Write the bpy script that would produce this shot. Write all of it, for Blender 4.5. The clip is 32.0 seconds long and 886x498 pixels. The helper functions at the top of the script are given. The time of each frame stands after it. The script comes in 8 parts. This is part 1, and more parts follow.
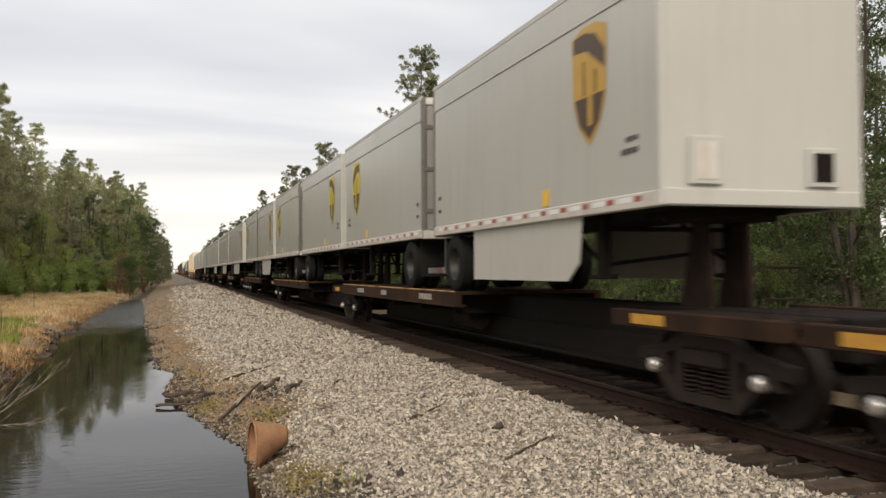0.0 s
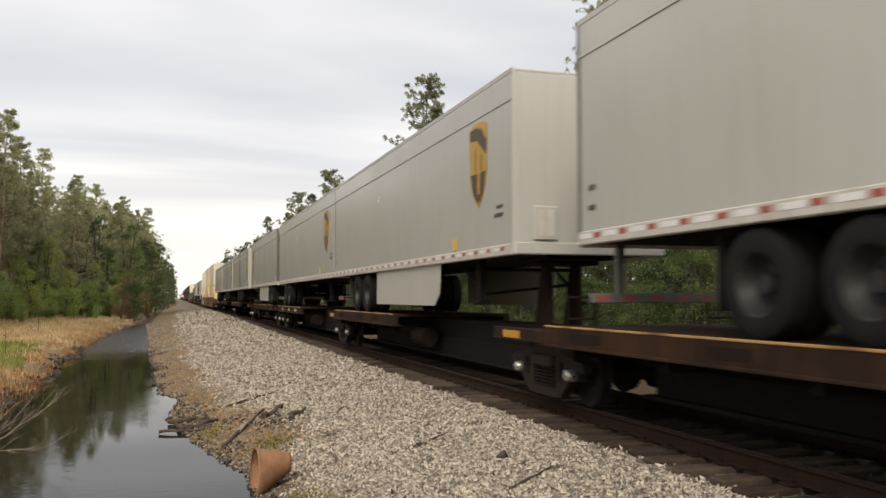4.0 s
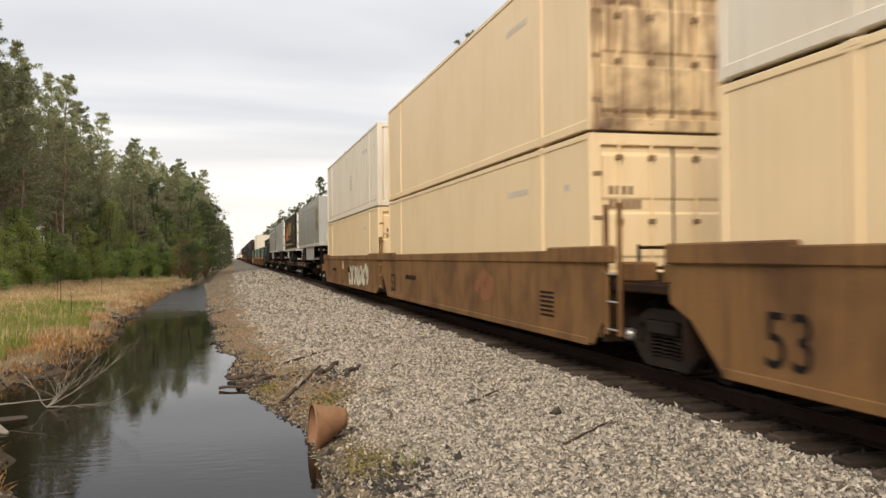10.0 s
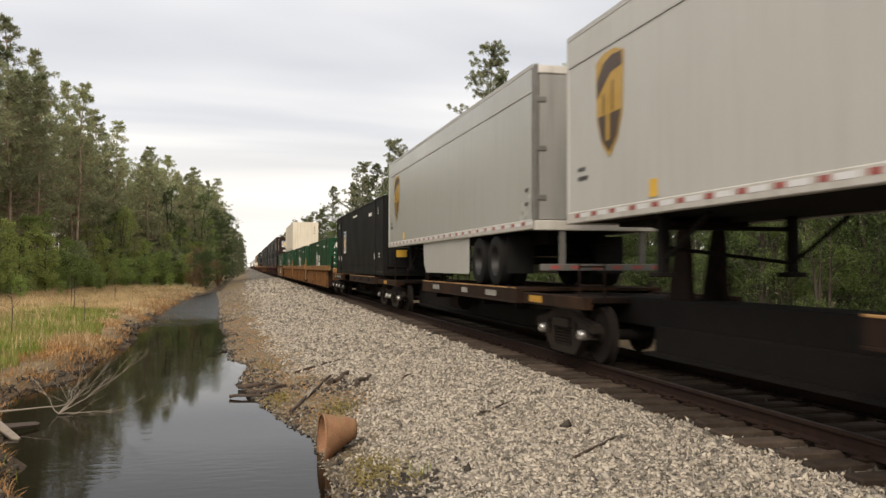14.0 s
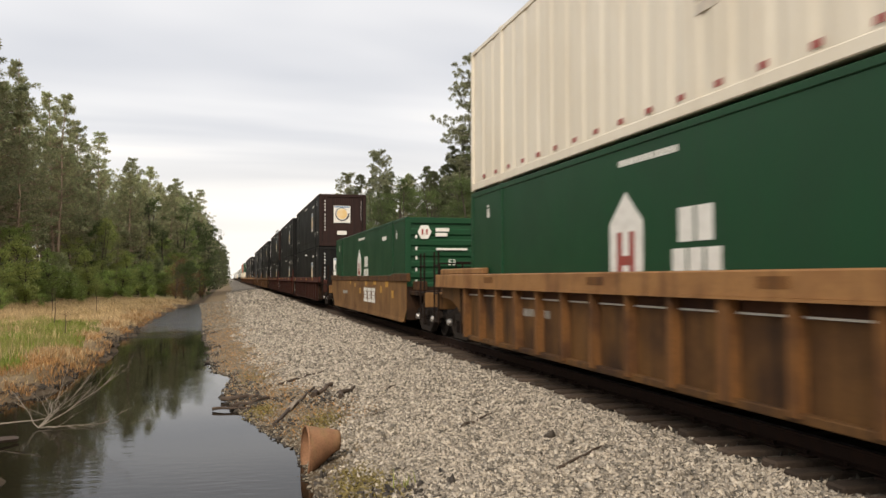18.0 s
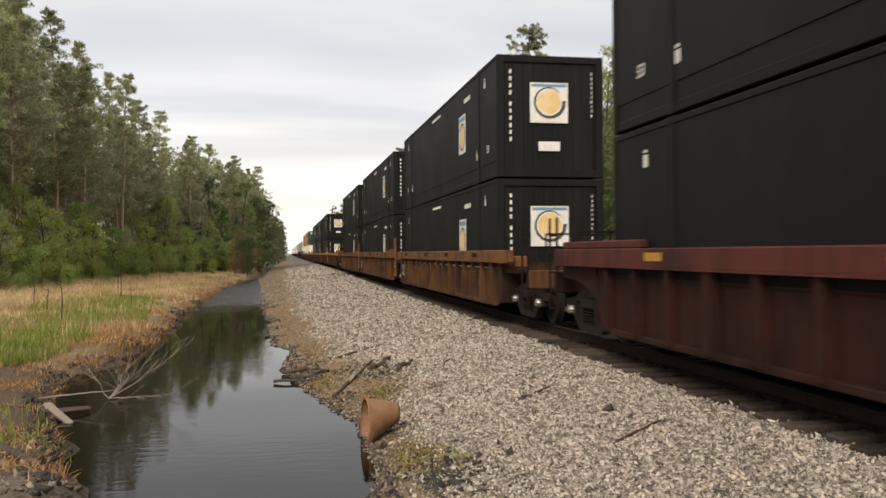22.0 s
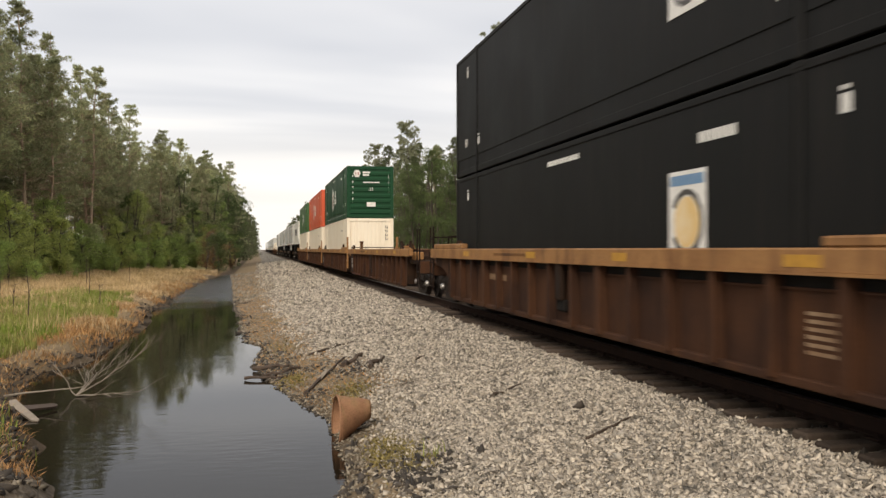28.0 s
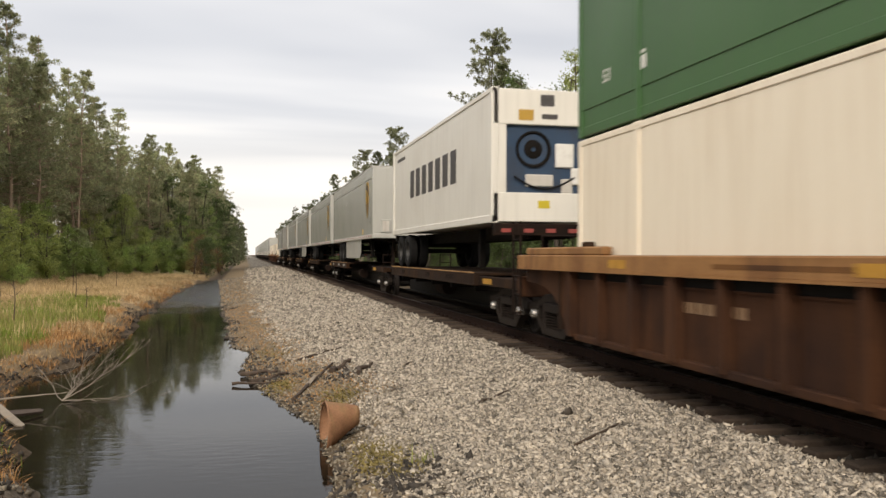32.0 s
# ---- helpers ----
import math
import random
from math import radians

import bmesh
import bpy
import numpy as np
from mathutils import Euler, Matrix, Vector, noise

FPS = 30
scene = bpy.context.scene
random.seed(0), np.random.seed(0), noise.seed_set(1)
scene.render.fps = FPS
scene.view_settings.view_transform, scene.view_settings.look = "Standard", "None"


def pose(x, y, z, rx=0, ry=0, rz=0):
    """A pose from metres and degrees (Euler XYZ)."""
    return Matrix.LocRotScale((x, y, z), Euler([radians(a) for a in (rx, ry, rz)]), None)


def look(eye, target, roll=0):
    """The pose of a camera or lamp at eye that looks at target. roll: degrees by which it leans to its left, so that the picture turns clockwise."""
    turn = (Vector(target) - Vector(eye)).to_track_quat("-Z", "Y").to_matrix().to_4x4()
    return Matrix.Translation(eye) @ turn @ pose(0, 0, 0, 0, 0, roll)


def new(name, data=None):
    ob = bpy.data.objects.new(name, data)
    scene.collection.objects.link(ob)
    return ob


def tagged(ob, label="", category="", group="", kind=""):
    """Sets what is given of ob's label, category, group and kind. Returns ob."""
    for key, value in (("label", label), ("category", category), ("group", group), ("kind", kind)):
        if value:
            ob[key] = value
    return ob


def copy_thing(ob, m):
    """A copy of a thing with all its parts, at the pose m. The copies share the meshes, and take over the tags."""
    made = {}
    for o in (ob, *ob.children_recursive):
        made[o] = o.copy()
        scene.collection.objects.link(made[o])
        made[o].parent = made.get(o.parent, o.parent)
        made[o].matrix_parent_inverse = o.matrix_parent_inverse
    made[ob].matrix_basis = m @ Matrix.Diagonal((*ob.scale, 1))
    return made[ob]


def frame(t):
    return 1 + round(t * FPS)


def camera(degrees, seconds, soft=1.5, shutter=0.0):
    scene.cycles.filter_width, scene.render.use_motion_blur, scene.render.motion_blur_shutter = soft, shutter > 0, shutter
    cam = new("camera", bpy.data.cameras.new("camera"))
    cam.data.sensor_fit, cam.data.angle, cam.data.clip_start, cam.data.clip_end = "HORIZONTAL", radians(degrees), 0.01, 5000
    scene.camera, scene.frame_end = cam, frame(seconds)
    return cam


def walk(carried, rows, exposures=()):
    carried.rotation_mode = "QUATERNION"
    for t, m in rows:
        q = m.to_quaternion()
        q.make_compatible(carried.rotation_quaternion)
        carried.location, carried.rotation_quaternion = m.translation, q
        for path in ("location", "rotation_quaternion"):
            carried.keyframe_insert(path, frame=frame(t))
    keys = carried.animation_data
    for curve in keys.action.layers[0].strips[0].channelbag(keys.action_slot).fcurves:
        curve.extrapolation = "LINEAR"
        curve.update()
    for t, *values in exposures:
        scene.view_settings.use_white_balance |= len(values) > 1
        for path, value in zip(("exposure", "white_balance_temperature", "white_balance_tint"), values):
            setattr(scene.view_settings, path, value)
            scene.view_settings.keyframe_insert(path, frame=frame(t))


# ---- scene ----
# World: rail top is z = 0, the track runs along y, its centre is x = TRACK; the camera stands beside it.
TRACK = 6.13
WATER = -0.95
cam = camera(54.57, 32.0, soft=1.45, shutter=0.2)
PATH = [  # seconds, x, y, z, pitch, roll, yaw
    (0.0, 0.010, 0.018, 1.490, 1.44, 0.38, -17.57),
    (0.5, 0.009, 0.010, 1.485, 1.75, 0.46, -17.72),
    (1.0, 0.004, 0.009, 1.493, 1.86, 0.46, -17.87),
    (1.5, 0.005, 0.003, 1.494, 1.96, 0.35, -17.95),
    (2.0, 0.004, 0.004, 1.494, 2.07, 0.44, -17.97),
    (2.5, 0.003, -0.000, 1.489, 2.24, 0.32, -17.83),
    (3.0, -0.008, -0.002, 1.493, 2.44, 0.20, -17.75),
    (3.5, -0.010, -0.010, 1.492, 2.82, 0.03, -17.61),
    (5.5, -0.007, -0.017, 1.501, 4.18, 0.08, -16.10),
    (6.0, -0.001, -0.028, 1.501, 4.26, -0.20, -16.06),
    (6.5, -0.008, -0.023, 1.500, 4.44, -0.37, -16.15),
    (7.0, -0.010, -0.033, 1.499, 4.47, -0.55, -16.10),
    (7.5, -0.011, -0.045, 1.491, 4.30, -0.29, -15.87),
    (8.0, -0.012, -0.044, 1.493, 3.60, 0.03, -15.58),
    (8.5, -0.016, -0.026, 1.494, 2.43, 0.18, -15.40),
    (9.0, -0.021, -0.014, 1.491, 1.15, 0.10, -15.16),
    (9.5, -0.019, -0.002, 1.491, 0.44, 0.38, -14.72),
    (10.0, -0.007, 0.005, 1.485, 0.50, 0.43, -13.82),
    (10.5, -0.003, 0.015, 1.485, 0.78, 0.32, -13.03),
    (11.0, 0.006, 0.013, 1.493, 0.94, 0.43, -12.58),
    (11.5, 0.009, 0.015, 1.484, 1.00, 0.27, -12.48),
    (12.0, 0.002, 0.010, 1.479, 1.05, -0.09, -12.55),
    (12.5, 0.008, 0.003, 1.488, 0.98, -0.05, -12.54),
    (13.0, 0.000, 0.000, 1.490, 0.98, 0.07, -12.54),
    (13.5, 0.005, 0.002, 1.492, 1.00, 0.09, -12.77),
    (14.0, 0.006, 0.004, 1.491, 1.20, -0.14, -13.01),
    (14.5, 0.009, 0.000, 1.486, 1.59, -0.20, -13.12),
    (15.0, 0.014, -0.007, 1.488, 1.97, -0.05, -13.16),
    (15.5, 0.019, -0.009, 1.484, 2.20, 0.00, -13.03),
    (17.5, 0.014, -0.006, 1.489, 2.27, 0.03, -14.37),
    (18.0, 0.014, 0.003, 1.492, 1.91, 0.10, -14.06),
    (18.5, 0.008, 0.008, 1.488, 1.61, -0.19, -14.12),
    (19.0, 0.015, 0.004, 1.492, 1.63, -0.34, -14.01),
    (19.5, 0.021, 0.002, 1.495, 1.84, -0.21, -14.03),
    (20.0, 0.010, -0.006, 1.489, 2.09, -0.34, -14.20),
    (20.5, 0.003, -0.016, 1.495, 1.91, -0.38, -13.99),
    (21.0, -0.009, -0.025, 1.491, 1.26, -0.06, -12.88),
    (21.5, -0.024, -0.031, 1.491, 0.55, 0.26, -11.46),
    (22.0, -0.022, -0.025, 1.488, 0.23, 0.35, -10.41),
    (22.5, -0.024, -0.023, 1.492, -0.06, 0.26, -9.82),
    (23.0, -0.017, -0.024, 1.487, -0.22, -0.09, -9.72),
    (23.5, -0.018, -0.020, 1.484, -0.04, -0.41, -10.03),
    (24.0, -0.016, -0.015, 1.492, 0.12, -0.69, -10.43),
    (24.5, -0.009, -0.005, 1.490, 0.23, -0.63, -10.80),
    (25.0, -0.005, 0.002, 1.494, 0.13, -0.43, -11.21),
    (25.5, 0.002, 0.000, 1.495, 0.04, -0.21, -11.56),
    (27.5, -0.004, -0.008, 1.497, 0.16, -0.13, -12.06),
    (28.0, -0.008, -0.013, 1.493, -0.00, 0.08, -12.20),
    (28.5, -0.012, -0.010, 1.495, -0.10, 0.12, -12.41),
    (29.0, -0.013, -0.013, 1.497, -0.05, 0.11, -12.48),
    (29.5, -0.013, -0.013, 1.499, 0.06, 0.15, -12.54),
    (30.0, -0.010, -0.017, 1.496, 0.14, 0.10, -12.67),
    (30.5, -0.015, -0.018, 1.493, 0.20, -0.07, -12.83),
    (31.0, -0.015, -0.019, 1.494, 0.23, -0.07, -13.00),
    (31.5, -0.015, -0.029, 1.492, 0.37, -0.21, -13.06),
    (32.0, -0.019, -0.023, 1.493, 0.41, -0.20, -12.96),
]
walk(cam, [(t, pose(x, y, z, 90 + p, r, w)) for t, x, y, z, p, r, w in PATH],
     exposures=[(0, 0.34, 7700, 12), (32, 0.34, 7700, 12)])

# ---- light: overcast spring afternoon ----
world = bpy.data.worlds.new("overcast_sky")
scene.world = world
world.use_nodes = True
wn, wl = world.node_tree.nodes, world.node_tree.links
wn.clear()
SUN_EL, SUN_AZ = radians(35), radians(154)


def build_sky():
    out, bg = wn.new("ShaderNodeOutputWorld"), wn.new("ShaderNodeBackground")
    sky = wn.new("ShaderNodeTexSky")
    sky.sky_type, sky.sun_disc, sky.sun_elevation, sky.sun_rotation = "NISHITA", False, SUN_EL, SUN_AZ
    sky.air_density, sky.dust_density, sky.ozone_density = 1.0, 4.0, 1.0
    scale = wn.new("ShaderNodeVectorMath")
    scale.operation = "SCALE"
    scale.inputs["Scale"].default_value = 0.10
    wl.new(sky.outputs["Color"], scale.inputs[0])
    # cloud deck: long soft streaks on a plane overhead
    geo = wn.new("ShaderNodeTexCoord")
    sep = wn.new("ShaderNodeSeparateXYZ")
    wl.new(geo.outputs["Generated"], sep.inputs[0])
    up = wn.new("ShaderNodeMath")
    up.operation, up.inputs[1].default_value = "MAXIMUM", 0.0
    wl.new(sep.outputs["Z"], up.inputs[0])
    hi = wn.new("ShaderNodeMath")
    hi.operation, hi.inputs[1].default_value = "ADD", 0.16
    wl.new(up.outputs[0], hi.inputs[0])
    dx, dy = wn.new("ShaderNodeMath"), wn.new("ShaderNodeMath")
    for d, o in ((dx, "X"), (dy, "Y")):
        d.operation = "DIVIDE"
        wl.new(sep.outputs[o], d.inputs[0])
        wl.new(hi.outputs[0], d.inputs[1])
    comb = wn.new("ShaderNodeCombineXYZ")
    wl.new(dx.outputs[0], comb.inputs["X"])
    wl.new(dy.outputs[0], comb.inputs["Y"])
    mp = wn.new("ShaderNodeMapping")
    mp.inputs["Scale"].default_value = (0.30, 1.0, 1.0)
    mp.inputs["Rotation"].default_value = (0, 0, radians(-16))
    wl.new(comb.outputs[0], mp.inputs["Vector"])
    no = wn.new("ShaderNodeTexNoise")
    no.inputs["Scale"].default_value, no.inputs["Detail"].default_value = 0.85, 4.0
    no.inputs["Roughness"].default_value, no.inputs["Distortion"].default_value = 0.45, 0.4
    wl.new(mp.outputs[0], no.inputs["Vector"])
    ramp = wn.new("ShaderNodeValToRGB")
    e = ramp.color_ramp.elements
    e[0].position, e[0].color = 0.37, (0.545, 0.615, 0.745, 1)
    e[1].position, e[1].color = 0.60, (1.0, 1.03, 1.08, 1)
    m = e.new(0.48)
    m.color = (0.73, 0.80, 0.92, 1)
    wl.new(no.outputs["Fac"], ramp.inputs["Fac"])
    # pale warm band near the horizon
    hz = wn.new("ShaderNodeValToRGB")
    h = hz.color_ramp.elements
    h[0].position, h[0].color = 0.0, (1, 1, 1, 1)
    h[1].position, h[1].color = 0.16, (0, 0, 0, 1)
    wl.new(up.outputs[0], hz.inputs["Fac"])
    band = wn.new("ShaderNodeMix")
    band.data_type = "RGBA"
    band.inputs[7].default_value = (0.94, 0.975, 1.02, 1)
    wl.new(hz.outputs["Color"], band.inputs[0])
    wl.new(ramp.outputs["Color"], band.inputs[6])
    mix = wn.new("ShaderNodeMix")
    mix.data_type = "RGBA"
    mix.inputs[0].default_value = 0.86
    wl.new(scale.outputs[0], mix.inputs[6])
    wl.new(band.outputs[2], mix.inputs[7])
    wl.new(mix.outputs[2], bg.inputs["Color"])
    bg.inputs["Strength"].default_value = 1.0
    wl.new(bg.outputs[0], out.inputs["Surface"])


build_sky()
sun_data = bpy.data.lights.new("sun", "SUN")
sun_data.energy, sun_data.angle, sun_data.color = 1.9, radians(24), (1.0, 0.965, 0.91)
sun = new("sun", sun_data)
sun.matrix_world = look((0, 0, 60), (0.63, 1.28, 60 - 1.0))

# ---- materials ----
MATS = {}


def material(name, base, rough=0.6, metal=0.0, second=None, scale=3.0, amount=0.5, grain=60.0, grain_amt=0.12, bump=0.0, bump_scale=40.0,
             streak=None, streak_amt=0.0, island=0.0, spec=0.5, obj_rand=0.0, through_light=0.0):
    """Base colour broken up at two scales; streak: a colour that runs down upright faces; island / obj_rand: value spread from piece to piece."""
    if name in MATS:
        return MATS[name]
    m = bpy.data.materials.new(name)
    m.use_nodes = True
    n, l = m.node_tree.nodes, m.node_tree.links
    b = n["Principled BSDF"]
    b.inputs["Roughness"].default_value, b.inputs["Metallic"].default_value = rough, metal
    b.inputs["Specular IOR Level"].default_value = spec
    tc = n.new("ShaderNodeTexCoord")

    def mixer(a, c, fac):
        x = n.new("ShaderNodeMix")
        x.data_type = "RGBA"
        for sock, val in ((6, a), (7, c)):
            if isinstance(val, tuple):
                x.inputs[sock].default_value = (*val, 1)
            else:
                l.new(val, x.inputs[sock])
        if isinstance(fac, float):
            x.inputs[0].default_value = fac
        else:
            l.new(fac, x.inputs[0])
        return x.outputs[2]

    def ranged(sock, lo, hi, top):
        r = n.new("ShaderNodeMapRange")
        r.inputs[1].default_value, r.inputs[2].default_value, r.inputs[4].default_value = lo, hi, top
        l.new(sock, r.inputs[0])
        return r.outputs[0]

    def noised(sc, detail, vec=None):
        t = n.new("ShaderNodeTexNoise")
        t.inputs["Scale"].default_value, t.inputs["Detail"].default_value = sc, detail
        l.new(vec or tc.outputs["Object"], t.inputs["Vector"])
        return t.outputs["Fac"]

    col = base
    big = noised(scale, 5.0)
    if second:
        col = mixer(base, second, ranged(big, 0.45, 0.68, amount))
    if streak:
        mp = n.new("ShaderNodeMapping")
        mp.inputs["Scale"].default_value = (3.0, 3.0, 0.22)
        l.new(tc.outputs["Object"], mp.inputs["Vector"])
        col = mixer(col, streak, ranged(noised(2.4, 6.0, mp.outputs[0]), 0.50, 0.72, streak_amt))
    fine = noised(grain, 3.0)
    dark = tuple(c * 0.45 for c in base)
    col = mixer(col, dark, ranged(fine, 0.45, 0.75, grain_amt))
    for k, node, socket in ((island, "ShaderNodeNewGeometry", "Random Per Island"), (obj_rand, "ShaderNodeObjectInfo", "Random")):
        if not k:
            continue
        src = n.new(node).outputs[socket]
        hsv = n.new("ShaderNodeHueSaturation")
        r = n.new("ShaderNodeMapRange")
        r.inputs[3].default_value, r.inputs[4].default_value = 1 - k, 1 + k
        l.new(src, r.inputs[0])
        l.new(r.outputs[0], hsv.inputs["Value"])
        if isinstance(col, tuple):
            hsv.inputs["Color"].default_value = (*col, 1)
        else:
            l.new(col, hsv.inputs["Color"])
        col = hsv.outputs["Color"]
    l.new(col, b.inputs["Base Color"])
    if through_light:
        tr, mx = n.new("ShaderNodeBsdfTranslucent"), n.new("ShaderNodeMixShader")
        l.new(col, tr.inputs["Color"])
        mx.inputs[0].default_value = through_light
        l.new(b.outputs[0], mx.inputs[1])
        l.new(tr.outputs[0], mx.inputs[2])
        l.new(mx.outputs[0], n["Material Output"].inputs["Surface"])
    rr = n.new("ShaderNodeMapRange")
    rr.inputs[3].default_value, rr.inputs[4].default_value = max(0.02, rough - 0.12), min(1.0, rough + 0.12)
    l.new(big, rr.inputs[0])
    l.new(rr.outputs[0], b.inputs["Roughness"])
    if bump:
        bp = n.new("ShaderNodeBump")
        bp.inputs["Strength"].default_value, bp.inputs["Distance"].default_value = bump, 0.02
        l.new(noised(bump_scale, 4.0), bp.inputs["Height"])
        l.new(bp.outputs[0], b.inputs["Normal"])
    MATS[name] = m
    return m


GREY_PAINT = material("trailer_grey_paint", (0.430, 0.432, 0.404), 0.22, second=(0.385, 0.384, 0.354), scale=0.6, streak=(0.33, 0.325, 0.29), streak_amt=0.22, grain_amt=0.05)
TRIM_GREY = material("trailer_trim_aluminium", (0.58, 0.555, 0.51), 0.45, 0.2, second=(0.46, 0.43, 0.385), streak=(0.30, 0.26, 0.21), streak_amt=0.4)
TOP_RAIL = material("trailer_top_rail", (0.47, 0.46, 0.44), 0.45, 0.2, second=(0.36, 0.35, 0.33))
WHITE_PAINT = material("weathered_white_paint", (0.76, 0.70, 0.585), 0.45, second=(0.66, 0.58, 0.45), scale=0.5, amount=0.5, streak=(0.50, 0.40, 0.28), streak_amt=0.25, grain_amt=0.06)
CLEAN_WHITE = material("clean_white_paint", (0.74, 0.72, 0.66), 0.40, second=(0.66, 0.63, 0.57), scale=0.7, streak=(0.50, 0.48, 0.43), streak_amt=0.25, grain_amt=0.04)
CREAM_PAINT = material("cream_yellow_paint", (0.84, 0.645, 0.395), 0.45, second=(0.77, 0.575, 0.34), scale=0.6, streak=(0.56, 0.40, 0.22), streak_amt=0.15, grain_amt=0.06)
TAN_DIRT = material("rust_grime", (0.22, 0.13, 0.07), 0.85, second=(0.38, 0.28, 0.18), scale=4.0)
BLACK_PAINT = material("black_container_paint", (0.0078, 0.0081, 0.0080), 0.6, second=(0.0135, 0.0133, 0.0128), scale=0.7, streak=(0.023, 0.020, 0.0175), streak_amt=0.35, grain_amt=0.1, spec=0.14)
MAROON_PAINT = material("faded_maroon_paint", (0.026, 0.012, 0.010), 0.6, second=(0.040, 0.020, 0.016), scale=0.8, streak=(0.014, 0.009, 0.009), streak_amt=0.5, spec=0.2)
GREEN_PAINT = material("dark_green_paint", (0.0070, 0.054, 0.0225), 0.45, second=(0.010, 0.043, 0.021), scale=0.7, streak=(0.018, 0.044, 0.026), streak_amt=0.3, grain_amt=0.06, spec=0.22)
OLIVE_PAINT = material("mid_green_paint", (0.045, 0.125, 0.040), 0.42, second=(0.038, 0.105, 0.038), scale=0.7, streak=(0.07, 0.10, 0.06), streak_amt=0.3, grain_amt=0.06)
ORANGE_PAINT = material("orange_red_paint", (0.63, 0.105, 0.045), 0.45, second=(0.55, 0.095, 0.042), scale=0.7, streak=(0.42, 0.10, 0.055), streak_amt=0.3, grain_amt=0.05)
GOLD = material("gold_decal", (0.47, 0.28, 0.05), 0.4, second=(0.38, 0.23, 0.045))
YELLOW_DECAL = material("yellow_decal", (0.58, 0.46, 0.035), 0.4, second=(0.50, 0.40, 0.04))
DISC_GOLD = material("faded_gold_disc", (0.72, 0.50, 0.22), 0.5, second=(0.78, 0.64, 0.42), scale=3.0, amount=0.9)
BROWN = material("brown_decal", (0.060, 0.034, 0.020), 0.4, second=(0.08, 0.045, 0.028))
ORANGE = material("orange_decal", (0.72, 0.16, 0.03), 0.4, second=(0.62, 0.14, 0.03))
WHITE_MARK = material("white_marking", (0.75, 0.74, 0.70), 0.5, second=(0.55, 0.53, 0.49), scale=8.0)
DARK_MARK = material("dark_marking", (0.055, 0.050, 0.050), 0.5, second=(0.10, 0.095, 0.09), scale=8.0)
BLUE_MARK = material("faded_blue_marking", (0.13, 0.25, 0.40), 0.5, second=(0.22, 0.32, 0.44), scale=6.0)
FADED_DASH = material("faded_white_dash", (0.46, 0.46, 0.44), 0.4, second=(0.36, 0.36, 0.34), scale=9.0)
RED_TAPE = material("red_reflective_tape", (0.33, 0.065, 0.055), 0.4, second=(0.24, 0.07, 0.06), scale=9.0)
WHITE_TAPE = material("white_reflective_tape", (0.72, 0.72, 0.72), 0.3, second=(0.6, 0.59, 0.57), scale=9.0)
# black steel also colours the painted shade strip under the well-car chords
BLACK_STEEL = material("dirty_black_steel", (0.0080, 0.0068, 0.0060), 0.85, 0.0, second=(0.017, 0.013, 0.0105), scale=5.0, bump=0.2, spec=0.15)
BROWN_STEEL = material("rusty_dark_steel", (0.0135, 0.0085, 0.0067), 0.88, 0.0, second=(0.031, 0.0165, 0.011), scale=4.0, bump=0.25, spec=0.12)
DECK_RUST = material("worn_deck_steel", (0.024, 0.0135, 0.009), 0.85, 0.0, second=(0.075, 0.036, 0.0165), scale=1.6, streak=(0.014, 0.009, 0.007), streak_amt=0.65, bump=0.2, spec=0.12)
WELL_YELLOW = material("weathered_yellow_brown_paint", (0.100, 0.046, 0.0175), 0.75, second=(0.038, 0.019, 0.011), scale=1.3, amount=1.0, streak=(0.018, 0.011, 0.008), streak_amt=0.85, grain=30.0, grain_amt=0.4, bump=0.15, spec=0.2)
WELL_BROWN = material("weathered_brown_well_paint", (0.058, 0.0250, 0.0130), 0.8, second=(0.028, 0.0140, 0.010), scale=1.2, amount=1.0, streak=(0.100, 0.040, 0.0160), streak_amt=0.55, grain=30.0, grain_amt=0.35, bump=0.15, spec=0.15)
WELL_TAN = material("smooth_tan_well_paint", (0.218, 0.112, 0.043), 0.7, second=(0.125, 0.062, 0.028), scale=1.1, amount=1.0, streak=(0.060, 0.033, 0.019), streak_amt=0.55, grain=30.0, grain_amt=0.35, spec=0.2)
WELL_RED = material("faded_red_well_paint", (0.100, 0.027, 0.019), 0.75, second=(0.044, 0.017, 0.013), scale=1.2, amount=1.0, streak=(0.020, 0.012, 0.010), streak_amt=0.8, grain=30.0, grain_amt=0.35, bump=0.15, spec=0.2)
WELL_DARKRED = material("dark_red_well_paint", (0.036, 0.0135, 0.0100), 0.8, second=(0.020, 0.0100, 0.0080), scale=1.5, amount=1.0, streak=(0.055, 0.026, 0.015), streak_amt=0.45, grain=30.0, grain_amt=0.35, bump=0.15, spec=0.12)
CHORD_ORANGE = material("worn_yellow_chord_paint", (0.315, 0.158, 0.062), 0.65, second=(0.20, 0.092, 0.038), scale=1.8, amount=0.95, streak=(0.10, 0.050, 0.025), streak_amt=0.6, grain=25.0, grain_amt=0.4, spec=0.25)
IVORY_PAINT = material("warm_white_paint", (0.85, 0.765, 0.625), 0.45, second=(0.79, 0.69, 0.54), scale=0.6, streak=(0.60, 0.48, 0.34), streak_amt=0.3, grain_amt=0.06)
WELL_OCHRE = material("weathered_ochre_well_paint", (0.130, 0.062, 0.021), 0.75, second=(0.046, 0.023, 0.012), scale=1.1, amount=1.0, streak=(0.020, 0.012, 0.009), streak_amt=0.95, grain=30.0, grain_amt=0.4, bump=0.15, spec=0.2)
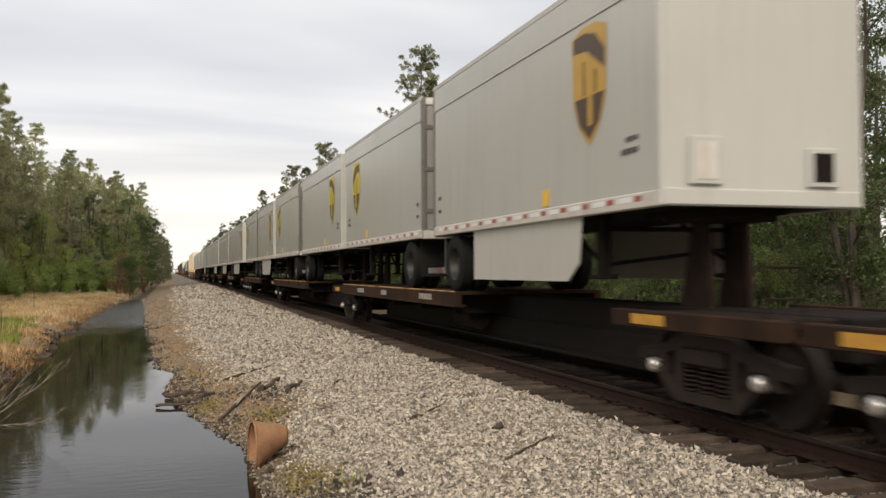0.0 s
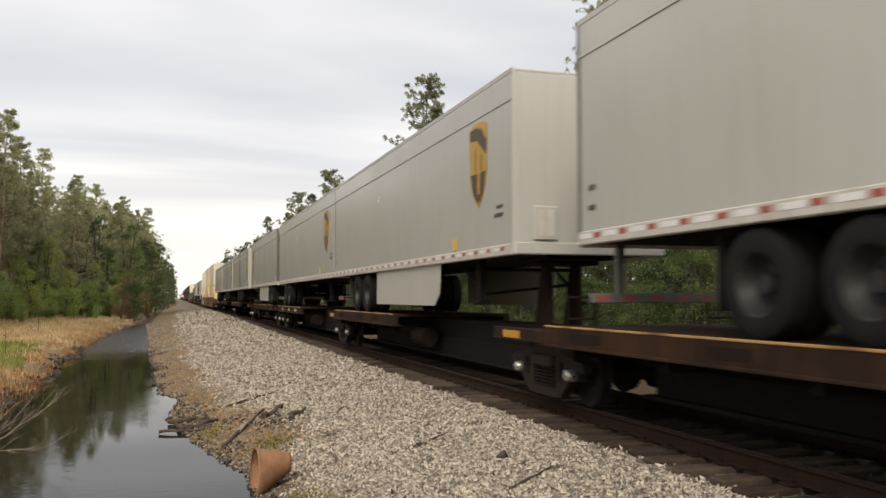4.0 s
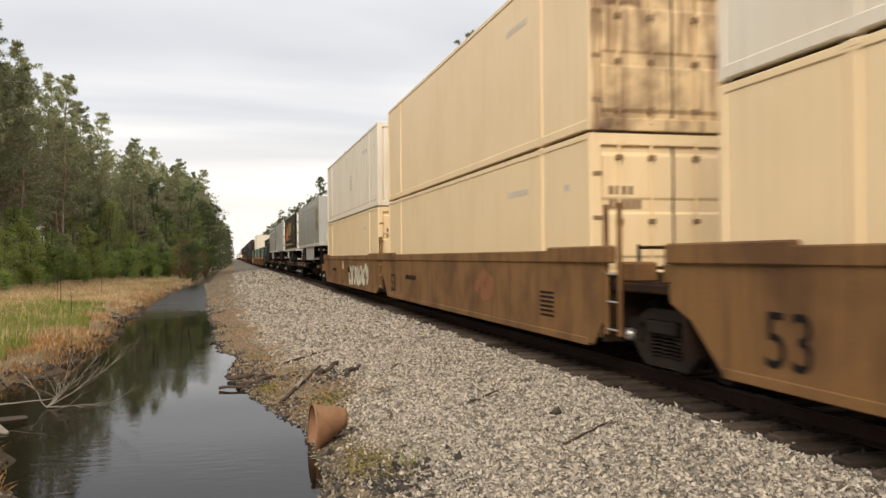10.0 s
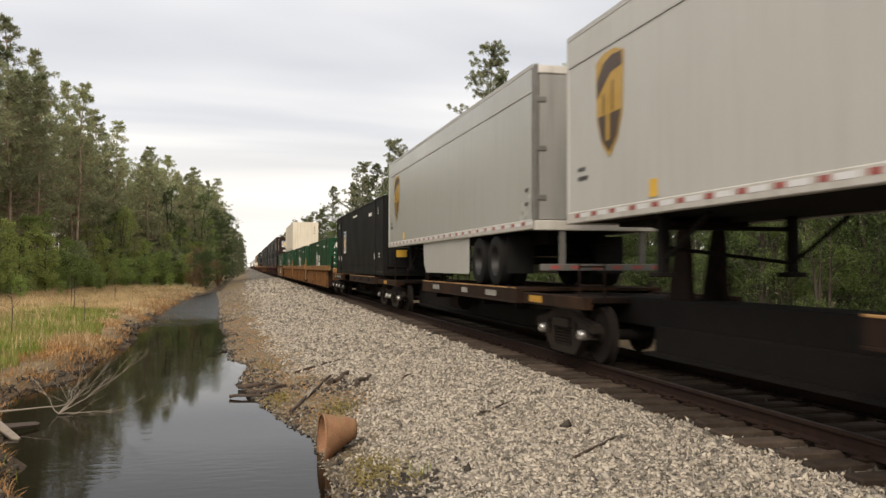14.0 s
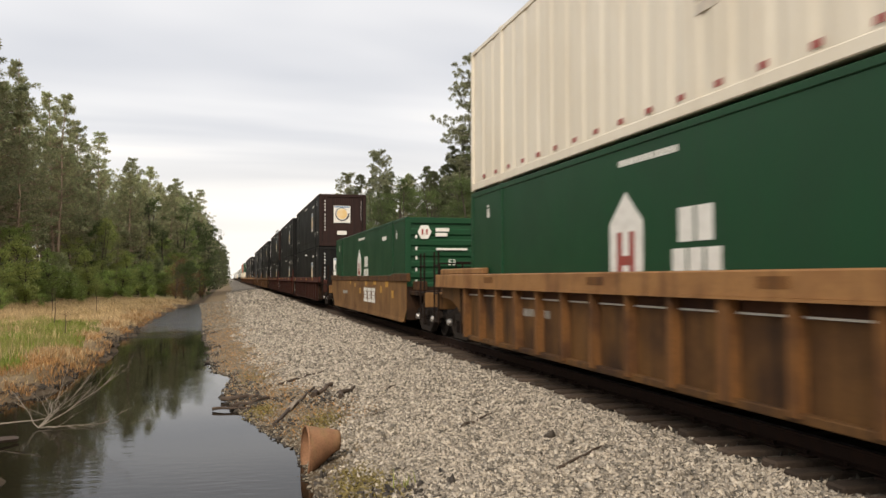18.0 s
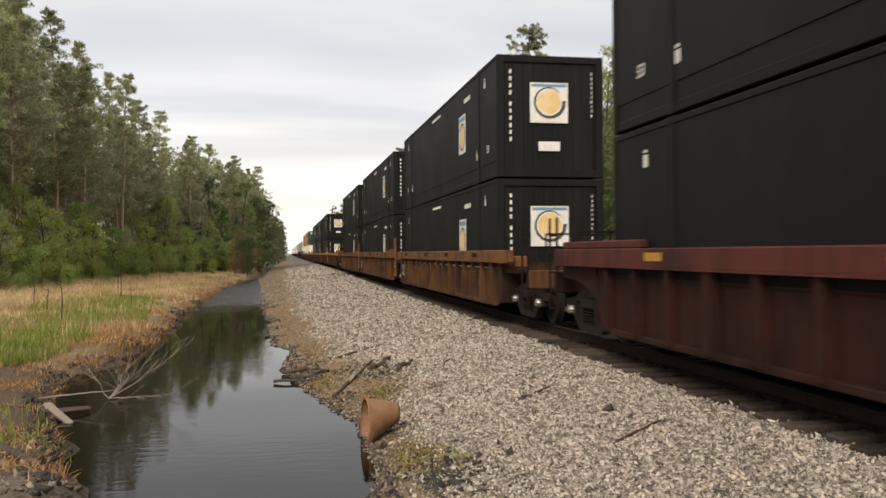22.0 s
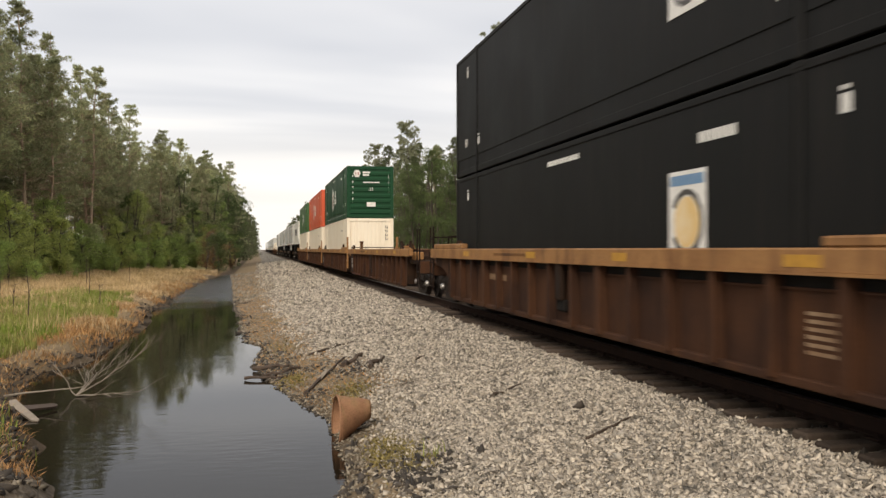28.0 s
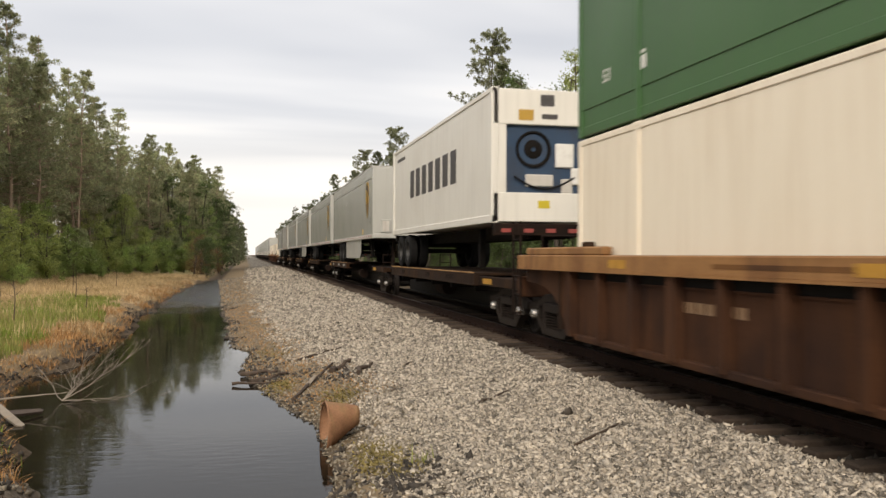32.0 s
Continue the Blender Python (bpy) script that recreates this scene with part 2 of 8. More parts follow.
CHORD_BROWN = material("rubbed_chord_and_lit_rib_brown", (0.175, 0.078, 0.027), 0.7, second=(0.070, 0.032, 0.016), scale=1.8, amount=1.0, streak=(0.036, 0.020, 0.013), streak_amt=0.75, grain=25.0, grain_amt=0.45, spec=0.2)
RUBBER = material("tyre_rubber", (0.010, 0.010, 0.010), 0.9, second=(0.020, 0.018, 0.016), bump=0.15, spec=0.15)
RIM = material("steel_rim", (0.019, 0.0185, 0.018), 0.6, 0.1, second=(0.011, 0.0105, 0.010), scale=6.0)
WHEEL_STEEL = material("oily_dark_wheel_steel", (0.013, 0.0095, 0.008), 0.8, 0.0, second=(0.008, 0.0065, 0.006), scale=6.0, spec=0.2)
BROWN_GOLD = material("dulled_gold_decal", (0.17, 0.115, 0.065), 0.5, second=(0.09, 0.06, 0.035), scale=4.0)
PALE_GOLD = material("pale_gold_decal", (0.44, 0.285, 0.145), 0.5, second=(0.34, 0.22, 0.11))
BEARING = material("worn_bearing_cap", (0.50, 0.48, 0.46), 0.28, 0.75, second=(0.12, 0.10, 0.085), scale=9.0)
RAIL_STEEL = material("rail_rust", (0.023, 0.013, 0.010), 0.88, 0.0, second=(0.040, 0.021, 0.014), scale=6.0, bump=0.2, spec=0.12)
RAIL_HEAD = material("polished_rail_head", (0.105, 0.095, 0.090), 0.45, 0.7, second=(0.055, 0.046, 0.040), scale=3.0)
TIE_WOOD = material("weathered_tie_wood", (0.060, 0.044, 0.034), 0.9, second=(0.112, 0.086, 0.066), scale=5.0, grain=25.0, grain_amt=0.35, bump=0.5, obj_rand=0.45, spec=0.15)
STONE = material("granite_ballast_stone", (0.372, 0.325, 0.265), 0.9, second=(0.165, 0.136, 0.102), scale=20.0, grain=150.0, grain_amt=0.35, island=0.75)
STONE_ONE = material("granite_ballast_stone_single", (0.345, 0.308, 0.257), 0.9, second=(0.165, 0.14, 0.108), scale=20.0, grain=150.0, grain_amt=0.3, obj_rand=0.6)
PIPE_RUST = material("rusted_corrugated_steel", (0.30, 0.150, 0.080), 0.9, 0.0, second=(0.17, 0.085, 0.045), scale=6.0, streak=(0.20, 0.15, 0.06), streak_amt=0.5, grain=45.0, grain_amt=0.5, bump=0.5)
DEAD_WOOD = material("weathered_dead_wood", (0.255, 0.215, 0.172), 0.9, second=(0.18, 0.145, 0.11), scale=8.0, grain=50.0, grain_amt=0.35, bump=0.4)
DARK_WOOD = material("wet_brown_wood", (0.060, 0.040, 0.028), 0.85, second=(0.115, 0.08, 0.058), scale=8.0, grain=50.0, grain_amt=0.35, bump=0.4)
BARK = material("pine_bark", (0.34, 0.245, 0.180), 0.95, second=(0.43, 0.34, 0.265), scale=3.0, grain=18.0, grain_amt=0.5, bump=0.6, bump_scale=14.0)
# darker copy of the bark, with the woods' shade put into its colour
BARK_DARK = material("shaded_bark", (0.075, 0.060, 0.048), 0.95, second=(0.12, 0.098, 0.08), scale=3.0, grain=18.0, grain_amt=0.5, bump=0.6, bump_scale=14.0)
NEEDLE = material("pine_needles", (0.335, 0.365, 0.205), 0.6, second=(0.46, 0.400, 0.235), scale=0.35, grain_amt=0.0, island=0.35, spec=0.3, obj_rand=0.30, through_light=0.55)
LEAF = material("broad_leaves", (0.285, 0.375, 0.120), 0.6, second=(0.37, 0.43, 0.155), scale=0.5, grain_amt=0.0, island=0.45, spec=0.3, obj_rand=0.25, through_light=0.55)
# darker copy of the leaves: shade inside the woods is in the colour
LEAF_DARK = material("shaded_broad_leaves", (0.082, 0.118, 0.040), 0.6, second=(0.125, 0.158, 0.056), scale=0.5, grain_amt=0.0, island=0.45, spec=0.3, obj_rand=0.3, through_light=0.4)
LEAF_YOUNG = material("young_spring_leaves", (0.34, 0.385, 0.13), 0.6, second=(0.26, 0.32, 0.10), scale=0.5, grain_amt=0.0, island=0.30, spec=0.3, obj_rand=0.15, through_light=0.55)
LEAF_MID = material("mid_green_leaves", (0.165, 0.225, 0.075), 0.6, second=(0.225, 0.275, 0.10), scale=0.5, grain_amt=0.0, island=0.4, spec=0.3, through_light=0.5)
# paler needles: haze and backlight on the high crowns put into the colour
NEEDLE_MID = material("hazed_grey_green_needles", (0.275, 0.290, 0.175), 0.6, second=(0.335, 0.325, 0.205), scale=0.35, grain_amt=0.0, island=0.35, spec=0.3, through_light=0.55)
TWIG_TAN = material("olive_tan_understory", (0.54, 0.485, 0.310), 0.7, second=(0.43, 0.445, 0.225), scale=0.3, amount=0.8, grain_amt=0.0, island=0.4, spec=0.2, through_light=0.6)
# needles darkened to carry the shade of the woods behind the track
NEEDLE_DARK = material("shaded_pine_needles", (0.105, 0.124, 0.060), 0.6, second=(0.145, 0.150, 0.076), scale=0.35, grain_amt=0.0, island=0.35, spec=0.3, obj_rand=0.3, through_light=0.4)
LEAF_DEAD = material("dead_brown_needles", (0.21, 0.125, 0.060), 0.7, second=(0.15, 0.09, 0.05), scale=0.5, grain_amt=0.0, island=0.3, spec=0.2, through_light=0.3)
RUST_GRASS = material("rust_brown_dead_grass", (0.44, 0.245, 0.105), 0.85, second=(0.24, 0.130, 0.060), scale=0.9, grain_amt=0.0, island=0.40, spec=0.2, through_light=0.25)
LIGHT_GREY = material("light_trailer_grey_paint", (0.425, 0.42, 0.39), 0.4, second=(0.38, 0.372, 0.343), scale=0.6, streak=(0.32, 0.31, 0.28), streak_amt=0.3, grain_amt=0.05)
TRAILER_WHITE = material("light_trailer_paint", (0.475, 0.47, 0.438), 0.4, second=(0.42, 0.412, 0.38), scale=0.6, streak=(0.36, 0.35, 0.315), streak_amt=0.3, grain_amt=0.05)
RUSTY_CREAM = material("rust_stained_cream_paint", (0.74, 0.54, 0.31), 0.6, second=(0.12, 0.062, 0.036), scale=1.3, amount=1.0, streak=(0.20, 0.10, 0.05), streak_amt=0.9, grain_amt=0.2)
FADED_STENCIL = material("faded_grey_stencil", (0.30, 0.285, 0.255), 0.7, second=(0.16, 0.15, 0.135), scale=9.0, amount=0.9)
RUST_EDGE = material("rubbed_rust_edge", (0.40, 0.225, 0.090), 0.65, second=(0.14, 0.068, 0.030), scale=2.0, amount=1.0, spec=0.25)
TRUCK_STEEL = material("grimy_cast_steel", (0.019, 0.0138, 0.0110), 0.8, 0.0, second=(0.036, 0.025, 0.019), scale=5.0, bump=0.2, spec=0.18)
# tail doors, a darker grey than the trailer sides
REAR_DOOR = material("dark_tail_door_paint", (0.245, 0.240, 0.225), 0.5, second=(0.19, 0.185, 0.172), scale=0.8, streak=(0.13, 0.125, 0.115), streak_amt=0.4)
REAR_FRAME = material("dull_rear_frame_steel", (0.150, 0.145, 0.135), 0.5, 0.2, second=(0.09, 0.085, 0.078), scale=4.0)
FADED_TAN = material("faded_tan_marking", (0.46, 0.345, 0.205), 0.7, second=(0.22, 0.13, 0.065), scale=5.0, amount=0.9)
SOILED = material("faint_soiled_stencil", (0.52, 0.47, 0.40), 0.6, second=(0.64, 0.57, 0.47), scale=6.0, amount=0.9)
PLACARD = material("amber_placard", (0.72, 0.42, 0.055), 0.5, second=(0.62, 0.36, 0.06), scale=8.0)
SPRAY = material("pale_spray_paint", (0.60, 0.59, 0.46), 0.6, second=(0.50, 0.50, 0.40), scale=6.0)
WELL_TAN_WORN = material("worn_reddish_emblem_paint", (0.25, 0.10, 0.050), 0.7, second=(0.14, 0.058, 0.030), scale=4.0, amount=1.0, grain_amt=0.3, spec=0.2)
OCHRE = material("ochre_patch", (0.46, 0.235, 0.032), 0.6, second=(0.30, 0.145, 0.028), scale=8.0)
STRAW = material("dry_straw_grass", (0.575, 0.425, 0.250), 0.85, second=(0.25, 0.180, 0.078), scale=0.42, amount=0.95, grain_amt=0.0, island=0.45, spec=0.2, through_light=0.3)
GRASS = material("fresh_green_grass", (0.185, 0.245, 0.048), 0.75, second=(0.33, 0.30, 0.115), scale=0.55, amount=0.9, grain_amt=0.0, island=0.40, spec=0.2, through_light=0.35)
MUD_STONE = material("muddy_bank_gravel", (0.215, 0.180, 0.132), 0.9, second=(0.30, 0.26, 0.205), scale=9.0, grain=120.0, grain_amt=0.35, bump=0.3, island=0.55)
# stained stone and mud, darkened further to carry shade under the train
DARK_STONE = material("stained_and_shaded_stone", (0.042, 0.034, 0.027), 0.9, second=(0.090, 0.073, 0.058), scale=9.0, grain=120.0, grain_amt=0.35, island=0.5)


def ground_material():
    """Earth, dry leaf litter, gravel and grass cover, mixed by where each lies on the sheet."""
    m = bpy.data.materials.new("ground_cover")
    m.use_nodes = True
    n, l = m.node_tree.nodes, m.node_tree.links
    b = n["Principled BSDF"]
    tc = n.new("ShaderNodeTexCoord")

    def noised(sc, detail=5.0):
        t = n.new("ShaderNodeTexNoise")
        t.inputs["Scale"].default_value, t.inputs["Detail"].default_value = sc, detail
        l.new(tc.outputs["Object"], t.inputs["Vector"])
        return t.outputs["Fac"]

    def two(a, c, fac):
        x = n.new("ShaderNodeMix")
        x.data_type = "RGBA"
        for sock, val in ((6, a), (7, c)):
            if isinstance(val, tuple):
                x.inputs[sock].default_value = (*val, 1)
            else:
                l.new(val, x.inputs[sock])
        l.new(fac, x.inputs[0])
        return x.outputs[2]

    def attr(name):
        a = n.new("ShaderNodeAttribute")
        a.attribute_name = name
        return a.outputs["Fac"]

    v = n.new("ShaderNodeTexVoronoi")
    v.inputs["Scale"].default_value = 15.0
    l.new(tc.outputs["Object"], v.inputs["Vector"])
    bw = n.new("ShaderNodeSeparateColor")
    l.new(v.outputs["Color"], bw.inputs[0])
    gravel = two((0.07, 0.060, 0.048), (0.30, 0.27, 0.225), bw.outputs[0])
    earth = two((0.060, 0.044, 0.030), (0.120, 0.088, 0.056), noised(4.0))
    litter = two((0.29, 0.215, 0.130), (0.15, 0.108, 0.068), noised(7.0))
    turf = two((0.22, 0.20, 0.075), (0.47, 0.365, 0.205), noised(0.6))
    col = two(litter, earth, attr("earth"))
    col = two(col, turf, attr("turf"))
    col = two(col, gravel, attr("gravel"))
    l.new(col, b.inputs["Base Color"])
    b.inputs["Roughness"].default_value = 0.95
    b.inputs["Specular IOR Level"].default_value = 0.2
    bp = n.new("ShaderNodeBump")
    bp.inputs["Strength"].default_value, bp.inputs["Distance"].default_value = 0.7, 0.03
    l.new(v.outputs["Distance"], bp.inputs["Height"])
    l.new(bp.outputs[0], b.inputs["Normal"])
    return m


def water_material():
    m = bpy.data.materials.new("still_tannin_water")
    m.use_nodes = True
    n, l = m.node_tree.nodes, m.node_tree.links
    b = n["Principled BSDF"]
    b.inputs["Base Color"].default_value = (0.010, 0.008, 0.005, 1)
    b.inputs["Roughness"].default_value, b.inputs["IOR"].default_value = 0.03, 1.18
    tc, mp, t = n.new("ShaderNodeTexCoord"), n.new("ShaderNodeMapping"), n.new("ShaderNodeTexNoise")
    mp.inputs["Scale"].default_value = (0.9, 2.6, 1)
    mp.inputs["Rotation"].default_value = (0, 0, 0.5)
    l.new(tc.outputs["Object"], mp.inputs["Vector"])
    l.new(mp.outputs[0], t.inputs["Vector"])
    t.inputs["Scale"].default_value, t.inputs["Detail"].default_value = 3.0, 3.0
    big = n.new("ShaderNodeTexNoise")
    big.inputs["Scale"].default_value = 0.35
    l.new(tc.outputs["Object"], big.inputs["Vector"])
    r = n.new("ShaderNodeMapRange")
    r.inputs[1].default_value, r.inputs[2].default_value, r.inputs[3].default_value, r.inputs[4].default_value = 0.40, 0.62, 0.010, 0.057
    l.new(big.outputs["Fac"], r.inputs[0])
    bp = n.new("ShaderNodeBump")
    bp.inputs["Distance"].default_value = 0.06
    sep = n.new("ShaderNodeSeparateXYZ")                     # a breeze ruffles the far reach
    l.new(tc.outputs["Object"], sep.inputs[0])
    far = n.new("ShaderNodeMapRange")
    far.inputs[1].default_value, far.inputs[2].default_value, far.inputs[4].default_value = 39.0, 47.0, 0.95
    l.new(sep.outputs["Y"], far.inputs[0])
    rough = n.new("ShaderNodeMapRange")
    rough.inputs[1].default_value, rough.inputs[2].default_value, rough.inputs[3].default_value, rough.inputs[4].default_value = 36.0, 50.0, 0.03, 0.26
    ragged = n.new("ShaderNodeMath")                         # an uneven front between still and ruffled water
    ragged.operation = "MULTIPLY_ADD"
    ragged.inputs[1].default_value = 34.0
    l.new(big.outputs["Fac"], ragged.inputs[0])
    l.new(sep.outputs["Y"], ragged.inputs[2])
    less = n.new("ShaderNodeMath")
    less.inputs[1].default_value = -17.0
    l.new(ragged.outputs[0], less.inputs[0])
    l.new(less.outputs[0], rough.inputs[0])
    l.new(rough.outputs[0], b.inputs["Roughness"])
    more = n.new("ShaderNodeMath")
    l.new(r.outputs[0], more.inputs[0])
    l.new(far.outputs[0], more.inputs[1])
    l.new(more.outputs[0], bp.inputs["Strength"])
    l.new(t.outputs["Fac"], bp.inputs["Height"])
    l.new(bp.outputs[0], b.inputs["Normal"])
    return m


# ---- mesh kit ----
class Shape:
    """Vertices and faces collected for one mesh."""

    def __init__(self):
        self.v, self.f = [], []

    def box(self, x0, x1, y0, y1, z0, z1, c=0.0):
        """A box; c: chamfer of its edges."""
        if c <= 0:
            k = len(self.v)
            self.v += [(x, y, z) for z in (z0, z1) for y in (y0, y1) for x in (x0, x1)]
            self.f += [tuple(k + i for i in q) for q in ((0, 2, 3, 1), (4, 5, 7, 6), (0, 1, 5, 4), (2, 6, 7, 3), (0, 4, 6, 2), (1, 3, 7, 5))]
            return self
        c = min(c, (x1 - x0) * 0.45, (y1 - y0) * 0.45, (z1 - z0) * 0.45)
        k, idx = len(self.v), {}
        for sx in (0, 1):
            for sy in (0, 1):
                for sz in (0, 1):
                    p = [(x0, x1)[sx], (y0, y1)[sy], (z0, z1)[sz]]
                    for a in range(3):
                        q = list(p)
                        for o in range(3):
                            if o != a:
                                q[o] += c * (1 - 2 * (sx, sy, sz)[o])
                        idx[sx, sy, sz, a] = len(self.v)
                        self.v.append(tuple(q))
        order = ((0, 0), (1, 0), (1, 1), (0, 1))
        for a in range(3):
            b, d = (a + 1) % 3, (a + 2) % 3
            for s in (0, 1):
                ring = []
                for u, w in order:
                    key = [0, 0, 0]
                    key[a], key[b], key[d] = s, u, w
                    ring.append(idx[(*key, a)])
                self.f.append(tuple(ring if s else ring[::-1]))
            for u in (0, 1):
                for w in (0, 1):
                    key0, key1 = [0, 0, 0], [0, 0, 0]
                    key0[b] = key1[b] = u
                    key0[d] = key1[d] = w
                    key1[a] = 1
                    q = [idx[(*key0, b)], idx[(*key1, b)], idx[(*key1, d)], idx[(*key0, d)]]
                    self.f.append(tuple(q if u != w else q[::-1]))
        for sx in (0, 1):
            for sy in (0, 1):
                for sz in (0, 1):
                    q = [idx[sx, sy, sz, a] for a in range(3)]
                    self.f.append(tuple(q if (sx + sy + sz) % 2 else q[::-1]))
        return self

    def tube(self, p0, p1, r0, r1=None, n=8, cap=True):
        r1 = r0 if r1 is None else r1
        p0, p1 = Vector(p0), Vector(p1)
        d = (p1 - p0).normalized()
        a = d.orthogonal().normalized()
        b = d.cross(a)
        k = len(self.v)
        for p, r in ((p0, r0), (p1, r1)):
            for i in range(n):
                t = 2 * math.pi * i / n
                self.v.append(tuple(p + a * (r * math.cos(t)) + b * (r * math.sin(t))))
        for i in range(n):
            j = (i + 1) % n
            self.f.append((k + i, k + j, k + n + j, k + n + i))
        if cap:
            self.f.append(tuple(k + i for i in reversed(range(n))))
            self.f.append(tuple(k + n + i for i in range(n)))
        return self

    def chain(self, pts, radii, n=6):
        """One continuous tapered tube through the points."""
        pts = [Vector(p) for p in pts]
        k, m = len(self.v), len(pts)
        a = (pts[-1] - pts[0]).orthogonal().normalized()
        for i, (p, r) in enumerate(zip(pts, radii)):
            d = (pts[min(i + 1, m - 1)] - pts[max(i - 1, 0)]).normalized()
            u = (a - d * a.dot(d)).normalized()
            w = d.cross(u)
            self.v += [tuple(p + u * (r * math.cos(2 * math.pi * q / n)) + w * (r * math.sin(2 * math.pi * q / n))) for q in range(n)]
        for i in range(m - 1):
            for q in range(n):
                j = (q + 1) % n
                self.f.append((k + i * n + q, k + i * n + j, k + (i + 1) * n + j, k + (i + 1) * n + q))
        self.f.append(tuple(k + q for q in reversed(range(n))))
        self.f.append(tuple(k + (m - 1) * n + q for q in range(n)))
        return self

    def prism(self, pts, axis, a0, a1):
        """A closed outline (pairs in the two other axes, in order) drawn out along axis from a0 to a1."""
        k, n = len(self.v), len(pts)
        for a in (a0, a1):
            for p, q in pts:
                self.v.append({"x": (a, p, q), "y": (p, a, q), "z": (p, q, a)}[axis])
        for i in range(n):
            j = (i + 1) % n
            self.f.append((k + i, k + j, k + n + j, k + n + i))
        self.f.append(tuple(k + i for i in reversed(range(n))))
        self.f.append(tuple(k + n + i for i in range(n)))
        return self

    def lathe(self, profile, axis_point, axis="x", n=24):
        """A ring of (r, a) pairs turned round an axis through a point."""
        k, m = len(self.v), len(profile)
        ox, oy, oz = axis_point
        for i in range(n):
            t = 2 * math.pi * i / n
            for r, a in profile:
                c, s = r * math.cos(t), r * math.sin(t)
                self.v.append((ox + a, oy + c, oz + s) if axis == "x" else (ox + c, oy + a, oz + s) if axis == "y" else (ox + c, oy + s, oz + a))
        for i in range(n):
            j = (i + 1) % n
            for q in range(m - 1):
                self.f.append((k + i * m + q, k + j * m + q, k + j * m + q + 1, k + i * m + q + 1))
        return self

    def mesh(self, name, mat, smooth=False):
        me = bpy.data.meshes.new(name)
        me.from_pydata(self.v, [], self.f)
        bm = bmesh.new()
        bm.from_mesh(me)
        bmesh.ops.recalc_face_normals(bm, faces=bm.faces[:])
        bm.to_mesh(me)
        bm.free()
        me.materials.append(mat)
        if smooth:
            me.polygons.foreach_set("use_smooth", [True] * len(me.polygons))
            me.set_sharp_from_angle(angle=radians(40))
        return me


def part(name, shape, mat, parent=None, label="", smooth=False):
    me = shape if isinstance(shape, bpy.types.Mesh) else shape.mesh(name, mat, smooth)
    ob = new(name, me)
    if parent is not None:
        ob.parent = parent
    if label:
        ob["label"] = label
    return ob


def thing(name, label, category, group="", kind=""):
    return tagged(new(name), label, category, group, kind)


def joined(name, verts, faces, mat, smooth=False):
    """A big mesh straight from arrays; faces all of one size."""
    me = bpy.data.meshes.new(name)
    verts, faces = np.asarray(verts, dtype=np.float32), np.asarray(faces, dtype=np.int32)
    me.vertices.add(len(verts))
    me.vertices.foreach_set("co", verts.ravel())
    k = faces.shape[1]
    me.loops.add(faces.size)
    me.loops.foreach_set("vertex_index", faces.ravel())
    me.polygons.add(len(faces))
    me.polygons.foreach_set("loop_start", np.arange(0, faces.size, k, dtype=np.int32))
    me.update(calc_edges=True)
    me.validate()
    if smooth:
        me.polygons.foreach_set("use_smooth", np.ones(len(faces), dtype=bool))
    if mat:
        me.materials.append(mat)
    return me


# ---- ground, water, track ----
def line(pts):
    xs, ys = [p[0] for p in pts], [p[1] for p in pts]
    return lambda t: np.interp(t, xs, ys)


bank_r = line([(0, 0.9), (8.4, 0.66), (9.8, 0.95), (12.4, 1.02), (14, 0.62), (15.4, 0.38), (18.2, -0.06), (19.6, -0.10), (21.4, 0.12), (23.1, -0.28), (30, -0.62), (41, -1.07), (68, -1.95), (85, -2.6), (3000, -2.6)])
bank_l = line([(0, -1.7), (6, -2.0), (9.1, -2.15), (10.6, -2.6), (13.8, -3.55), (17.0, -4.05), (20.9, -3.82), (25.1, -3.55), (30, -3.75), (36, -4.0), (49, -4.2), (68, -4.0), (78, -3.6), (85, -2.7), (3000, -2.7)])


shelf = line([(8, 0.80), (12, 0.78), (15, 1.55), (19, 1.22), (32, 1.40), (78, 2.6), (90, 3.0), (3000, 3.0)])          # width of the muddy strip between water and ballast


def wobble(x, y):
    return 0.5 * np.sin(x * 1.9 + y * 0.7) + 0.3 * np.sin(x * 4.3 - y * 1.7 + 1.0) + 0.35 * np.sin(y * 2.3 + 0.4) + 0.2 * np.sin(y * 6.1 - x * 3.0)


def height(x, y):
    """Height of the ground sheet."""
    x, y = np.asarray(x, float), np.asarray(y, float)
    w = wobble(x, y)
    r, le = bank_r(y) + 0.13 * w * np.clip(y / 12, 0, 2.0), bank_l(y) + 0.30 * w
    s = np.clip((x - r) / (4.45 - r), 0, 1)
    bed_side = WATER + (-0.235 - WATER) * (0.78 * s + 0.22 * np.sin(s * math.pi / 2)) + 0.02 * w * (1 - s)
    slot = WATER - 0.40 * np.clip(np.minimum(x - le, r - x) / 0.8, 0, 1)
    d = le - x
    left = WATER + 0.26 * np.clip(d / 0.45, 0, 1) + 0.14 * np.clip((d - 0.45) / 1.3, 0, 1) + 0.22 * np.clip((d - 1.6) / 6, 0, 1) + 0.03 * w
    far = np.interp(x, [4.45, 4.80, 7.45, 7.85, 10.5, 12.5, 16, 60], [-0.235, -0.250, -0.250, -0.235, -1.1, -1.15, -0.6, -0.4])
    h = np.where(x > 4.45, far, np.where(x >= r, bed_side, np.where(x > le, slot, left)))
    fill = np.clip((6.2 - y) / 3.0, 0, 1) * np.clip((y + 12) / 4, 0, 1)      # the causeway on which the camera stands
    return np.where(x < 4.3, np.maximum(h, h * (1 - fill) - 0.12 * fill), h)


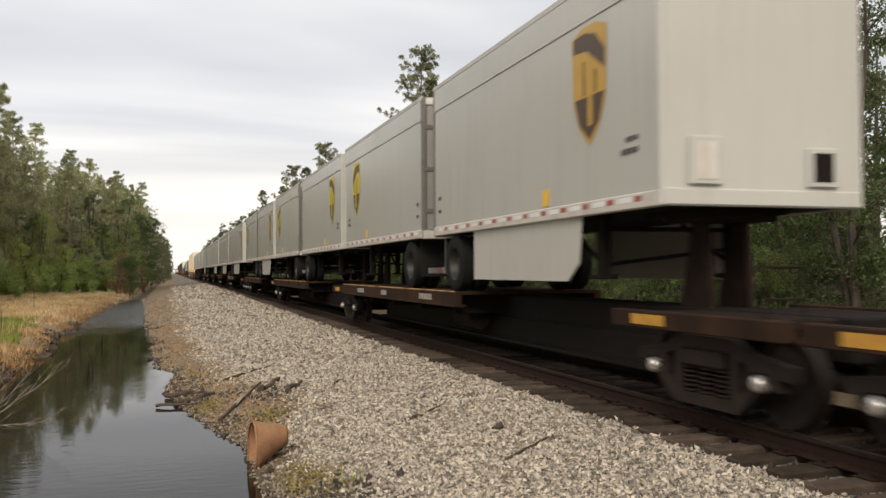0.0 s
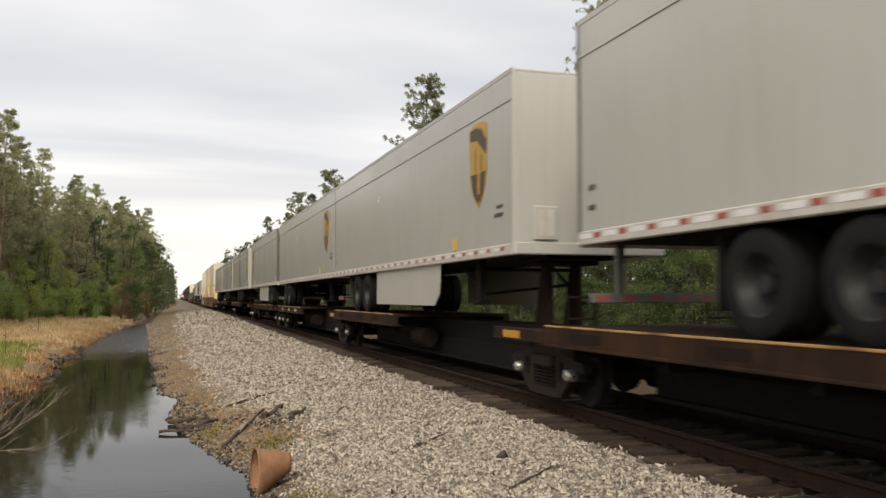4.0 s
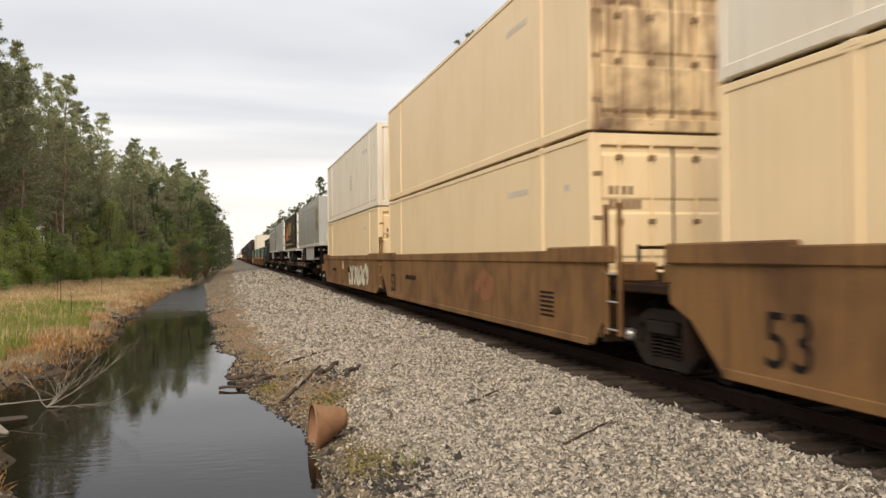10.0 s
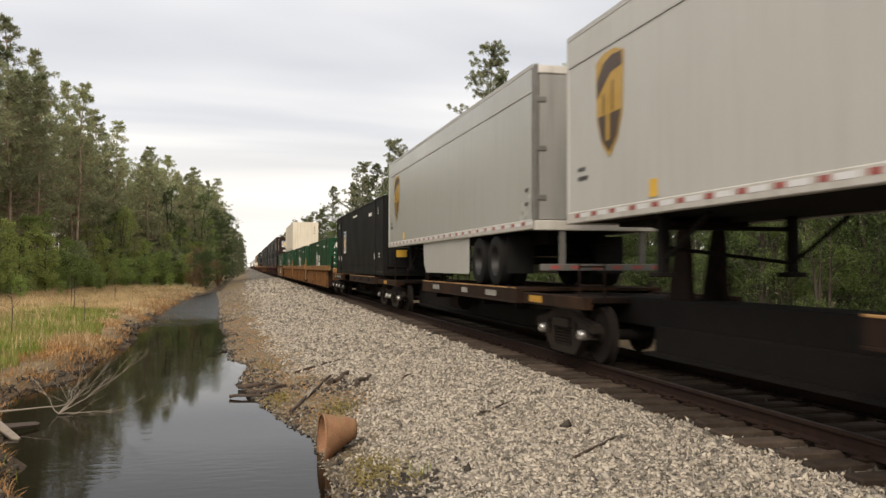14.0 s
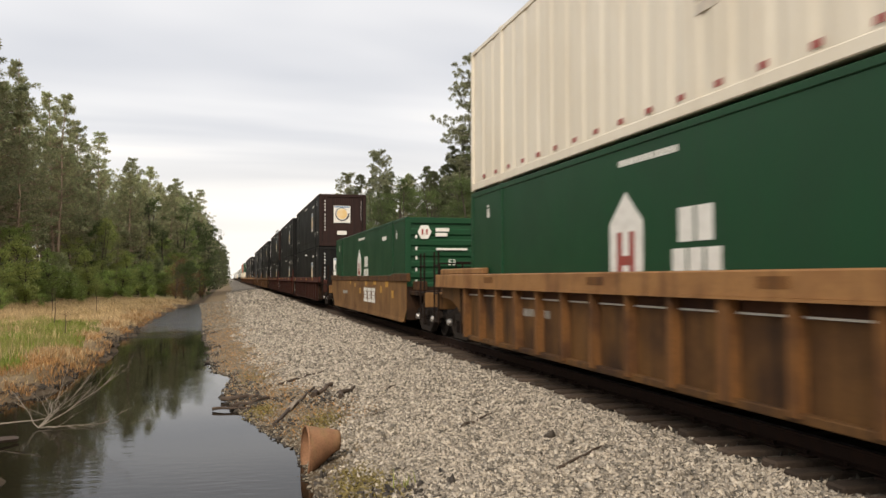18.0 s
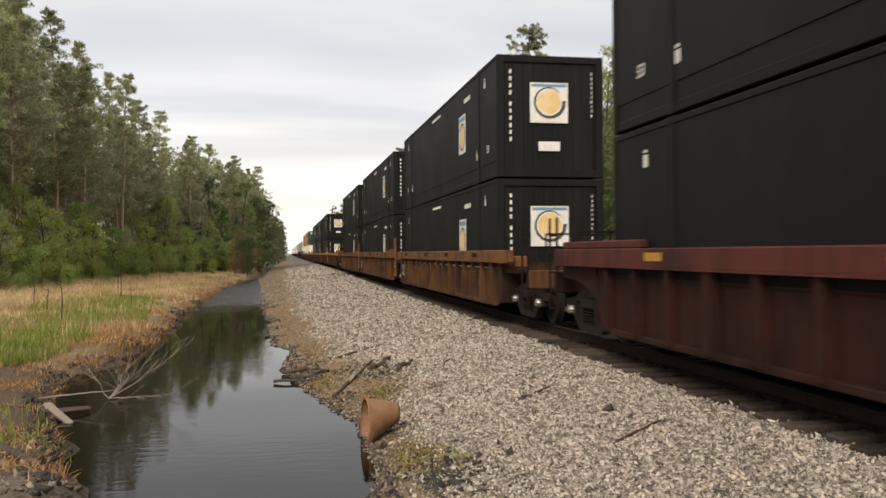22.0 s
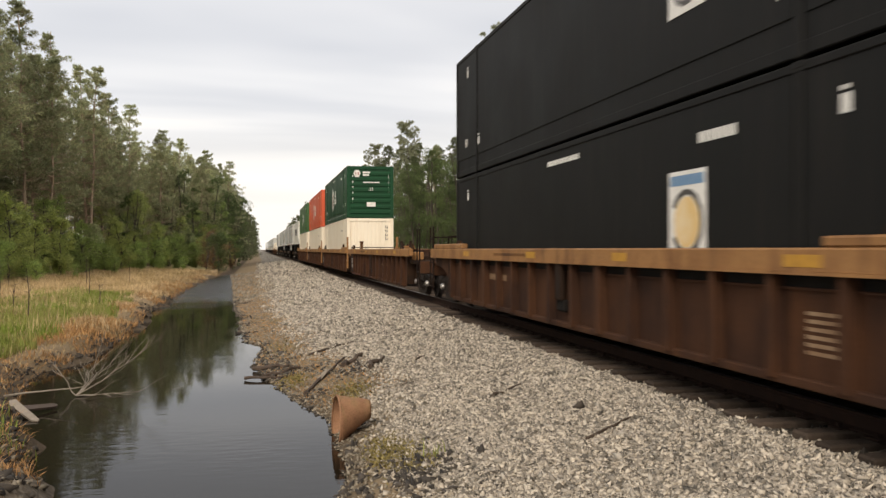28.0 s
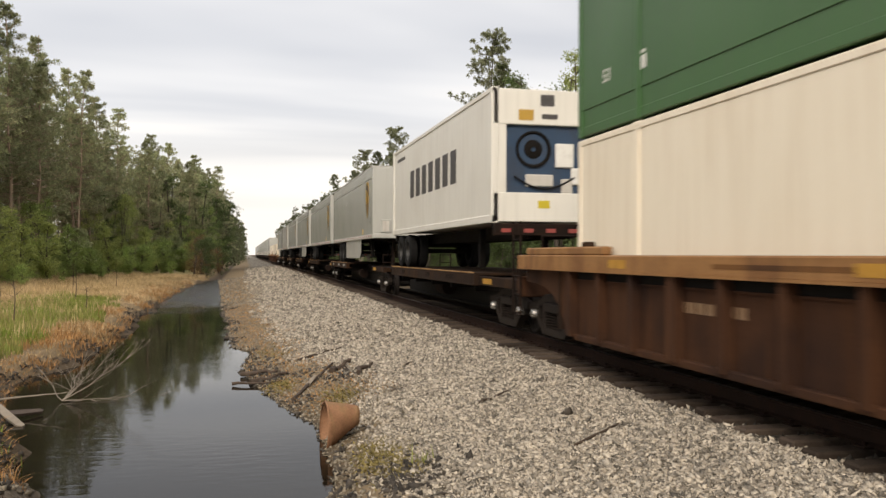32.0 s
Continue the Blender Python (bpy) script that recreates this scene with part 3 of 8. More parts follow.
def grid_axis(pts):
    out = []
    for a, b, step in pts:
        out += list(np.arange(a, b, step))
    return np.array(out + [pts[-1][1]])


def build_ground():
    xs = grid_axis([(-1500, -200, 260), (-200, -40, 20), (-40, -10, 2.0), (-10, -6, 0.5), (-6, 5, 0.14), (5, 9, 0.25), (9, 20, 1.0), (20, 60, 8), (60, 200, 35), (200, 1500, 260)])
    ys = grid_axis([(-1500, -100, 200), (-100, -8, 8), (-8, 4, 1.0), (4, 30, 0.16), (30, 60, 0.5), (60, 110, 1.2), (110, 300, 10), (300, 1000, 70), (1000, 3000, 400)])
    X, Y = np.meshgrid(xs, ys)
    Z = height(X, Y)
    nx, ny = len(xs), len(ys)
    i = np.arange(nx * ny).reshape(ny, nx)
    faces = np.stack([i[:-1, :-1], i[:-1, 1:], i[1:, 1:], i[1:, :-1]], -1).reshape(-1, 4)
    me = joined("ground", np.stack([X, Y, Z], -1).reshape(-1, 3), faces, ground_material(), True)
    w = wobble(X, Y)
    r, le = bank_r(Y), bank_l(Y)
    gravel = np.clip((X - r - shelf(Y) - 0.30 * w) / 0.5, 0, 1) * np.clip((10.8 - X) / 1.0, 0, 1)
    near_l = np.clip((9.8 + 0.5 * w - Y) / 0.8, 0, 1) * (X < le + 0.3) * np.clip((X + 5.5) / 1.0, 0, 1)
    gravel = np.maximum(gravel, 0.35 * near_l)
    gravel = np.maximum(gravel, np.clip((5.2 + 0.5 * w - Y) / 1.0, 0, 1) * np.clip((Y + 14) / 3, 0, 1) * (X < 4.4) * np.clip((X + 9) / 2, 0, 1))
    earth = np.clip(1 - np.abs(X - r - 0.05) / (0.5 + 0.2 * w), 0, 1) + np.clip(1 - np.abs(X - le) / 0.6, 0, 1) + ((X < r) & (X > le))
    earth = np.clip(np.maximum(earth, np.clip((-17 - X) / 4, 0, 0.2)), 0, 1)
    earth = np.maximum(earth, 0.9 * np.clip((18.5 + 0.6 * w - Y) / 2.0, 0, 1) * (X < le + 0.3) * np.clip((X + 9) / 2, 0, 1))
    turf = np.clip((le - 1.2 - X) / 1.0, 0, 1) * np.clip((X + 19) / 4, 0, 1) * np.clip((Y - 10) / 3, 0, 1)
    earth = np.maximum(earth, 0.85 * np.clip((X - 10.5) / 1.0, 0, 1))
    for name, data in (("gravel", gravel), ("earth", earth), ("turf", turf)):
        a = me.attributes.new(name, "FLOAT", "POINT")
        a.data.foreach_set("value", np.ascontiguousarray(data.ravel(), dtype=np.float32))
    return tagged(new("ground", me), "gravel railway shoulder falling to a muddy grassy ditch", "ground", kind="structure")


ground = build_ground()


def build_water():
    ys = np.concatenate([np.arange(3.0, 86, 1.0)])
    v = []
    for y in ys:
        v += [(float(bank_l(y)) - 0.55, y, WATER), (float(bank_r(y)) + 0.35, y, WATER)]
    f = [(2 * k, 2 * k + 1, 2 * k + 3, 2 * k + 2) for k in range(len(ys) - 1)]
    tagged(new("water", joined("water", v, f, water_material(), True)), "still dark ditch water reflecting trees and sky", "water", kind="structure")


build_water()


def build_track():
    rail = Shape()
    foot, web, head = 0.07, 0.012, 0.037
    prof = [(-foot, -0.172), (foot, -0.172), (foot, -0.160), (web, -0.140), (web, -0.045), (head, -0.035), (head, -0.006), (0.028, 0.0), (-0.028, 0.0), (-head, -0.006), (-head, -0.035), (-web, -0.045), (-web, -0.140), (-foot, -0.160)]
    for name, x in (("rail_near", -0.7525), ("rail_far", 0.7525)):
        me = Shape().prism(prof, "y", -400, 1600).mesh("rail", RAIL_STEEL)
        me.materials.append(RAIL_HEAD)
        for p in me.polygons:
            if p.normal.z > 0.9 and p.center.z > -0.005:
                p.material_index = 1
        ob = new("rail", me)
        ob.location = (TRACK + x, 0, 0)
        tagged(ob, "rusty steel rail with a polished running head", "rail", "rails of the track", "structure")
    # ties, one by one where they show, the distant ones joined
    tie_meshes = []
    rnd = random.Random(5)
    for k in range(4):
        s = Shape()
        s.box(-1.38 + rnd.uniform(-0.07, 0.06), 1.30 + rnd.uniform(-0.04, 0.04), -0.115, 0.115, -0.36, -0.172, 0.02)
        tie_meshes.append(s.mesh("tie", TIE_WOOD))
    for k in range(138):
        y = -6 + 0.50 * k
        ob = new("tie", tie_meshes[k % 4])
        ob.parent = ground
        ob.matrix_basis = pose(TRACK + rnd.uniform(-0.05, 0.05), y + rnd.uniform(-0.03, 0.03), rnd.uniform(-0.012, 0.0), 0, 0, rnd.uniform(-1.2, 1.2))
    far = Shape()
    for k in range(560):
        y = 63 + 0.53 * k
        far.box(TRACK - 1.36, TRACK + 1.3, y - 0.115, y + 0.115, -0.32, -0.172)
    tagged(part("distant_ties", far, TIE_WOOD, ground), kind="stuff")
    plate = Shape().box(-0.17, 0.17, -0.09, 0.09, -0.178, -0.158, 0.006).mesh("tie_plate", RAIL_STEEL)
    spikes = Shape()
    for k in range(46):
        for x in (-0.7525, 0.7525):
            a = new("tie_plate", plate)
            a.parent, a.location = ground, (TRACK + x, 1.50 + 0.50 * k, 0)
            for sx in (-0.10, 0.10):
                y = 1.50 + 0.50 * k + rnd.uniform(-0.05, 0.05)
                spikes.box(TRACK + x + sx - 0.012, TRACK + x + sx + 0.012, y - 0.012, y + 0.012, -0.17, -0.135).box(TRACK + x + sx - 0.022, TRACK + x + sx + 0.022, y - 0.018, y + 0.018, -0.142, -0.125)
    tagged(part("spike_heads", spikes, RAIL_STEEL, ground), kind="stuff")


build_track()


# ---- trees ----
def limb_tube(s, pts, radii, n=6):
    s.chain(pts, radii, n)


def leaf_cloud(rng, centres, radii, per, size, flat=0.75, aspect=0.6, droop=0.0):
    """Many small two-triangle leaves round each centre."""
    centres, radii = np.repeat(np.asarray(centres, float), per, 0), np.repeat(np.asarray(radii, float), per)
    m = len(centres)
    d = rng.normal(size=(m, 3))
    d /= np.linalg.norm(d, axis=1)[:, None]
    d[:, 2] *= flat
    c = centres + d * (radii * rng.uniform(0.25, 1.0, m) ** 0.6)[:, None]
    a = rng.normal(size=(m, 3)) + d * 0.9
    a[:, 2] -= droop
    a /= np.linalg.norm(a, axis=1)[:, None]
    b = np.cross(a, rng.normal(size=(m, 3)))
    b /= np.linalg.norm(b, axis=1)[:, None]
    ln = (size * rng.uniform(0.6, 1.35, m))[:, None]
    wd = ln * aspect * 0.5
    v = np.stack([c - a * ln * 0.5, c + b * wd, c + a * ln * 0.5, c - b * wd], 1).reshape(-1, 3)
    f = np.arange(m * 4).reshape(-1, 4)
    return v, f


def tufts(rng, centres, radii, per, width):
    """Needle tufts: thin blades that stand out from each centre on all sides."""
    c, r = np.repeat(np.asarray(centres, float), per, 0), np.repeat(np.asarray(radii, float), per)
    m = len(c)
    d = rng.normal(size=(m, 3))
    d[:, 2] += 0.55
    d /= np.linalg.norm(d, axis=1)[:, None]
    b = np.cross(d, rng.normal(size=(m, 3)))
    b /= np.linalg.norm(b, axis=1)[:, None]
    root = c + d * (r * rng.uniform(0.0, 0.35, m))[:, None]
    w = (width * rng.uniform(0.7, 1.3, m))[:, None]
    tip = c + d * (r * rng.uniform(0.75, 1.15, m))[:, None]
    mid = root + (tip - root) * 0.45
    v = np.stack([root, mid + b * w, tip, mid - b * w], 1).reshape(-1, 3)
    return v, np.arange(m * 4).reshape(-1, 4)


def pine(seed, h, bare=0.45, spread=1.0, needles=24, mat=NEEDLE, twigs=(3, 4, 5), tuft=1.0, bark=BARK, taper=True):
    """Slender pine: light trunk, dead lower twigs, an open crown of needle tufts at the limb ends."""
    rng, rnd = np.random.default_rng(seed), random.Random(seed)
    s = Shape()
    lean = (rnd.uniform(-0.5, 0.5), rnd.uniform(-0.5, 0.5))
    zs = np.linspace(0, h, 9)
    axis = [Vector((lean[0] * (z / h) ** 2 + 0.07 * math.sin(z * 0.9 + seed), lean[1] * (z / h) ** 2 + 0.07 * math.cos(z * 0.8 + seed), z)) for z in zs]
    r0 = 0.0068 * h
    limb_tube(s, axis, [r0 * (1 - 0.88 * (z / h)) + 0.012 for z in zs], 8)
    tips, size = [], []

    def at(z):
        return Vector([float(np.interp(z, zs, [p[i] for p in axis])) for i in range(3)])

    z = bare * h
    while z < h * 0.99:
        k = (z / h - bare) / (1 - bare)
        reach = spread * h * (0.150 * (1.0 + 0.12 * k) * (1 - k ** 1.75) if taper else 0.15 * (0.90 + 0.50 * k) * (1 - k ** 2.0)) + 0.20
        for q in range(3):
            t = rnd.uniform(0, 2 * math.pi)
            ln = reach * rnd.uniform(0.45, 1.2)
            rise = rnd.uniform(-0.1, 0.4) + 0.55 * k
            p0 = at(z)
            p1 = p0 + Vector((math.cos(t), math.sin(t), rise * 0.5)) * ln * 0.55
            p2 = p1 + Vector((math.cos(t + rnd.uniform(-0.4, 0.4)), math.sin(t + rnd.uniform(-0.4, 0.4)), rise + 0.15)) * ln * 0.5
            limb_tube(s, [p0, p1, p2], [0.032 * (1.2 - k), 0.020, 0.008], 4)
            tips += [p2, p1 + (p2 - p1) * 0.5]
            size += [rnd.uniform(0.26, 0.38), rnd.uniform(0.22, 0.32)]
            for w in range(rnd.choice(twigs)):
                u = rnd.uniform(0.35, 1.0)
                base = p0 + (p2 - p0) * u
                side = base + Vector((rnd.uniform(-1, 1), rnd.uniform(-1, 1), rnd.uniform(-0.1, 0.6))) * (ln * 0.30 + 0.15)
                limb_tube(s, [base, side], [0.012, 0.006], 3)
                tips.append(side)
                size.append(rnd.uniform(0.22, 0.34))
        z += h * rnd.uniform(0.022, 0.036)
    for q in range(44):
        z = rnd.uniform(0.10, bare + 0.15) * h
        t = rnd.uniform(0, 6.28)
        p = at(z)
        e = p + Vector((math.cos(t), math.sin(t), rnd.uniform(-0.15, 0.35))) * rnd.uniform(0.4, 1.5)
        limb_tube(s, [p, e], [0.020, 0.006], 3)
        limb_tube(s, [p.lerp(e, 0.6), e + Vector((rnd.uniform(-0.4, 0.4), rnd.uniform(-0.4, 0.4), rnd.uniform(-0.1, 0.4)))], [0.010, 0.004], 3)
    v, f = tufts(rng, [tuple(p) for p in tips], [r * tuft for r in size], needles, 0.030 * tuft)
    return s.mesh("trunk", bark, True), joined("crown", v, f, mat)


def broadleaf(seed, h, mat, width=0.30, low=0.15, leaf=0.082, dense=95):
    """Leafy tree with a forked trunk and uneven clumps of leaves."""
    rng, rnd = np.random.default_rng(seed), random.Random(seed)
    s = Shape()
    tips, size = [], []
    stems = rnd.choice((1, 2, 2, 3))
    for q in range(stems):
        t = rnd.uniform(0, 6.28)
        out = (0.02 if stems == 1 else 0.10) * h
        top = h * rnd.uniform(0.82, 1.0)
        zs = np.linspace(0, top, 6)
        axis = [Vector((math.cos(t) * out * (z / top) ** 1.4 + 0.1 * math.sin(z + q), math.sin(t) * out * (z / top) ** 1.4 + 0.1 * math.cos(1.3 * z), z)) for z in zs]
        limb_tube(s, axis, [0.010 * h * (1 - 0.9 * z / top) + 0.01 for z in zs], 6)
        for k in range(int(26 / stems) + 6):
            z = rnd.uniform(low, 1.0) * top
            p = Vector([float(np.interp(z, zs, [a[i] for a in axis])) for i in range(3)])
            u = z / top
            reach = h * width * (0.35 + 1.1 * u) * (1.05 - u ** 3) * rnd.uniform(0.4, 1.1)
            a = rnd.uniform(0, 6.28)
            e = p + Vector((math.cos(a), math.sin(a), rnd.uniform(0.1, 0.7))) * reach
            mid = p + (e - p) * 0.5 + Vector((0, 0, 0.12 * reach))
            limb_tube(s, [p, mid, e], [0.03, 0.018, 0.006], 4)
            for w in range(4):
                tips.append(p + (e - p) * rnd.uniform(0.45, 1.05) + Vector((rnd.gauss(0, 0.2), rnd.gauss(0, 0.2), rnd.gauss(0, 0.2))) * reach * 0.6)
                size.append(rnd.uniform(0.22, 0.8) * (0.45 + 0.05 * h))
    v, f = leaf_cloud(rng, [tuple(p) for p in tips], size, dense, leaf, 0.7, 0.6, 0.25)
    return s.mesh("trunk", BARK_DARK, True), joined("crown", v, f, mat)


def tree_thing(name, label, meshes):
    ob = thing(name, label, "tree", "trackside woods")
    part("trunk", meshes[0], None, ob)
    part("crown", meshes[1], None, ob)
    return ob


PINE_L = "tall slender pine with a light trunk and open needle crown"
PINES = [tree_thing("pine_tree", PINE_L, pine(s, h, b, w, 25, NEEDLE, (3, 4, 5))) for s, h, b, w in
         ((11, 17.4, 0.31, 1.00), (12, 16.0, 0.38, 0.90), (13, 18.2, 0.29, 1.05), (14, 14.8, 0.26, 0.98), (15, 16.6, 0.40, 0.92), (16, 15.6, 0.20, 1.00))]
DARK_PINES = [tree_thing("pine_tree", "pine in dense woods behind the track, darkened as in shade", pine(s, h, b, w, 26, NEEDLE_DARK, bark=BARK_DARK)) for s, h, b, w in
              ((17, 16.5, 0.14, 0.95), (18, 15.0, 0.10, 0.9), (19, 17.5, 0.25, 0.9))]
CROWNED = [tree_thing("pine_tree", "old pine with a broad lacy crown above the woods", pine(s, h, b, w, n, NEEDLE_MID, (7, 9, 11), 0.85, BARK_DARK, False)) for s, h, b, w, n in
           ((41, 18.4, 0.34, 1.30, 40), (42, 18.8, 0.42, 1.05, 40), (46, 21.0, 0.60, 1.05, 26))]
YOUNG_PINES = [tree_thing("pine_sapling", "young bushy pine at the wood's edge", pine(s, h, 0.03, w, 30)) for s, h, w in ((43, 5.2, 1.5), (44, 7.4, 1.25), (45, 3.4, 1.7))]
BROADS = [tree_thing("broadleaf_tree", "leafy green broadleaf tree at the wood's edge", broadleaf(s, h, m, w, lo)) for s, h, m, w, lo in
          ((21, 8.0, LEAF, 0.26, 0.12), (22, 10.5, LEAF_DARK, 0.22, 0.10), (23, 12.5, LEAF_DARK, 0.20, 0.12), (24, 11.0, LEAF_YOUNG, 0.20, 0.2))]
LEAFY = [tree_thing("broadleaf_tree", "leafy mid-green tree beside the track", broadleaf(25, 8.0, LEAF_MID, 0.27, 0.06, 0.075, 110))]
SHRUBS = [tree_thing("shrub", "bushy green shrub under the pines", broadleaf(s, h, m, w, 0.05, 0.085, 48)) for s, h, m, w in
          ((31, 3.2, LEAF, 0.36), (32, 4.2, LEAF_DARK, 0.34), (33, 2.4, LEAF, 0.45), (34, 3.8, LEAF_YOUNG, 0.30))]
BRUSH = [tree_thing("brush", "brown leafless brush at the ditch's end", broadleaf(35, 3.4, LEAF_DEAD, 0.36, 0.05, 0.06, 26))]


def plant():
    rnd = random.Random(77)
    used = set()

    def put(kinds, x, y, scale=1.0):
        src = rnd.choice(kinds)
        m = pose(x, y, float(height(x, y)) - 0.08, rnd.uniform(-1.5, 1.5), rnd.uniform(-1.5, 1.5), rnd.uniform(0, 360))
        sc = scale * rnd.uniform(0.88, 1.1)
        if src not in used:
            used.add(src)
            src.scale = (sc, sc, sc)
            src.matrix_basis = m @ Matrix.Scale(sc, 4)
        else:
            keep = src.scale[:]
            src.scale = (sc, sc, sc)
            copy_thing(src, m)
            src.scale = keep

    left_edge = line([(30, -17.5), (54, -16.2), (73, -14.6), (93, -10.2), (110, -6.6), (130, -4.2), (170, -3.0), (240, -1.6), (700, -0.4)])
    for row in range(3):
        y = 40.0
        while y < 150 - 8 * row:
            x = float(left_edge(y)) - row * 3.8 - rnd.uniform(0, 2.8)
            sc = 1.06 if y < 66 else max(0.84, 1.06 - (y - 66) * 0.0065)
            put(PINES, x, y, sc * (1.0 + 0.01 * row))
            y += rnd.uniform(1.7, 3.3) + 0.25 * row
    for row in range(2):
        y = 40.0
        while y < 128:
            x = float(left_edge(y)) + 1.2 - row * 2.6 - rnd.uniform(0, 2.0)
            pick = rnd.random()
            put(YOUNG_PINES if pick < 0.42 else SHRUBS if pick < 0.78 - 0.1 * row else BROADS[:2], x, y, rnd.uniform(0.6, 1.2))
            y += rnd.uniform(2.4, 5.2)
    for y in np.arange(40, 104, 2.7):                                  # light green bushes along the edge
        put(SHRUBS[:1] + SHRUBS[2:], float(left_edge(y)) + rnd.uniform(0.6, 3.0), float(y), rnd.uniform(0.7, 1.35))
    for y in np.arange(41, 100, 4.1):
        put(BROADS[:1] + BROADS[3:], float(left_edge(y)) + rnd.uniform(-1.0, 1.0), float(y), rnd.uniform(0.5, 0.8))
    for k, y in enumerate(np.arange(82, 104, 2.2)):                    # brush that closes the ditch
        put(BRUSH if k % 3 else SHRUBS[1:2], -3.4 + rnd.uniform(-1.6, 0.9), float(y), rnd.uniform(0.8, 1.3))
    for y in np.arange(98, 150, 4.5):                                  # leafy trees that close the far end of the ditch
        put(BROADS[:3], float(left_edge(y)) + rnd.uniform(-0.8, 1.0), float(y), rnd.uniform(0.95, 1.2))
    right_edge = line([(0, 15.5), (40, 16.0), (60, 18.0), (90, 17.0), (160, 14.5), (600, 13.5)])
    for row in range(2):
        y = 8.0
        while y < (200 if row < 2 else 110):
            x = float(right_edge(y)) + 1.5 + row * 3.6 + rnd.uniform(0, 2.4)
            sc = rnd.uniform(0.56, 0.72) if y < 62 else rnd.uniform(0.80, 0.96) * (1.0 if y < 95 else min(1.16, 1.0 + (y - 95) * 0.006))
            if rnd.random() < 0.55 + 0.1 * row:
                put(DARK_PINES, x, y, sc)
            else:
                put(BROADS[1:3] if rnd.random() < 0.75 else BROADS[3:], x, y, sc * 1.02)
            y += rnd.uniform(2.6, 4.8) + (0.04 * y if y > 90 else 0)
    for row in range(2):
        y = 6.0
        while y < 150:
            x = float(right_edge(y)) - 2.4 + row * 2.6 + rnd.uniform(-0.8, 0.8)
            put(SHRUBS[1:2] if rnd.random() < 0.45 else BROADS[1:3] if rnd.random() < 0.75 else BROADS[1:2], x, y, rnd.uniform(0.7, 1.1))
            y += rnd.uniform(2.2, 4.0) + (0.03 * y if y > 80 else 0)
    for k, (x, y, sc) in enumerate(((21.2, 73, 1.22), (24.2, 75, 1.08), (25.9, 77, 1.02), (28.4, 78, 0.96), (24.4, 45, 1.06), (27.0, 50, 1.0), (18.2, 104, 0.95), (17.4, 128, 0.95), (24.5, 38, 1.02))):
        put(CROWNED[:2] if y > 70 else CROWNED[2:], x, y, sc)
    for x, y, sc in ((19.8, 47.0, 1.40), (21.4, 50.5, 1.42), (20.6, 44.5, 1.30), (23.2, 53.0, 1.38)):
        put(BROADS[3:], x, y, sc)
    for x, y, sc in ((22.5, 66, 0.86), (22.8, 58, 0.80), (24.6, 70, 0.92), (26.8, 67, 0.86), (29.4, 72, 0.94), (20.2, 84, 0.86), (18.8, 92, 0.84)):
        put(PINES[5:] + PINES[3:4], x, y, sc)
    for row in range(1):                                              # undergrowth deep in the wood
        y = 6.0
        while y < 120:
            put(SHRUBS[1:2] + BROADS[1:3], float(right_edge(y)) + 2.5 + row * 4.0 + rnd.uniform(0, 2), y, rnd.uniform(0.7, 1.0))
            y += rnd.uniform(4.5, 8.0) + 0.03 * y
    # taller dense trees close behind the track
    for x, y, sc in ((19.5, 22.5, 0.90), (20.8, 26.5, 0.86), (22.4, 30.5, 0.92), (23.2, 35.5, 0.94), (24.6, 41.0, 0.90)):
        put(DARK_PINES, x, y, sc)
    for x, y, sc in ((21.5, 24.0, 0.95), (20.0, 31.5, 0.85), (23.5, 57.0, 0.95), (24.5, 63.0, 0.95)):
        put(BROADS[2:3], x, y, sc)
    for x, y, sc in ((13.0, 17.3, 0.74), (13.6, 19.6, 0.62), (14.6, 26.0, 0.45)):
        put(LEAFY, x, y, sc)
    for k in range(14):                                               # low green bushes out in the straw
        y = 44 + 3.6 * k
        put(SHRUBS[:1] + SHRUBS[2:3], float(left_edge(y)) + rnd.uniform(2.2, 4.6), y, rnd.uniform(0.30, 0.55))


plant()


def grove(name, label, seed, spots, mat, leaf, per, dense=2.2):
    """Deep wood behind the single trees, one mass: spots are (x, y, height); trunks and clumps of leaves."""
    rng = np.random.default_rng(seed)
    s, cs, rs = Shape(), [], []
    for x, y, h in spots:
        z = float(height(x, y)) - 0.2
        s.tube((x, y, z), (x + rng.normal(0, 0.3), y + rng.normal(0, 0.3), z + h), 0.13, 0.03, 5, False)
        for k in range(int(h * dense)):
            u = rng.uniform(0.04, 1.0)
            w = 1.9 * (1.0 - 0.72 * u ** 2)
            cs.append((x + rng.normal(0, 0.75) * w, y + rng.normal(0, 0.75) * w, z + u * h))
            rs.append(rng.uniform(0.6, 1.15) * (1.1 - 0.45 * u))
    v, f = leaf_cloud(rng, cs, rs, per, leaf, 0.8, 0.55, 0.2)
    ob = tagged(new(name, joined(name, v, f, mat)), label, "woods", kind="stuff")
    tagged(part("trunks", s, BARK_DARK, ob), kind="stuff")


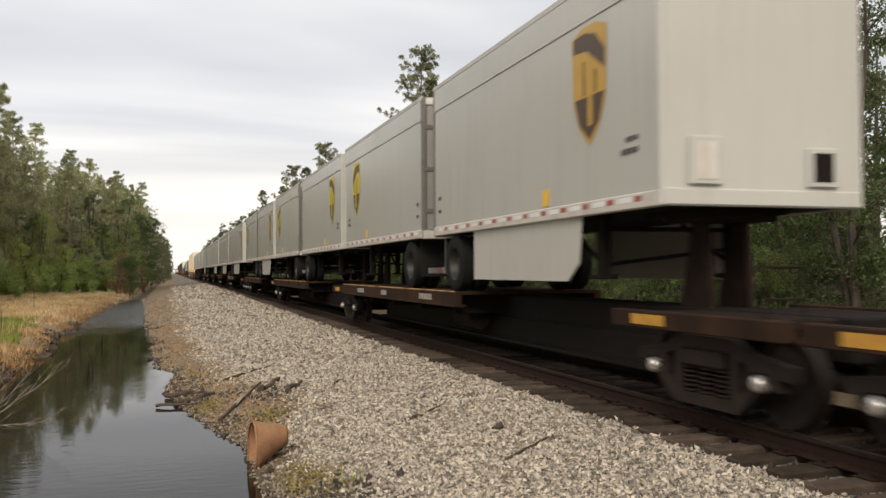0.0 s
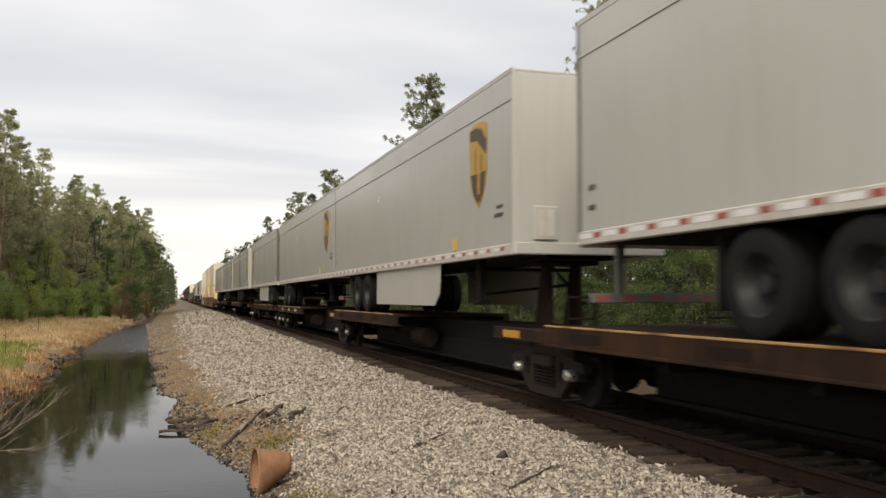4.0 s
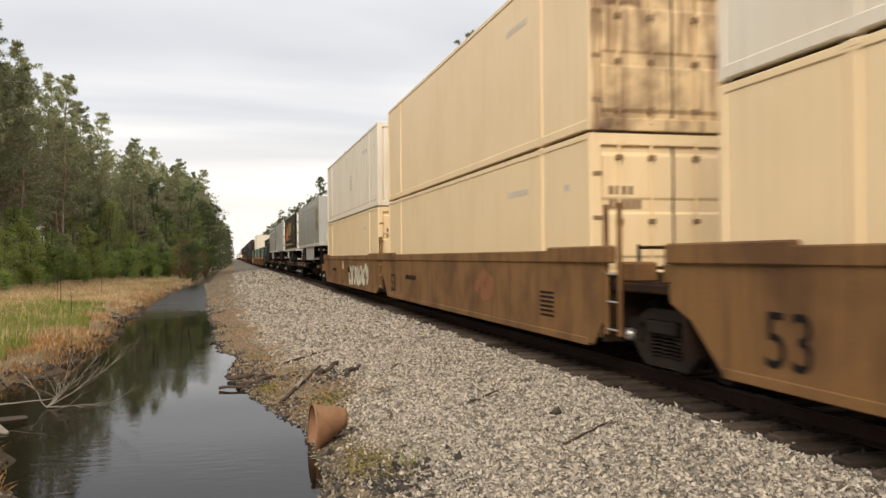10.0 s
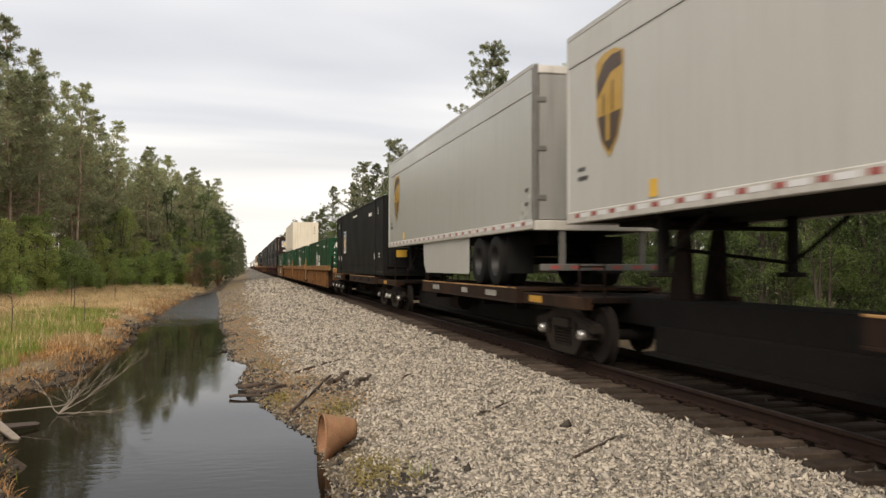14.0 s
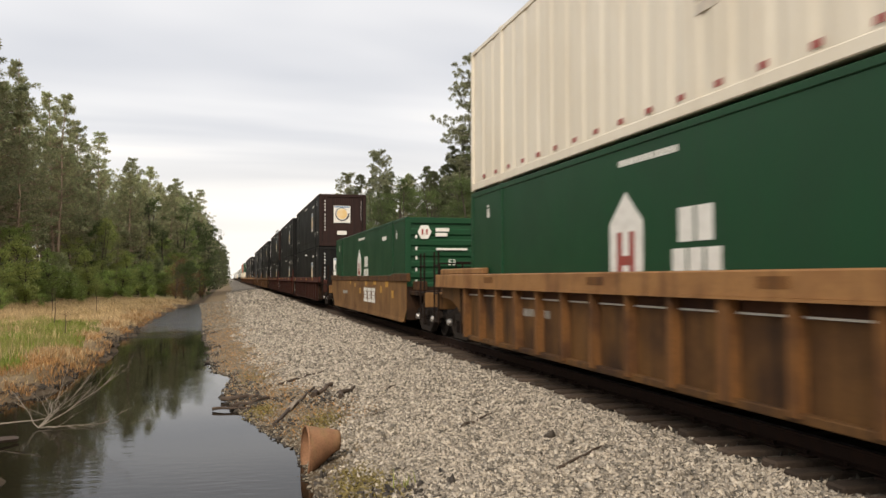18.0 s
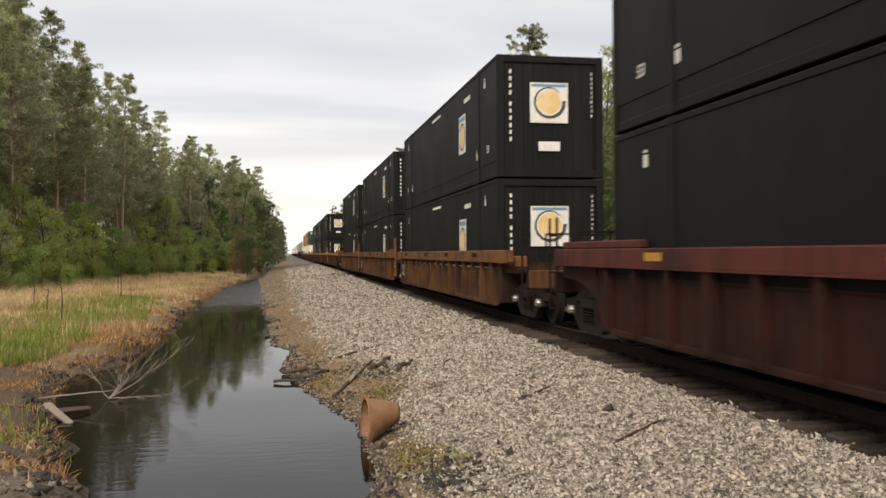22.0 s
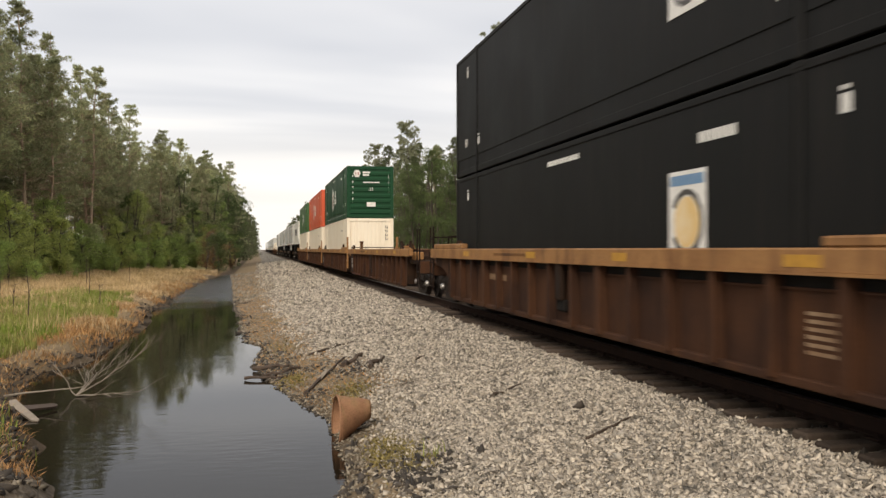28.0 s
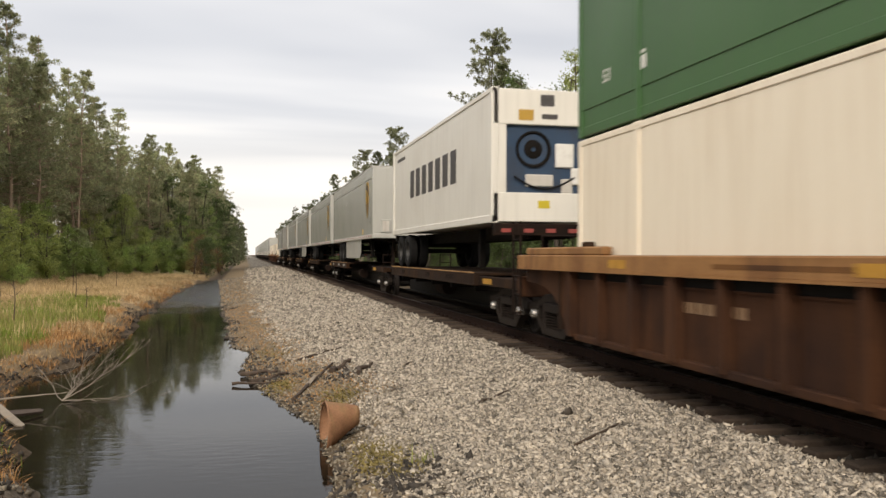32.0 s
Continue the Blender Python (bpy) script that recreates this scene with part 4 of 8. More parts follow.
def deep_woods():
    rnd = random.Random(31)
    edge = line([(30, -17.5), (54, -16.2), (73, -14.6), (93, -10.2), (110, -6.6), (130, -4.2), (170, -3.0), (240, -1.6), (700, -0.4)])
    spots = []
    for y in np.arange(36, 150, 1.9):
        for x in (-10.5, -13.5, -17.0):
            spots.append((float(edge(y)) + x + rnd.uniform(-1.5, 1.5), float(y) + rnd.uniform(-1, 1), rnd.uniform(9.5, 13.5) * float(np.interp(y, [66, 110], [1.0, 0.85]))))
    grove("left_woods", "deep pine woods behind the ditch meadow", 5, spots, TWIG_TAN, 0.26, 26, 1.7)
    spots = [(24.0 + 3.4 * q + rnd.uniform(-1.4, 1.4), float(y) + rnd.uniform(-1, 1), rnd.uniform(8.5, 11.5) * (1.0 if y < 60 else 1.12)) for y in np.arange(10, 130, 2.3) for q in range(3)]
    grove("right_woods", "deep woods behind the track, leaves darkened as in shade", 6, spots, LEAF_DARK, 0.24, 26, 2.4)
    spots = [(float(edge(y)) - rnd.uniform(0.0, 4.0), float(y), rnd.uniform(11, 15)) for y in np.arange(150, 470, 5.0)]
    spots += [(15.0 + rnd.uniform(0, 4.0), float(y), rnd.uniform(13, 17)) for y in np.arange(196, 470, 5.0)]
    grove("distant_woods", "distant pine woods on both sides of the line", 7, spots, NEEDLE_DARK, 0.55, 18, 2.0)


deep_woods()


# ---- the train ----
# Local frame of every car and load: origin on the rail tops at its front end, y runs back along the train, -x is the side of the camera.
TRAIN = []          # (thing, place along the train, turned round)


def on_train(ob, u, turned=False):
    TRAIN.append((ob, u, turned))
    ob.matrix_basis = pose(TRACK, u, 0, 0, 0, 180 if turned else 0)
    return ob


def lettering(name, words, size, mat, parent, m):
    """Flat raised characters in the built-in font."""
    cu = bpy.data.curves.new(name, "FONT")
    cu.body, cu.size, cu.extrude, cu.align_x, cu.align_y = words, size, 0.003, "CENTER", "CENTER"
    tmp = bpy.data.objects.new(name, cu)
    me = bpy.data.meshes.new_from_object(tmp)
    bpy.data.objects.remove(tmp)
    bpy.data.curves.remove(cu)
    me.materials.clear()
    me.materials.append(mat)
    ob = part(name, me, None, parent)
    ob.matrix_basis = m
    return ob


def side_text(name, words, size, mat, parent, side, y, z, x=1.30):
    return lettering(name, words, size, mat, parent, Matrix.Translation((side * x, y, z)) @ Matrix.Rotation(radians(-90 if side < 0 else 90), 4, "Z") @ Matrix.Rotation(radians(90), 4, "X"))


def end_text(name, words, size, mat, parent, x, z, y=-0.012):
    return lettering(name, words, size, mat, parent, Matrix.Translation((x, y, z)) @ Matrix.Rotation(radians(90), 4, "X"))


def decal_x(side, y0, y1, z0, z1, x=1.292, t=0.006):
    s = Shape()
    s.box(*sorted((side * x, side * (x + t))), y0, y1, z0, z1)
    return s


def bars(s, side, y0, y1, z0, z1, n, x=1.292):
    """A row of n small bars, for writing that cannot be read."""
    step = (y1 - y0) / n
    for k in range(n):
        s.box(*sorted((side * x, side * (x + 0.005))), y0 + k * step + step * 0.12, y0 + (k + 1) * step - step * 0.12, z0, z1)
    return s


RIM_BRIGHT = material("worn_bright_rung", (0.5, 0.49, 0.47), 0.4, 0.6, second=(0.3, 0.28, 0.26))


# ---- bogies ----
def bogie_meshes():
    frame_s = Shape()
    for sx in (-1, 1):
        x0, x1 = sorted((sx * 0.93, sx * 1.07))
        # arched top member, sagging tension member, columns beside the spring window, pedestals over the bearings
        frame_s.prism([(-1.24, 0.50), (-1.24, 0.63), (-0.70, 0.70), (-0.40, 0.82), (0.40, 0.82), (0.70, 0.70), (1.24, 0.63), (1.24, 0.50), (0.74, 0.57), (0.38, 0.69), (-0.38, 0.69), (-0.74, 0.57)], "x", x0, x1)
        frame_s.prism([(-1.02, 0.52), (-0.86, 0.54), (-0.46, 0.24), (0.46, 0.24), (0.86, 0.54), (1.02, 0.52), (0.52, 0.12), (-0.52, 0.12)], "x", x0, x1)
        for y in (-0.46, 0.46):
            frame_s.box(x0, x1, y - 0.06, y + 0.06, 0.20, 0.74, 0.01)
        for y in (-0.875, 0.875):
            frame_s.prism([(y - 0.24, 0.40), (y - 0.20, 0.62), (y + 0.20, 0.62), (y + 0.24, 0.40), (y + 0.15, 0.40), (y + 0.13, 0.55), (y - 0.13, 0.55), (y - 0.15, 0.40)], "x", x0 - 0.01, x1 + 0.01)
        frame_s.box(*sorted((sx * 0.90, sx * 1.12)), -0.34, 0.34, 0.52, 0.68, 0.02)
        frame_s.box(*sorted((sx * 0.60, sx * 0.66)), -0.85, 0.85, 0.40, 0.48)
    frame_s.box(-1.05, 1.05, -0.20, 0.20, 0.48, 0.76, 0.03)
    wheel = Shape().lathe([(0.02, -0.065), (0.14, -0.075), (0.16, -0.03), (0.34, -0.02), (0.37, -0.055), (0.42, -0.06), (0.425, 0.03), (0.455, 0.06), (0.455, 0.075), (0.37, 0.075), (0.34, 0.02), (0.02, 0.03)], (0, 0, 0), "x", 26)
    axle = Shape().tube((-1.0, 0, 0), (1.0, 0, 0), 0.085, None, 12)
    cap = Shape().lathe([(0.0, 0.07), (0.05, 0.07), (0.075, 0.05), (0.085, 0.0), (0.085, -0.06)], (0, 0, 0), "x", 14)
    for sx in (-1, 1):
        for dy in (-0.26, 0.0, 0.26):
            for q in range(6):
                frame_s.lathe([(0.085, q * 0.047 - 0.013), (0.105, q * 0.047), (0.085, q * 0.047 + 0.013)], (sx * 1.0, dy, 0.26), "z", 8)
    return (frame_s.mesh("bogie", TRUCK_STEEL), wheel.mesh("wheel", WHEEL_STEEL, True), axle.mesh("axle", BLACK_STEEL, True), cap.mesh("bearing_cap", BEARING, True))


BOGIE = bogie_meshes()


def bogie(parent, y):
    fr = part("bogie", BOGIE[0], None, parent, "black cast side frames and bolster")
    fr.location = (0, y, 0)
    for dy in (-0.875, 0.875):
        ax = part("axle", BOGIE[2], None, fr)
        ax.location = (0, dy, 0.455)
        for sx in (-1, 1):
            w = part("wheel", BOGIE[1], None, fr)
            w.matrix_basis = pose(sx * 0.7525, dy, 0.455, 0, 0, 180 if sx > 0 else 0)
            c = part("bearing_cap", BOGIE[3], None, fr, "bright worn bearing cap")
            c.matrix_basis = pose(sx * 1.09, dy, 0.455, 0, 0, 0 if sx > 0 else 180)
    return fr


def coupler(parent, y, way):
    s = Shape()
    a, b = sorted((y, y + way * 0.75))
    s.box(-0.09, 0.09, a, b, 0.66, 0.88, 0.03)
    e = y + way * 0.75
    s.box(-0.17, 0.17, *sorted((e, e + way * 0.22)), 0.62, 0.92, 0.05)
    part("coupler", s, BROWN_STEEL, parent)
    h = Shape()
    for k in range(6):
        t0, t1 = k / 6, (k + 1) / 6
        zz = lambda t: 0.62 - 0.34 * math.sin(math.pi * t)
        h.tube((0.32, y + way * 0.9 * t0, zz(t0)), (0.32, y + way * 0.9 * t1, zz(t1)), 0.022, None, 6, False)
    part("air_hose", h, RUBBER, parent)


# ---- road trailers ----
TYRE = Shape().lathe([(0.30, -0.12), (0.44, -0.135), (0.495, -0.10), (0.50, 0.0), (0.495, 0.10), (0.44, 0.135), (0.30, 0.12), (0.30, -0.12)], (0, 0, 0), "x", 26).mesh("tyre", RUBBER, True)
RIM_M = Shape().lathe([(0.0, 0.02), (0.09, 0.02), (0.11, -0.05), (0.20, -0.08), (0.255, -0.02), (0.285, 0.105), (0.31, 0.118), (0.31, -0.11)], (0, 0, 0), "x", 22).mesh("rim", RIM, True)


def road_wheels(parent, y, deck=1.12):
    for sx in (-1, 1):
        for x in (1.14, 0.82):
            ty = part("tyre", TYRE, None, parent)
            ty.location = (sx * x, y, deck + 0.5)
            if x > 1:
                rm = part("rim", RIM_M, None, ty, "dull steel wheel rim")
                rm.matrix_basis = pose(0, 0, 0, 0, 0, 0 if sx > 0 else 180)
    part("axle", Shape().tube((-1.0, y, deck + 0.5), (1.0, y, deck + 0.5), 0.07, None, 10).box(-1.05, 1.05, y - 0.10, y + 0.10, deck + 0.62, deck + 0.85, 0.02), BLACK_STEEL, parent)


def shield(parent, side, y, z, tone):
    """Shield-shaped badge, drawn as plain shapes: pale rim, dark cap, dark foot and a bright field."""
    def outline(k, dz=0.0):
        return [(y - 0.50 * k, z + 0.66 * k + dz), (y - 0.46 * k, z - 0.25 * k + dz), (y - 0.28 * k, z - 0.62 * k + dz), (y, z - 0.86 * k + dz), (y + 0.28 * k, z - 0.62 * k + dz), (y + 0.46 * k, z - 0.25 * k + dz), (y + 0.50 * k, z + 0.66 * k + dz), (y + 0.2 * k, z + 0.76 * k + dz), (y - 0.2 * k, z + 0.76 * k + dz)]
    x = 1.293
    rng = lambda a, b: sorted((side * a, side * b))
    sh = part("shield", Shape().prism(outline(0.9), "x", *rng(x, x + 0.004)), tone, parent, "gold and brown shield badge")
    f = Shape().prism([(y - 0.38, z - 0.18), (y - 0.25, z - 0.51), (y, z - 0.70), (y + 0.25, z - 0.51), (y + 0.38, z - 0.18)], "x", *rng(x + 0.004, x + 0.008))
    part("shield_foot", f, BROWN, sh)
    c = Shape().prism([(y - 0.40, z + 0.09), (y - 0.41, z + 0.32), (y - 0.18, z + 0.54), (y + 0.09, z + 0.61), (y + 0.40, z + 0.59), (y + 0.40, z + 0.41), (y + 0.05, z + 0.38)], "x", *rng(x + 0.004, x + 0.008))
    part("shield_cap", c, BROWN, sh)
    b = Shape()
    b.box(*rng(x + 0.008, x + 0.011), y - 0.09, y + 0.02, z - 0.54, z + 0.16)
    part("shield_seam", Shape().box(*rng(x + 0.008, x + 0.010), y + 0.10, y + 0.14, z - 0.16, z + 0.26).box(*rng(x + 0.008, x + 0.010), y - 0.20, y - 0.16, z - 0.16, z + 0.12), BROWN, sh)
    part("shield_bar", b, tone, sh)


def trailer(length, wheels, skirt=None, badge=None, paint=GREY_PAINT, tape=RED_TAPE, label="plain grey road trailer", z0=2.15, z1=5.0, legs=True, doors_plain=False, seam=True):
    """Road trailer, nose at y = 0. wheels: axle places; skirt: (from, to); badge: tone of the shield near the nose."""
    ob = thing("road_trailer", label, "trailer", "road trailers on the train")
    L = length
    body = part("body", Shape().box(-1.285, 1.285, 0.03, L - 0.05, z0 + 0.15, z1 - 0.03, 0.02), paint, ob)
    for sx in (-1, 1):
        part("upper_band", Shape().box(*sorted((sx * 1.285, sx * 1.296)), 0.02, L - 0.02, z1 - 0.44, z1 - 0.02), paint, ob)
        if seam:
            part("seam_strip", Shape().box(*sorted((sx * 1.285, sx * 1.299)), 0.02, L - 0.02, z1 - 0.475, z1 - 0.442), TOP_RAIL, ob)
        part("top_rail", Shape().box(*sorted((sx * 1.285, sx * 1.302)), 0.0, L, z1 - 0.06, z1 + 0.012), TOP_RAIL, ob, "dark grey rail along the roof edge")
    roof = Shape().box(-1.27, 1.27, 0.02, L - 0.02, z1 - 0.03, z1, 0.01)
    n = int(L / 0.9)
    for k in range(n):
        roof.box(-1.26, 1.26, 0.3 + k * (L - 0.6) / n, 0.36 + k * (L - 0.6) / n, z1, z1 + 0.014)
    part("roof", roof, TRIM_GREY, ob, "ribbed pale roof skin")
    for sx in (-1, 1):
        part("bottom_rail", Shape().box(*sorted((sx * 1.18, sx * 1.303)), 0.0, L, z0, z0 + 0.17, 0.012), TRIM_GREY, ob, "scuffed aluminium bottom rail")
    for sx in (-1, 1):
        tp, wt = Shape(), Shape()
        y = 0.35
        while y < L - 0.5:
            tp.box(*sorted((sx * 1.303, sx * 1.307)), y, y + 0.15, z0 + 0.075, z0 + 0.135)
            wt.box(*sorted((sx * 1.303, sx * 1.307)), y + 0.20, y + 0.50, z0 + 0.075, z0 + 0.135)
            y += 0.62
        tagged(part("red_tape", tp, tape, ob, "red reflective dashes"), kind="stuff")
        tagged(part("white_tape", wt, WHITE_TAPE, ob, "white reflective dashes"), kind="stuff")
    for sx in (-1, 1):
        part("corner_post", Shape().box(*sorted((sx * 1.22, sx * 1.30)), -0.02, 0.06, z0, z1 - 0.01, 0.015), paint, ob)
        part("corner_post", Shape().box(*sorted((sx * 1.20, sx * 1.30)), L - 0.09, L + 0.01, z0, z1 + 0.005, 0.015), REAR_FRAME if not doors_plain else paint, ob)
    nose = Shape().box(-1.24, 1.24, -0.03, 0.04, z0 + 0.17, z1 - 0.05, 0.02)
    nose.box(-1.27, 1.27, -0.05, 0.05, z0, z0 + 0.19, 0.02)
    part("nose_panel", nose, paint, ob, "flat pale nose panel")
    for x in (-0.78, 0.72):
        fr = part("connector_box", Shape().box(x - 0.20, x + 0.20, -0.075, -0.03, z0 + 0.22, z0 + (0.74 if x < 0 else 0.66), 0.015), paint, ob, "recessed connector box")
        part("connector_face", Shape().box(x - 0.13, x + 0.13, -0.082, -0.074, z0 + 0.28, z0 + (0.68 if x < 0 else 0.60)), TRIM_GREY if x < 0 else BLACK_STEEL, fr)
    part("floor", Shape().box(-1.18, 1.18, 0.05, L - 0.05, z0 + 0.02, z0 + 0.14), BLACK_STEEL, ob, "dark underside with cross members")
    # tail doors
    for sx in (-1, 1):
        d = part("door", Shape().box(*sorted((sx * 0.01, sx * 1.19)), L - 0.05, L - 0.005, z0 + 0.16, z1 - 0.16, 0.01), REAR_DOOR if not doors_plain else CLEAN_WHITE, ob, "flat tail door")
        part("lock_rod", Shape().tube((sx * 0.32, L + 0.02, z0 + 0.1), (sx * 0.32, L + 0.02, z1 - 0.14), 0.018, None, 8), TRIM_GREY, d)
        for q in range(3):
            zq = z0 + 0.5 + q * 0.85
            part("hinge", Shape().box(*sorted((sx * 1.06, sx * 1.25)), L - 0.012, L + 0.016, zq, zq + 0.09, 0.006), REAR_FRAME, d)
    part("door_header", Shape().box(-1.22, 1.22, L - 0.07, L + 0.012, z1 - 0.15, z1 - 0.01, 0.01), TRIM_GREY, ob)
    part("tail_sill", Shape().box(-1.28, 1.28, L - 0.10, L + 0.02, z0 - 0.02, z0 + 0.15, 0.012), TRIM_GREY, ob)
    guard = Shape().box(-1.15, 1.15, L - 0.10, L, z0 - 0.72, z0 - 0.60, 0.01)
    for sx in (-1, 1):
        guard.box(*sorted((sx * 0.70, sx * 0.80)), L - 0.10, L - 0.02, z0 - 0.62, z0 + 0.02)
    g = part("bumper_guard", guard, TRIM_GREY if doors_plain else REAR_FRAME, ob, "tail guard with red and white tape")
    rt = Shape()
    for k in range(6):
        rt.box(-1.1 + k * 0.38, -0.92 + k * 0.38, L + 0.001, L + 0.004, z0 - 0.69, z0 - 0.63)
        rt.box(-1.1 + k * 0.38, -0.92 + k * 0.38, L - 0.104, L - 0.101, z0 - 0.69, z0 - 0.63)
    tagged(part("guard_tape", rt, RED_TAPE, g), kind="stuff")
    for sx in (-1, 1):
        part("mud_flap", Shape().box(*sorted((sx * 0.65, sx * 1.2)), wheels[-1] + 0.62, wheels[-1] + 0.635, z0 - 0.78, z0 - 0.05), RUBBER, ob)
    for y in wheels:
        road_wheels(ob, y)
    rails = Shape()
    for sx in (-1, 1):
        rails.box(*sorted((sx * 0.42, sx * 0.58)), wheels[0] - 1.0, min(L - 0.2, wheels[-1] + 1.2), z0 - 0.22, z0 + 0.03)
    part("slider_rail", rails, BLACK_STEEL, ob)
    if skirt:
        for sx in (-1, 1):
            a, b = skirt
            zl = 1.34
            pts = [(a, z0 + 0.01), (b, z0 + 0.01), (b, zl), (a + 0.42, zl), (a + 0.1, zl + 0.22)]
            part("side_skirt", Shape().prism(pts, "x", *sorted((sx * 1.215, sx * 1.235))), LIGHT_GREY, ob, "plain pale side skirt")
    if legs:
        yl = 2.4 if L > 10 else 1.9
        for sx in (-1, 1):
            lg = part("landing_leg", Shape().box(*sorted((sx * 0.86, sx * 1.0)), yl - 0.07, yl + 0.07, 1.42, z0 + 0.02, 0.015).box(*sorted((sx * 0.78, sx * 1.08)), yl - 0.13, yl + 0.13, 1.37, 1.43, 0.01), BLACK_STEEL, ob)
        part("leg_brace", Shape().tube((-0.93, yl, 2.0), (0.93, yl, 2.0), 0.03), BLACK_STEEL, ob)
        part("leg_brace", Shape().tube((-0.93, yl, 1.55), (0.93, yl, 1.75), 0.025), BLACK_STEEL, ob)
        for sx in (-1, 1):
            part("leg_brace", Shape().tube((sx * 0.93, yl, 1.55), (sx * 0.93, yl + 1.1, 2.12), 0.03), BLACK_STEEL, ob)
    part("kingpin_plate", Shape().box(-0.6, 0.6, 0.35, 1.5, z0 - 0.05, z0 + 0.03, 0.01), BLACK_STEEL, ob)
    if badge:
        for sx in (-1, 1):
            shield(ob, sx, 1.55, z0 + 1.62, badge)
            part("placard", decal_x(sx, 2.74, 2.94, z0 + 0.20, z0 + 0.42), PLACARD, ob, "small amber placard")
            part("tail_marks", bars(bars(Shape(), sx, L - 0.46, L - 0.28, z0 + 0.42, z0 + 0.48, 3), sx, L - 0.46, L - 0.28, z0 + 0.66, z0 + 0.73, 2), DARK_MARK, ob)
            tagged(part("number_strip", bars(bars(Shape(), sx, 0.42, 0.80, z0 + 0.62, z0 + 0.68, 4), sx, 0.42, 0.70, z0 + 0.76, z0 + 0.81, 3), DARK_MARK, ob), kind="stuff")
    return ob


# ---- spine car platforms that carry the trailers ----
def spine_platform(length, pads, hitch, bogies, label="rust-brown spine car platform under trailers"):
    """Low centre beam with deck pads for the trailer wheels. pads: (from, to); hitch: places of the king-pin stands."""
    ob = thing("spine_car", label, "rail car", "spine cars")
    part("centre_beam", Shape().box(-0.34, 0.34, -0.2, length + 0.2, 0.62, 1.04, 0.02).box(-0.40, 0.40, 1.9, length - 1.9, 0.26, 0.66, 0.02).box(-0.52, 0.52, 1.8, length - 1.8, 0.24, 0.29), BLACK_STEEL, ob, "deep dark centre beam")
    for a, b in pads:
        deck = part("deck_pad", Shape().box(-1.30, 1.30, a, b, 1.06, 1.12, 0.008), DECK_RUST, ob, "worn steel wheel deck")
        for sx in (-1, 1):
            sl = Shape()
            sl.box(*sorted((sx * 1.28, sx * 1.42)), a, b, 0.87, 1.125, 0.012)
            sl.box(*sorted((sx * 1.20, sx * 1.44)), a, b, 0.85, 0.885, 0.006)
            part("side_sill", sl, DECK_RUST, deck, "chipped rusty side sill")
            if sx < 0:
                part("sill_lip", Shape().box(-1.428, -1.405, a + 0.02, b - 0.02, 1.108, 1.134, 0.005), RUST_EDGE, deck, "rubbed rust-orange lip")
            lb = Shape()
            rnd = random.Random(int(a * 10) + sx)
            for k in range(3):
                y = a + (b - a) * (0.15 + 0.3 * k + rnd.uniform(-0.05, 0.05))
                bars(lb, sx, y, y + rnd.uniform(0.5, 0.9), 0.94, 1.05, rnd.randrange(4, 8), 1.42)
            tagged(part("sill_patch", lb, (FADED_STENCIL, RUST_EDGE, BROWN_STEEL)[int(a * 7) % 3], deck), kind="stuff")
        k = a + 0.4
        while k < b - 0.2:
            part("cross_beam", Shape().box(-1.28, 1.28, k, k + 0.10, 0.72, 1.06), BLACK_STEEL, ob)
            k += 2.2
    for y in hitch:
        st = Shape()
        for sx in (-1, 1):
            st.prism([(y - 0.12, 1.0), (y + 0.50, 1.0), (y + 0.20, 2.08), (y - 0.02, 2.08)], "x", *sorted((sx * 0.22, sx * 0.30)))
        st.box(-0.55, 0.55, y - 0.25, y + 0.45, 2.03, 2.11, 0.02)
        part("hitch_stand", st, BROWN_STEEL, ob, "rusty upright king-pin stand")
    for y in bogies:
        bogie(ob, y)
        part("bogie_platform", Shape().box(-0.95, 0.95, y - 1.0, y + 1.0, 0.93, 1.03, 0.02), BROWN_STEEL, ob)
        for sx in (-1, 1):
            sd = part("end_sill", Shape().box(*sorted((sx * 1.16, sx * 1.30)), y - 1.45, y + 1.45, 0.86, 1.05, 0.012).box(*sorted((sx * 0.9, sx * 1.2)), y - 0.9, y - 0.75, 0.88, 1.02).box(*sorted((sx * 0.9, sx * 1.2)), y + 0.75, y + 0.9, 0.88, 1.02), DECK_RUST, ob, "chipped side sill over the bogie")
            part("reflector_patch", Shape().box(*sorted((sx * 1.30, sx * 1.305)), y + 0.35, y + 1.0, 0.90, 1.01), OCHRE, sd, "worn orange reflector patch")
            irons = Shape()
            for z in (1.22, 1.50):
                irons.tube((sx * 1.26, y - 1.2, z), (sx * 0.86, y - 1.2, z), 0.014, None, 6)
            for x in (1.26, 0.86):
                irons.tube((sx * x, y - 1.2, 0.95), (sx * x, y - 1.2, 1.54), 0.016, None, 6)
            part("grab_iron", irons, BROWN_STEEL, sd)
    tank = Shape().tube((-0.72, length * 0.45, 0.62), (-0.72, length * 0.45 + 0.9, 0.62), 0.2, None, 14)
    part("air_tank", tank, BROWN_STEEL, ob)
    return ob


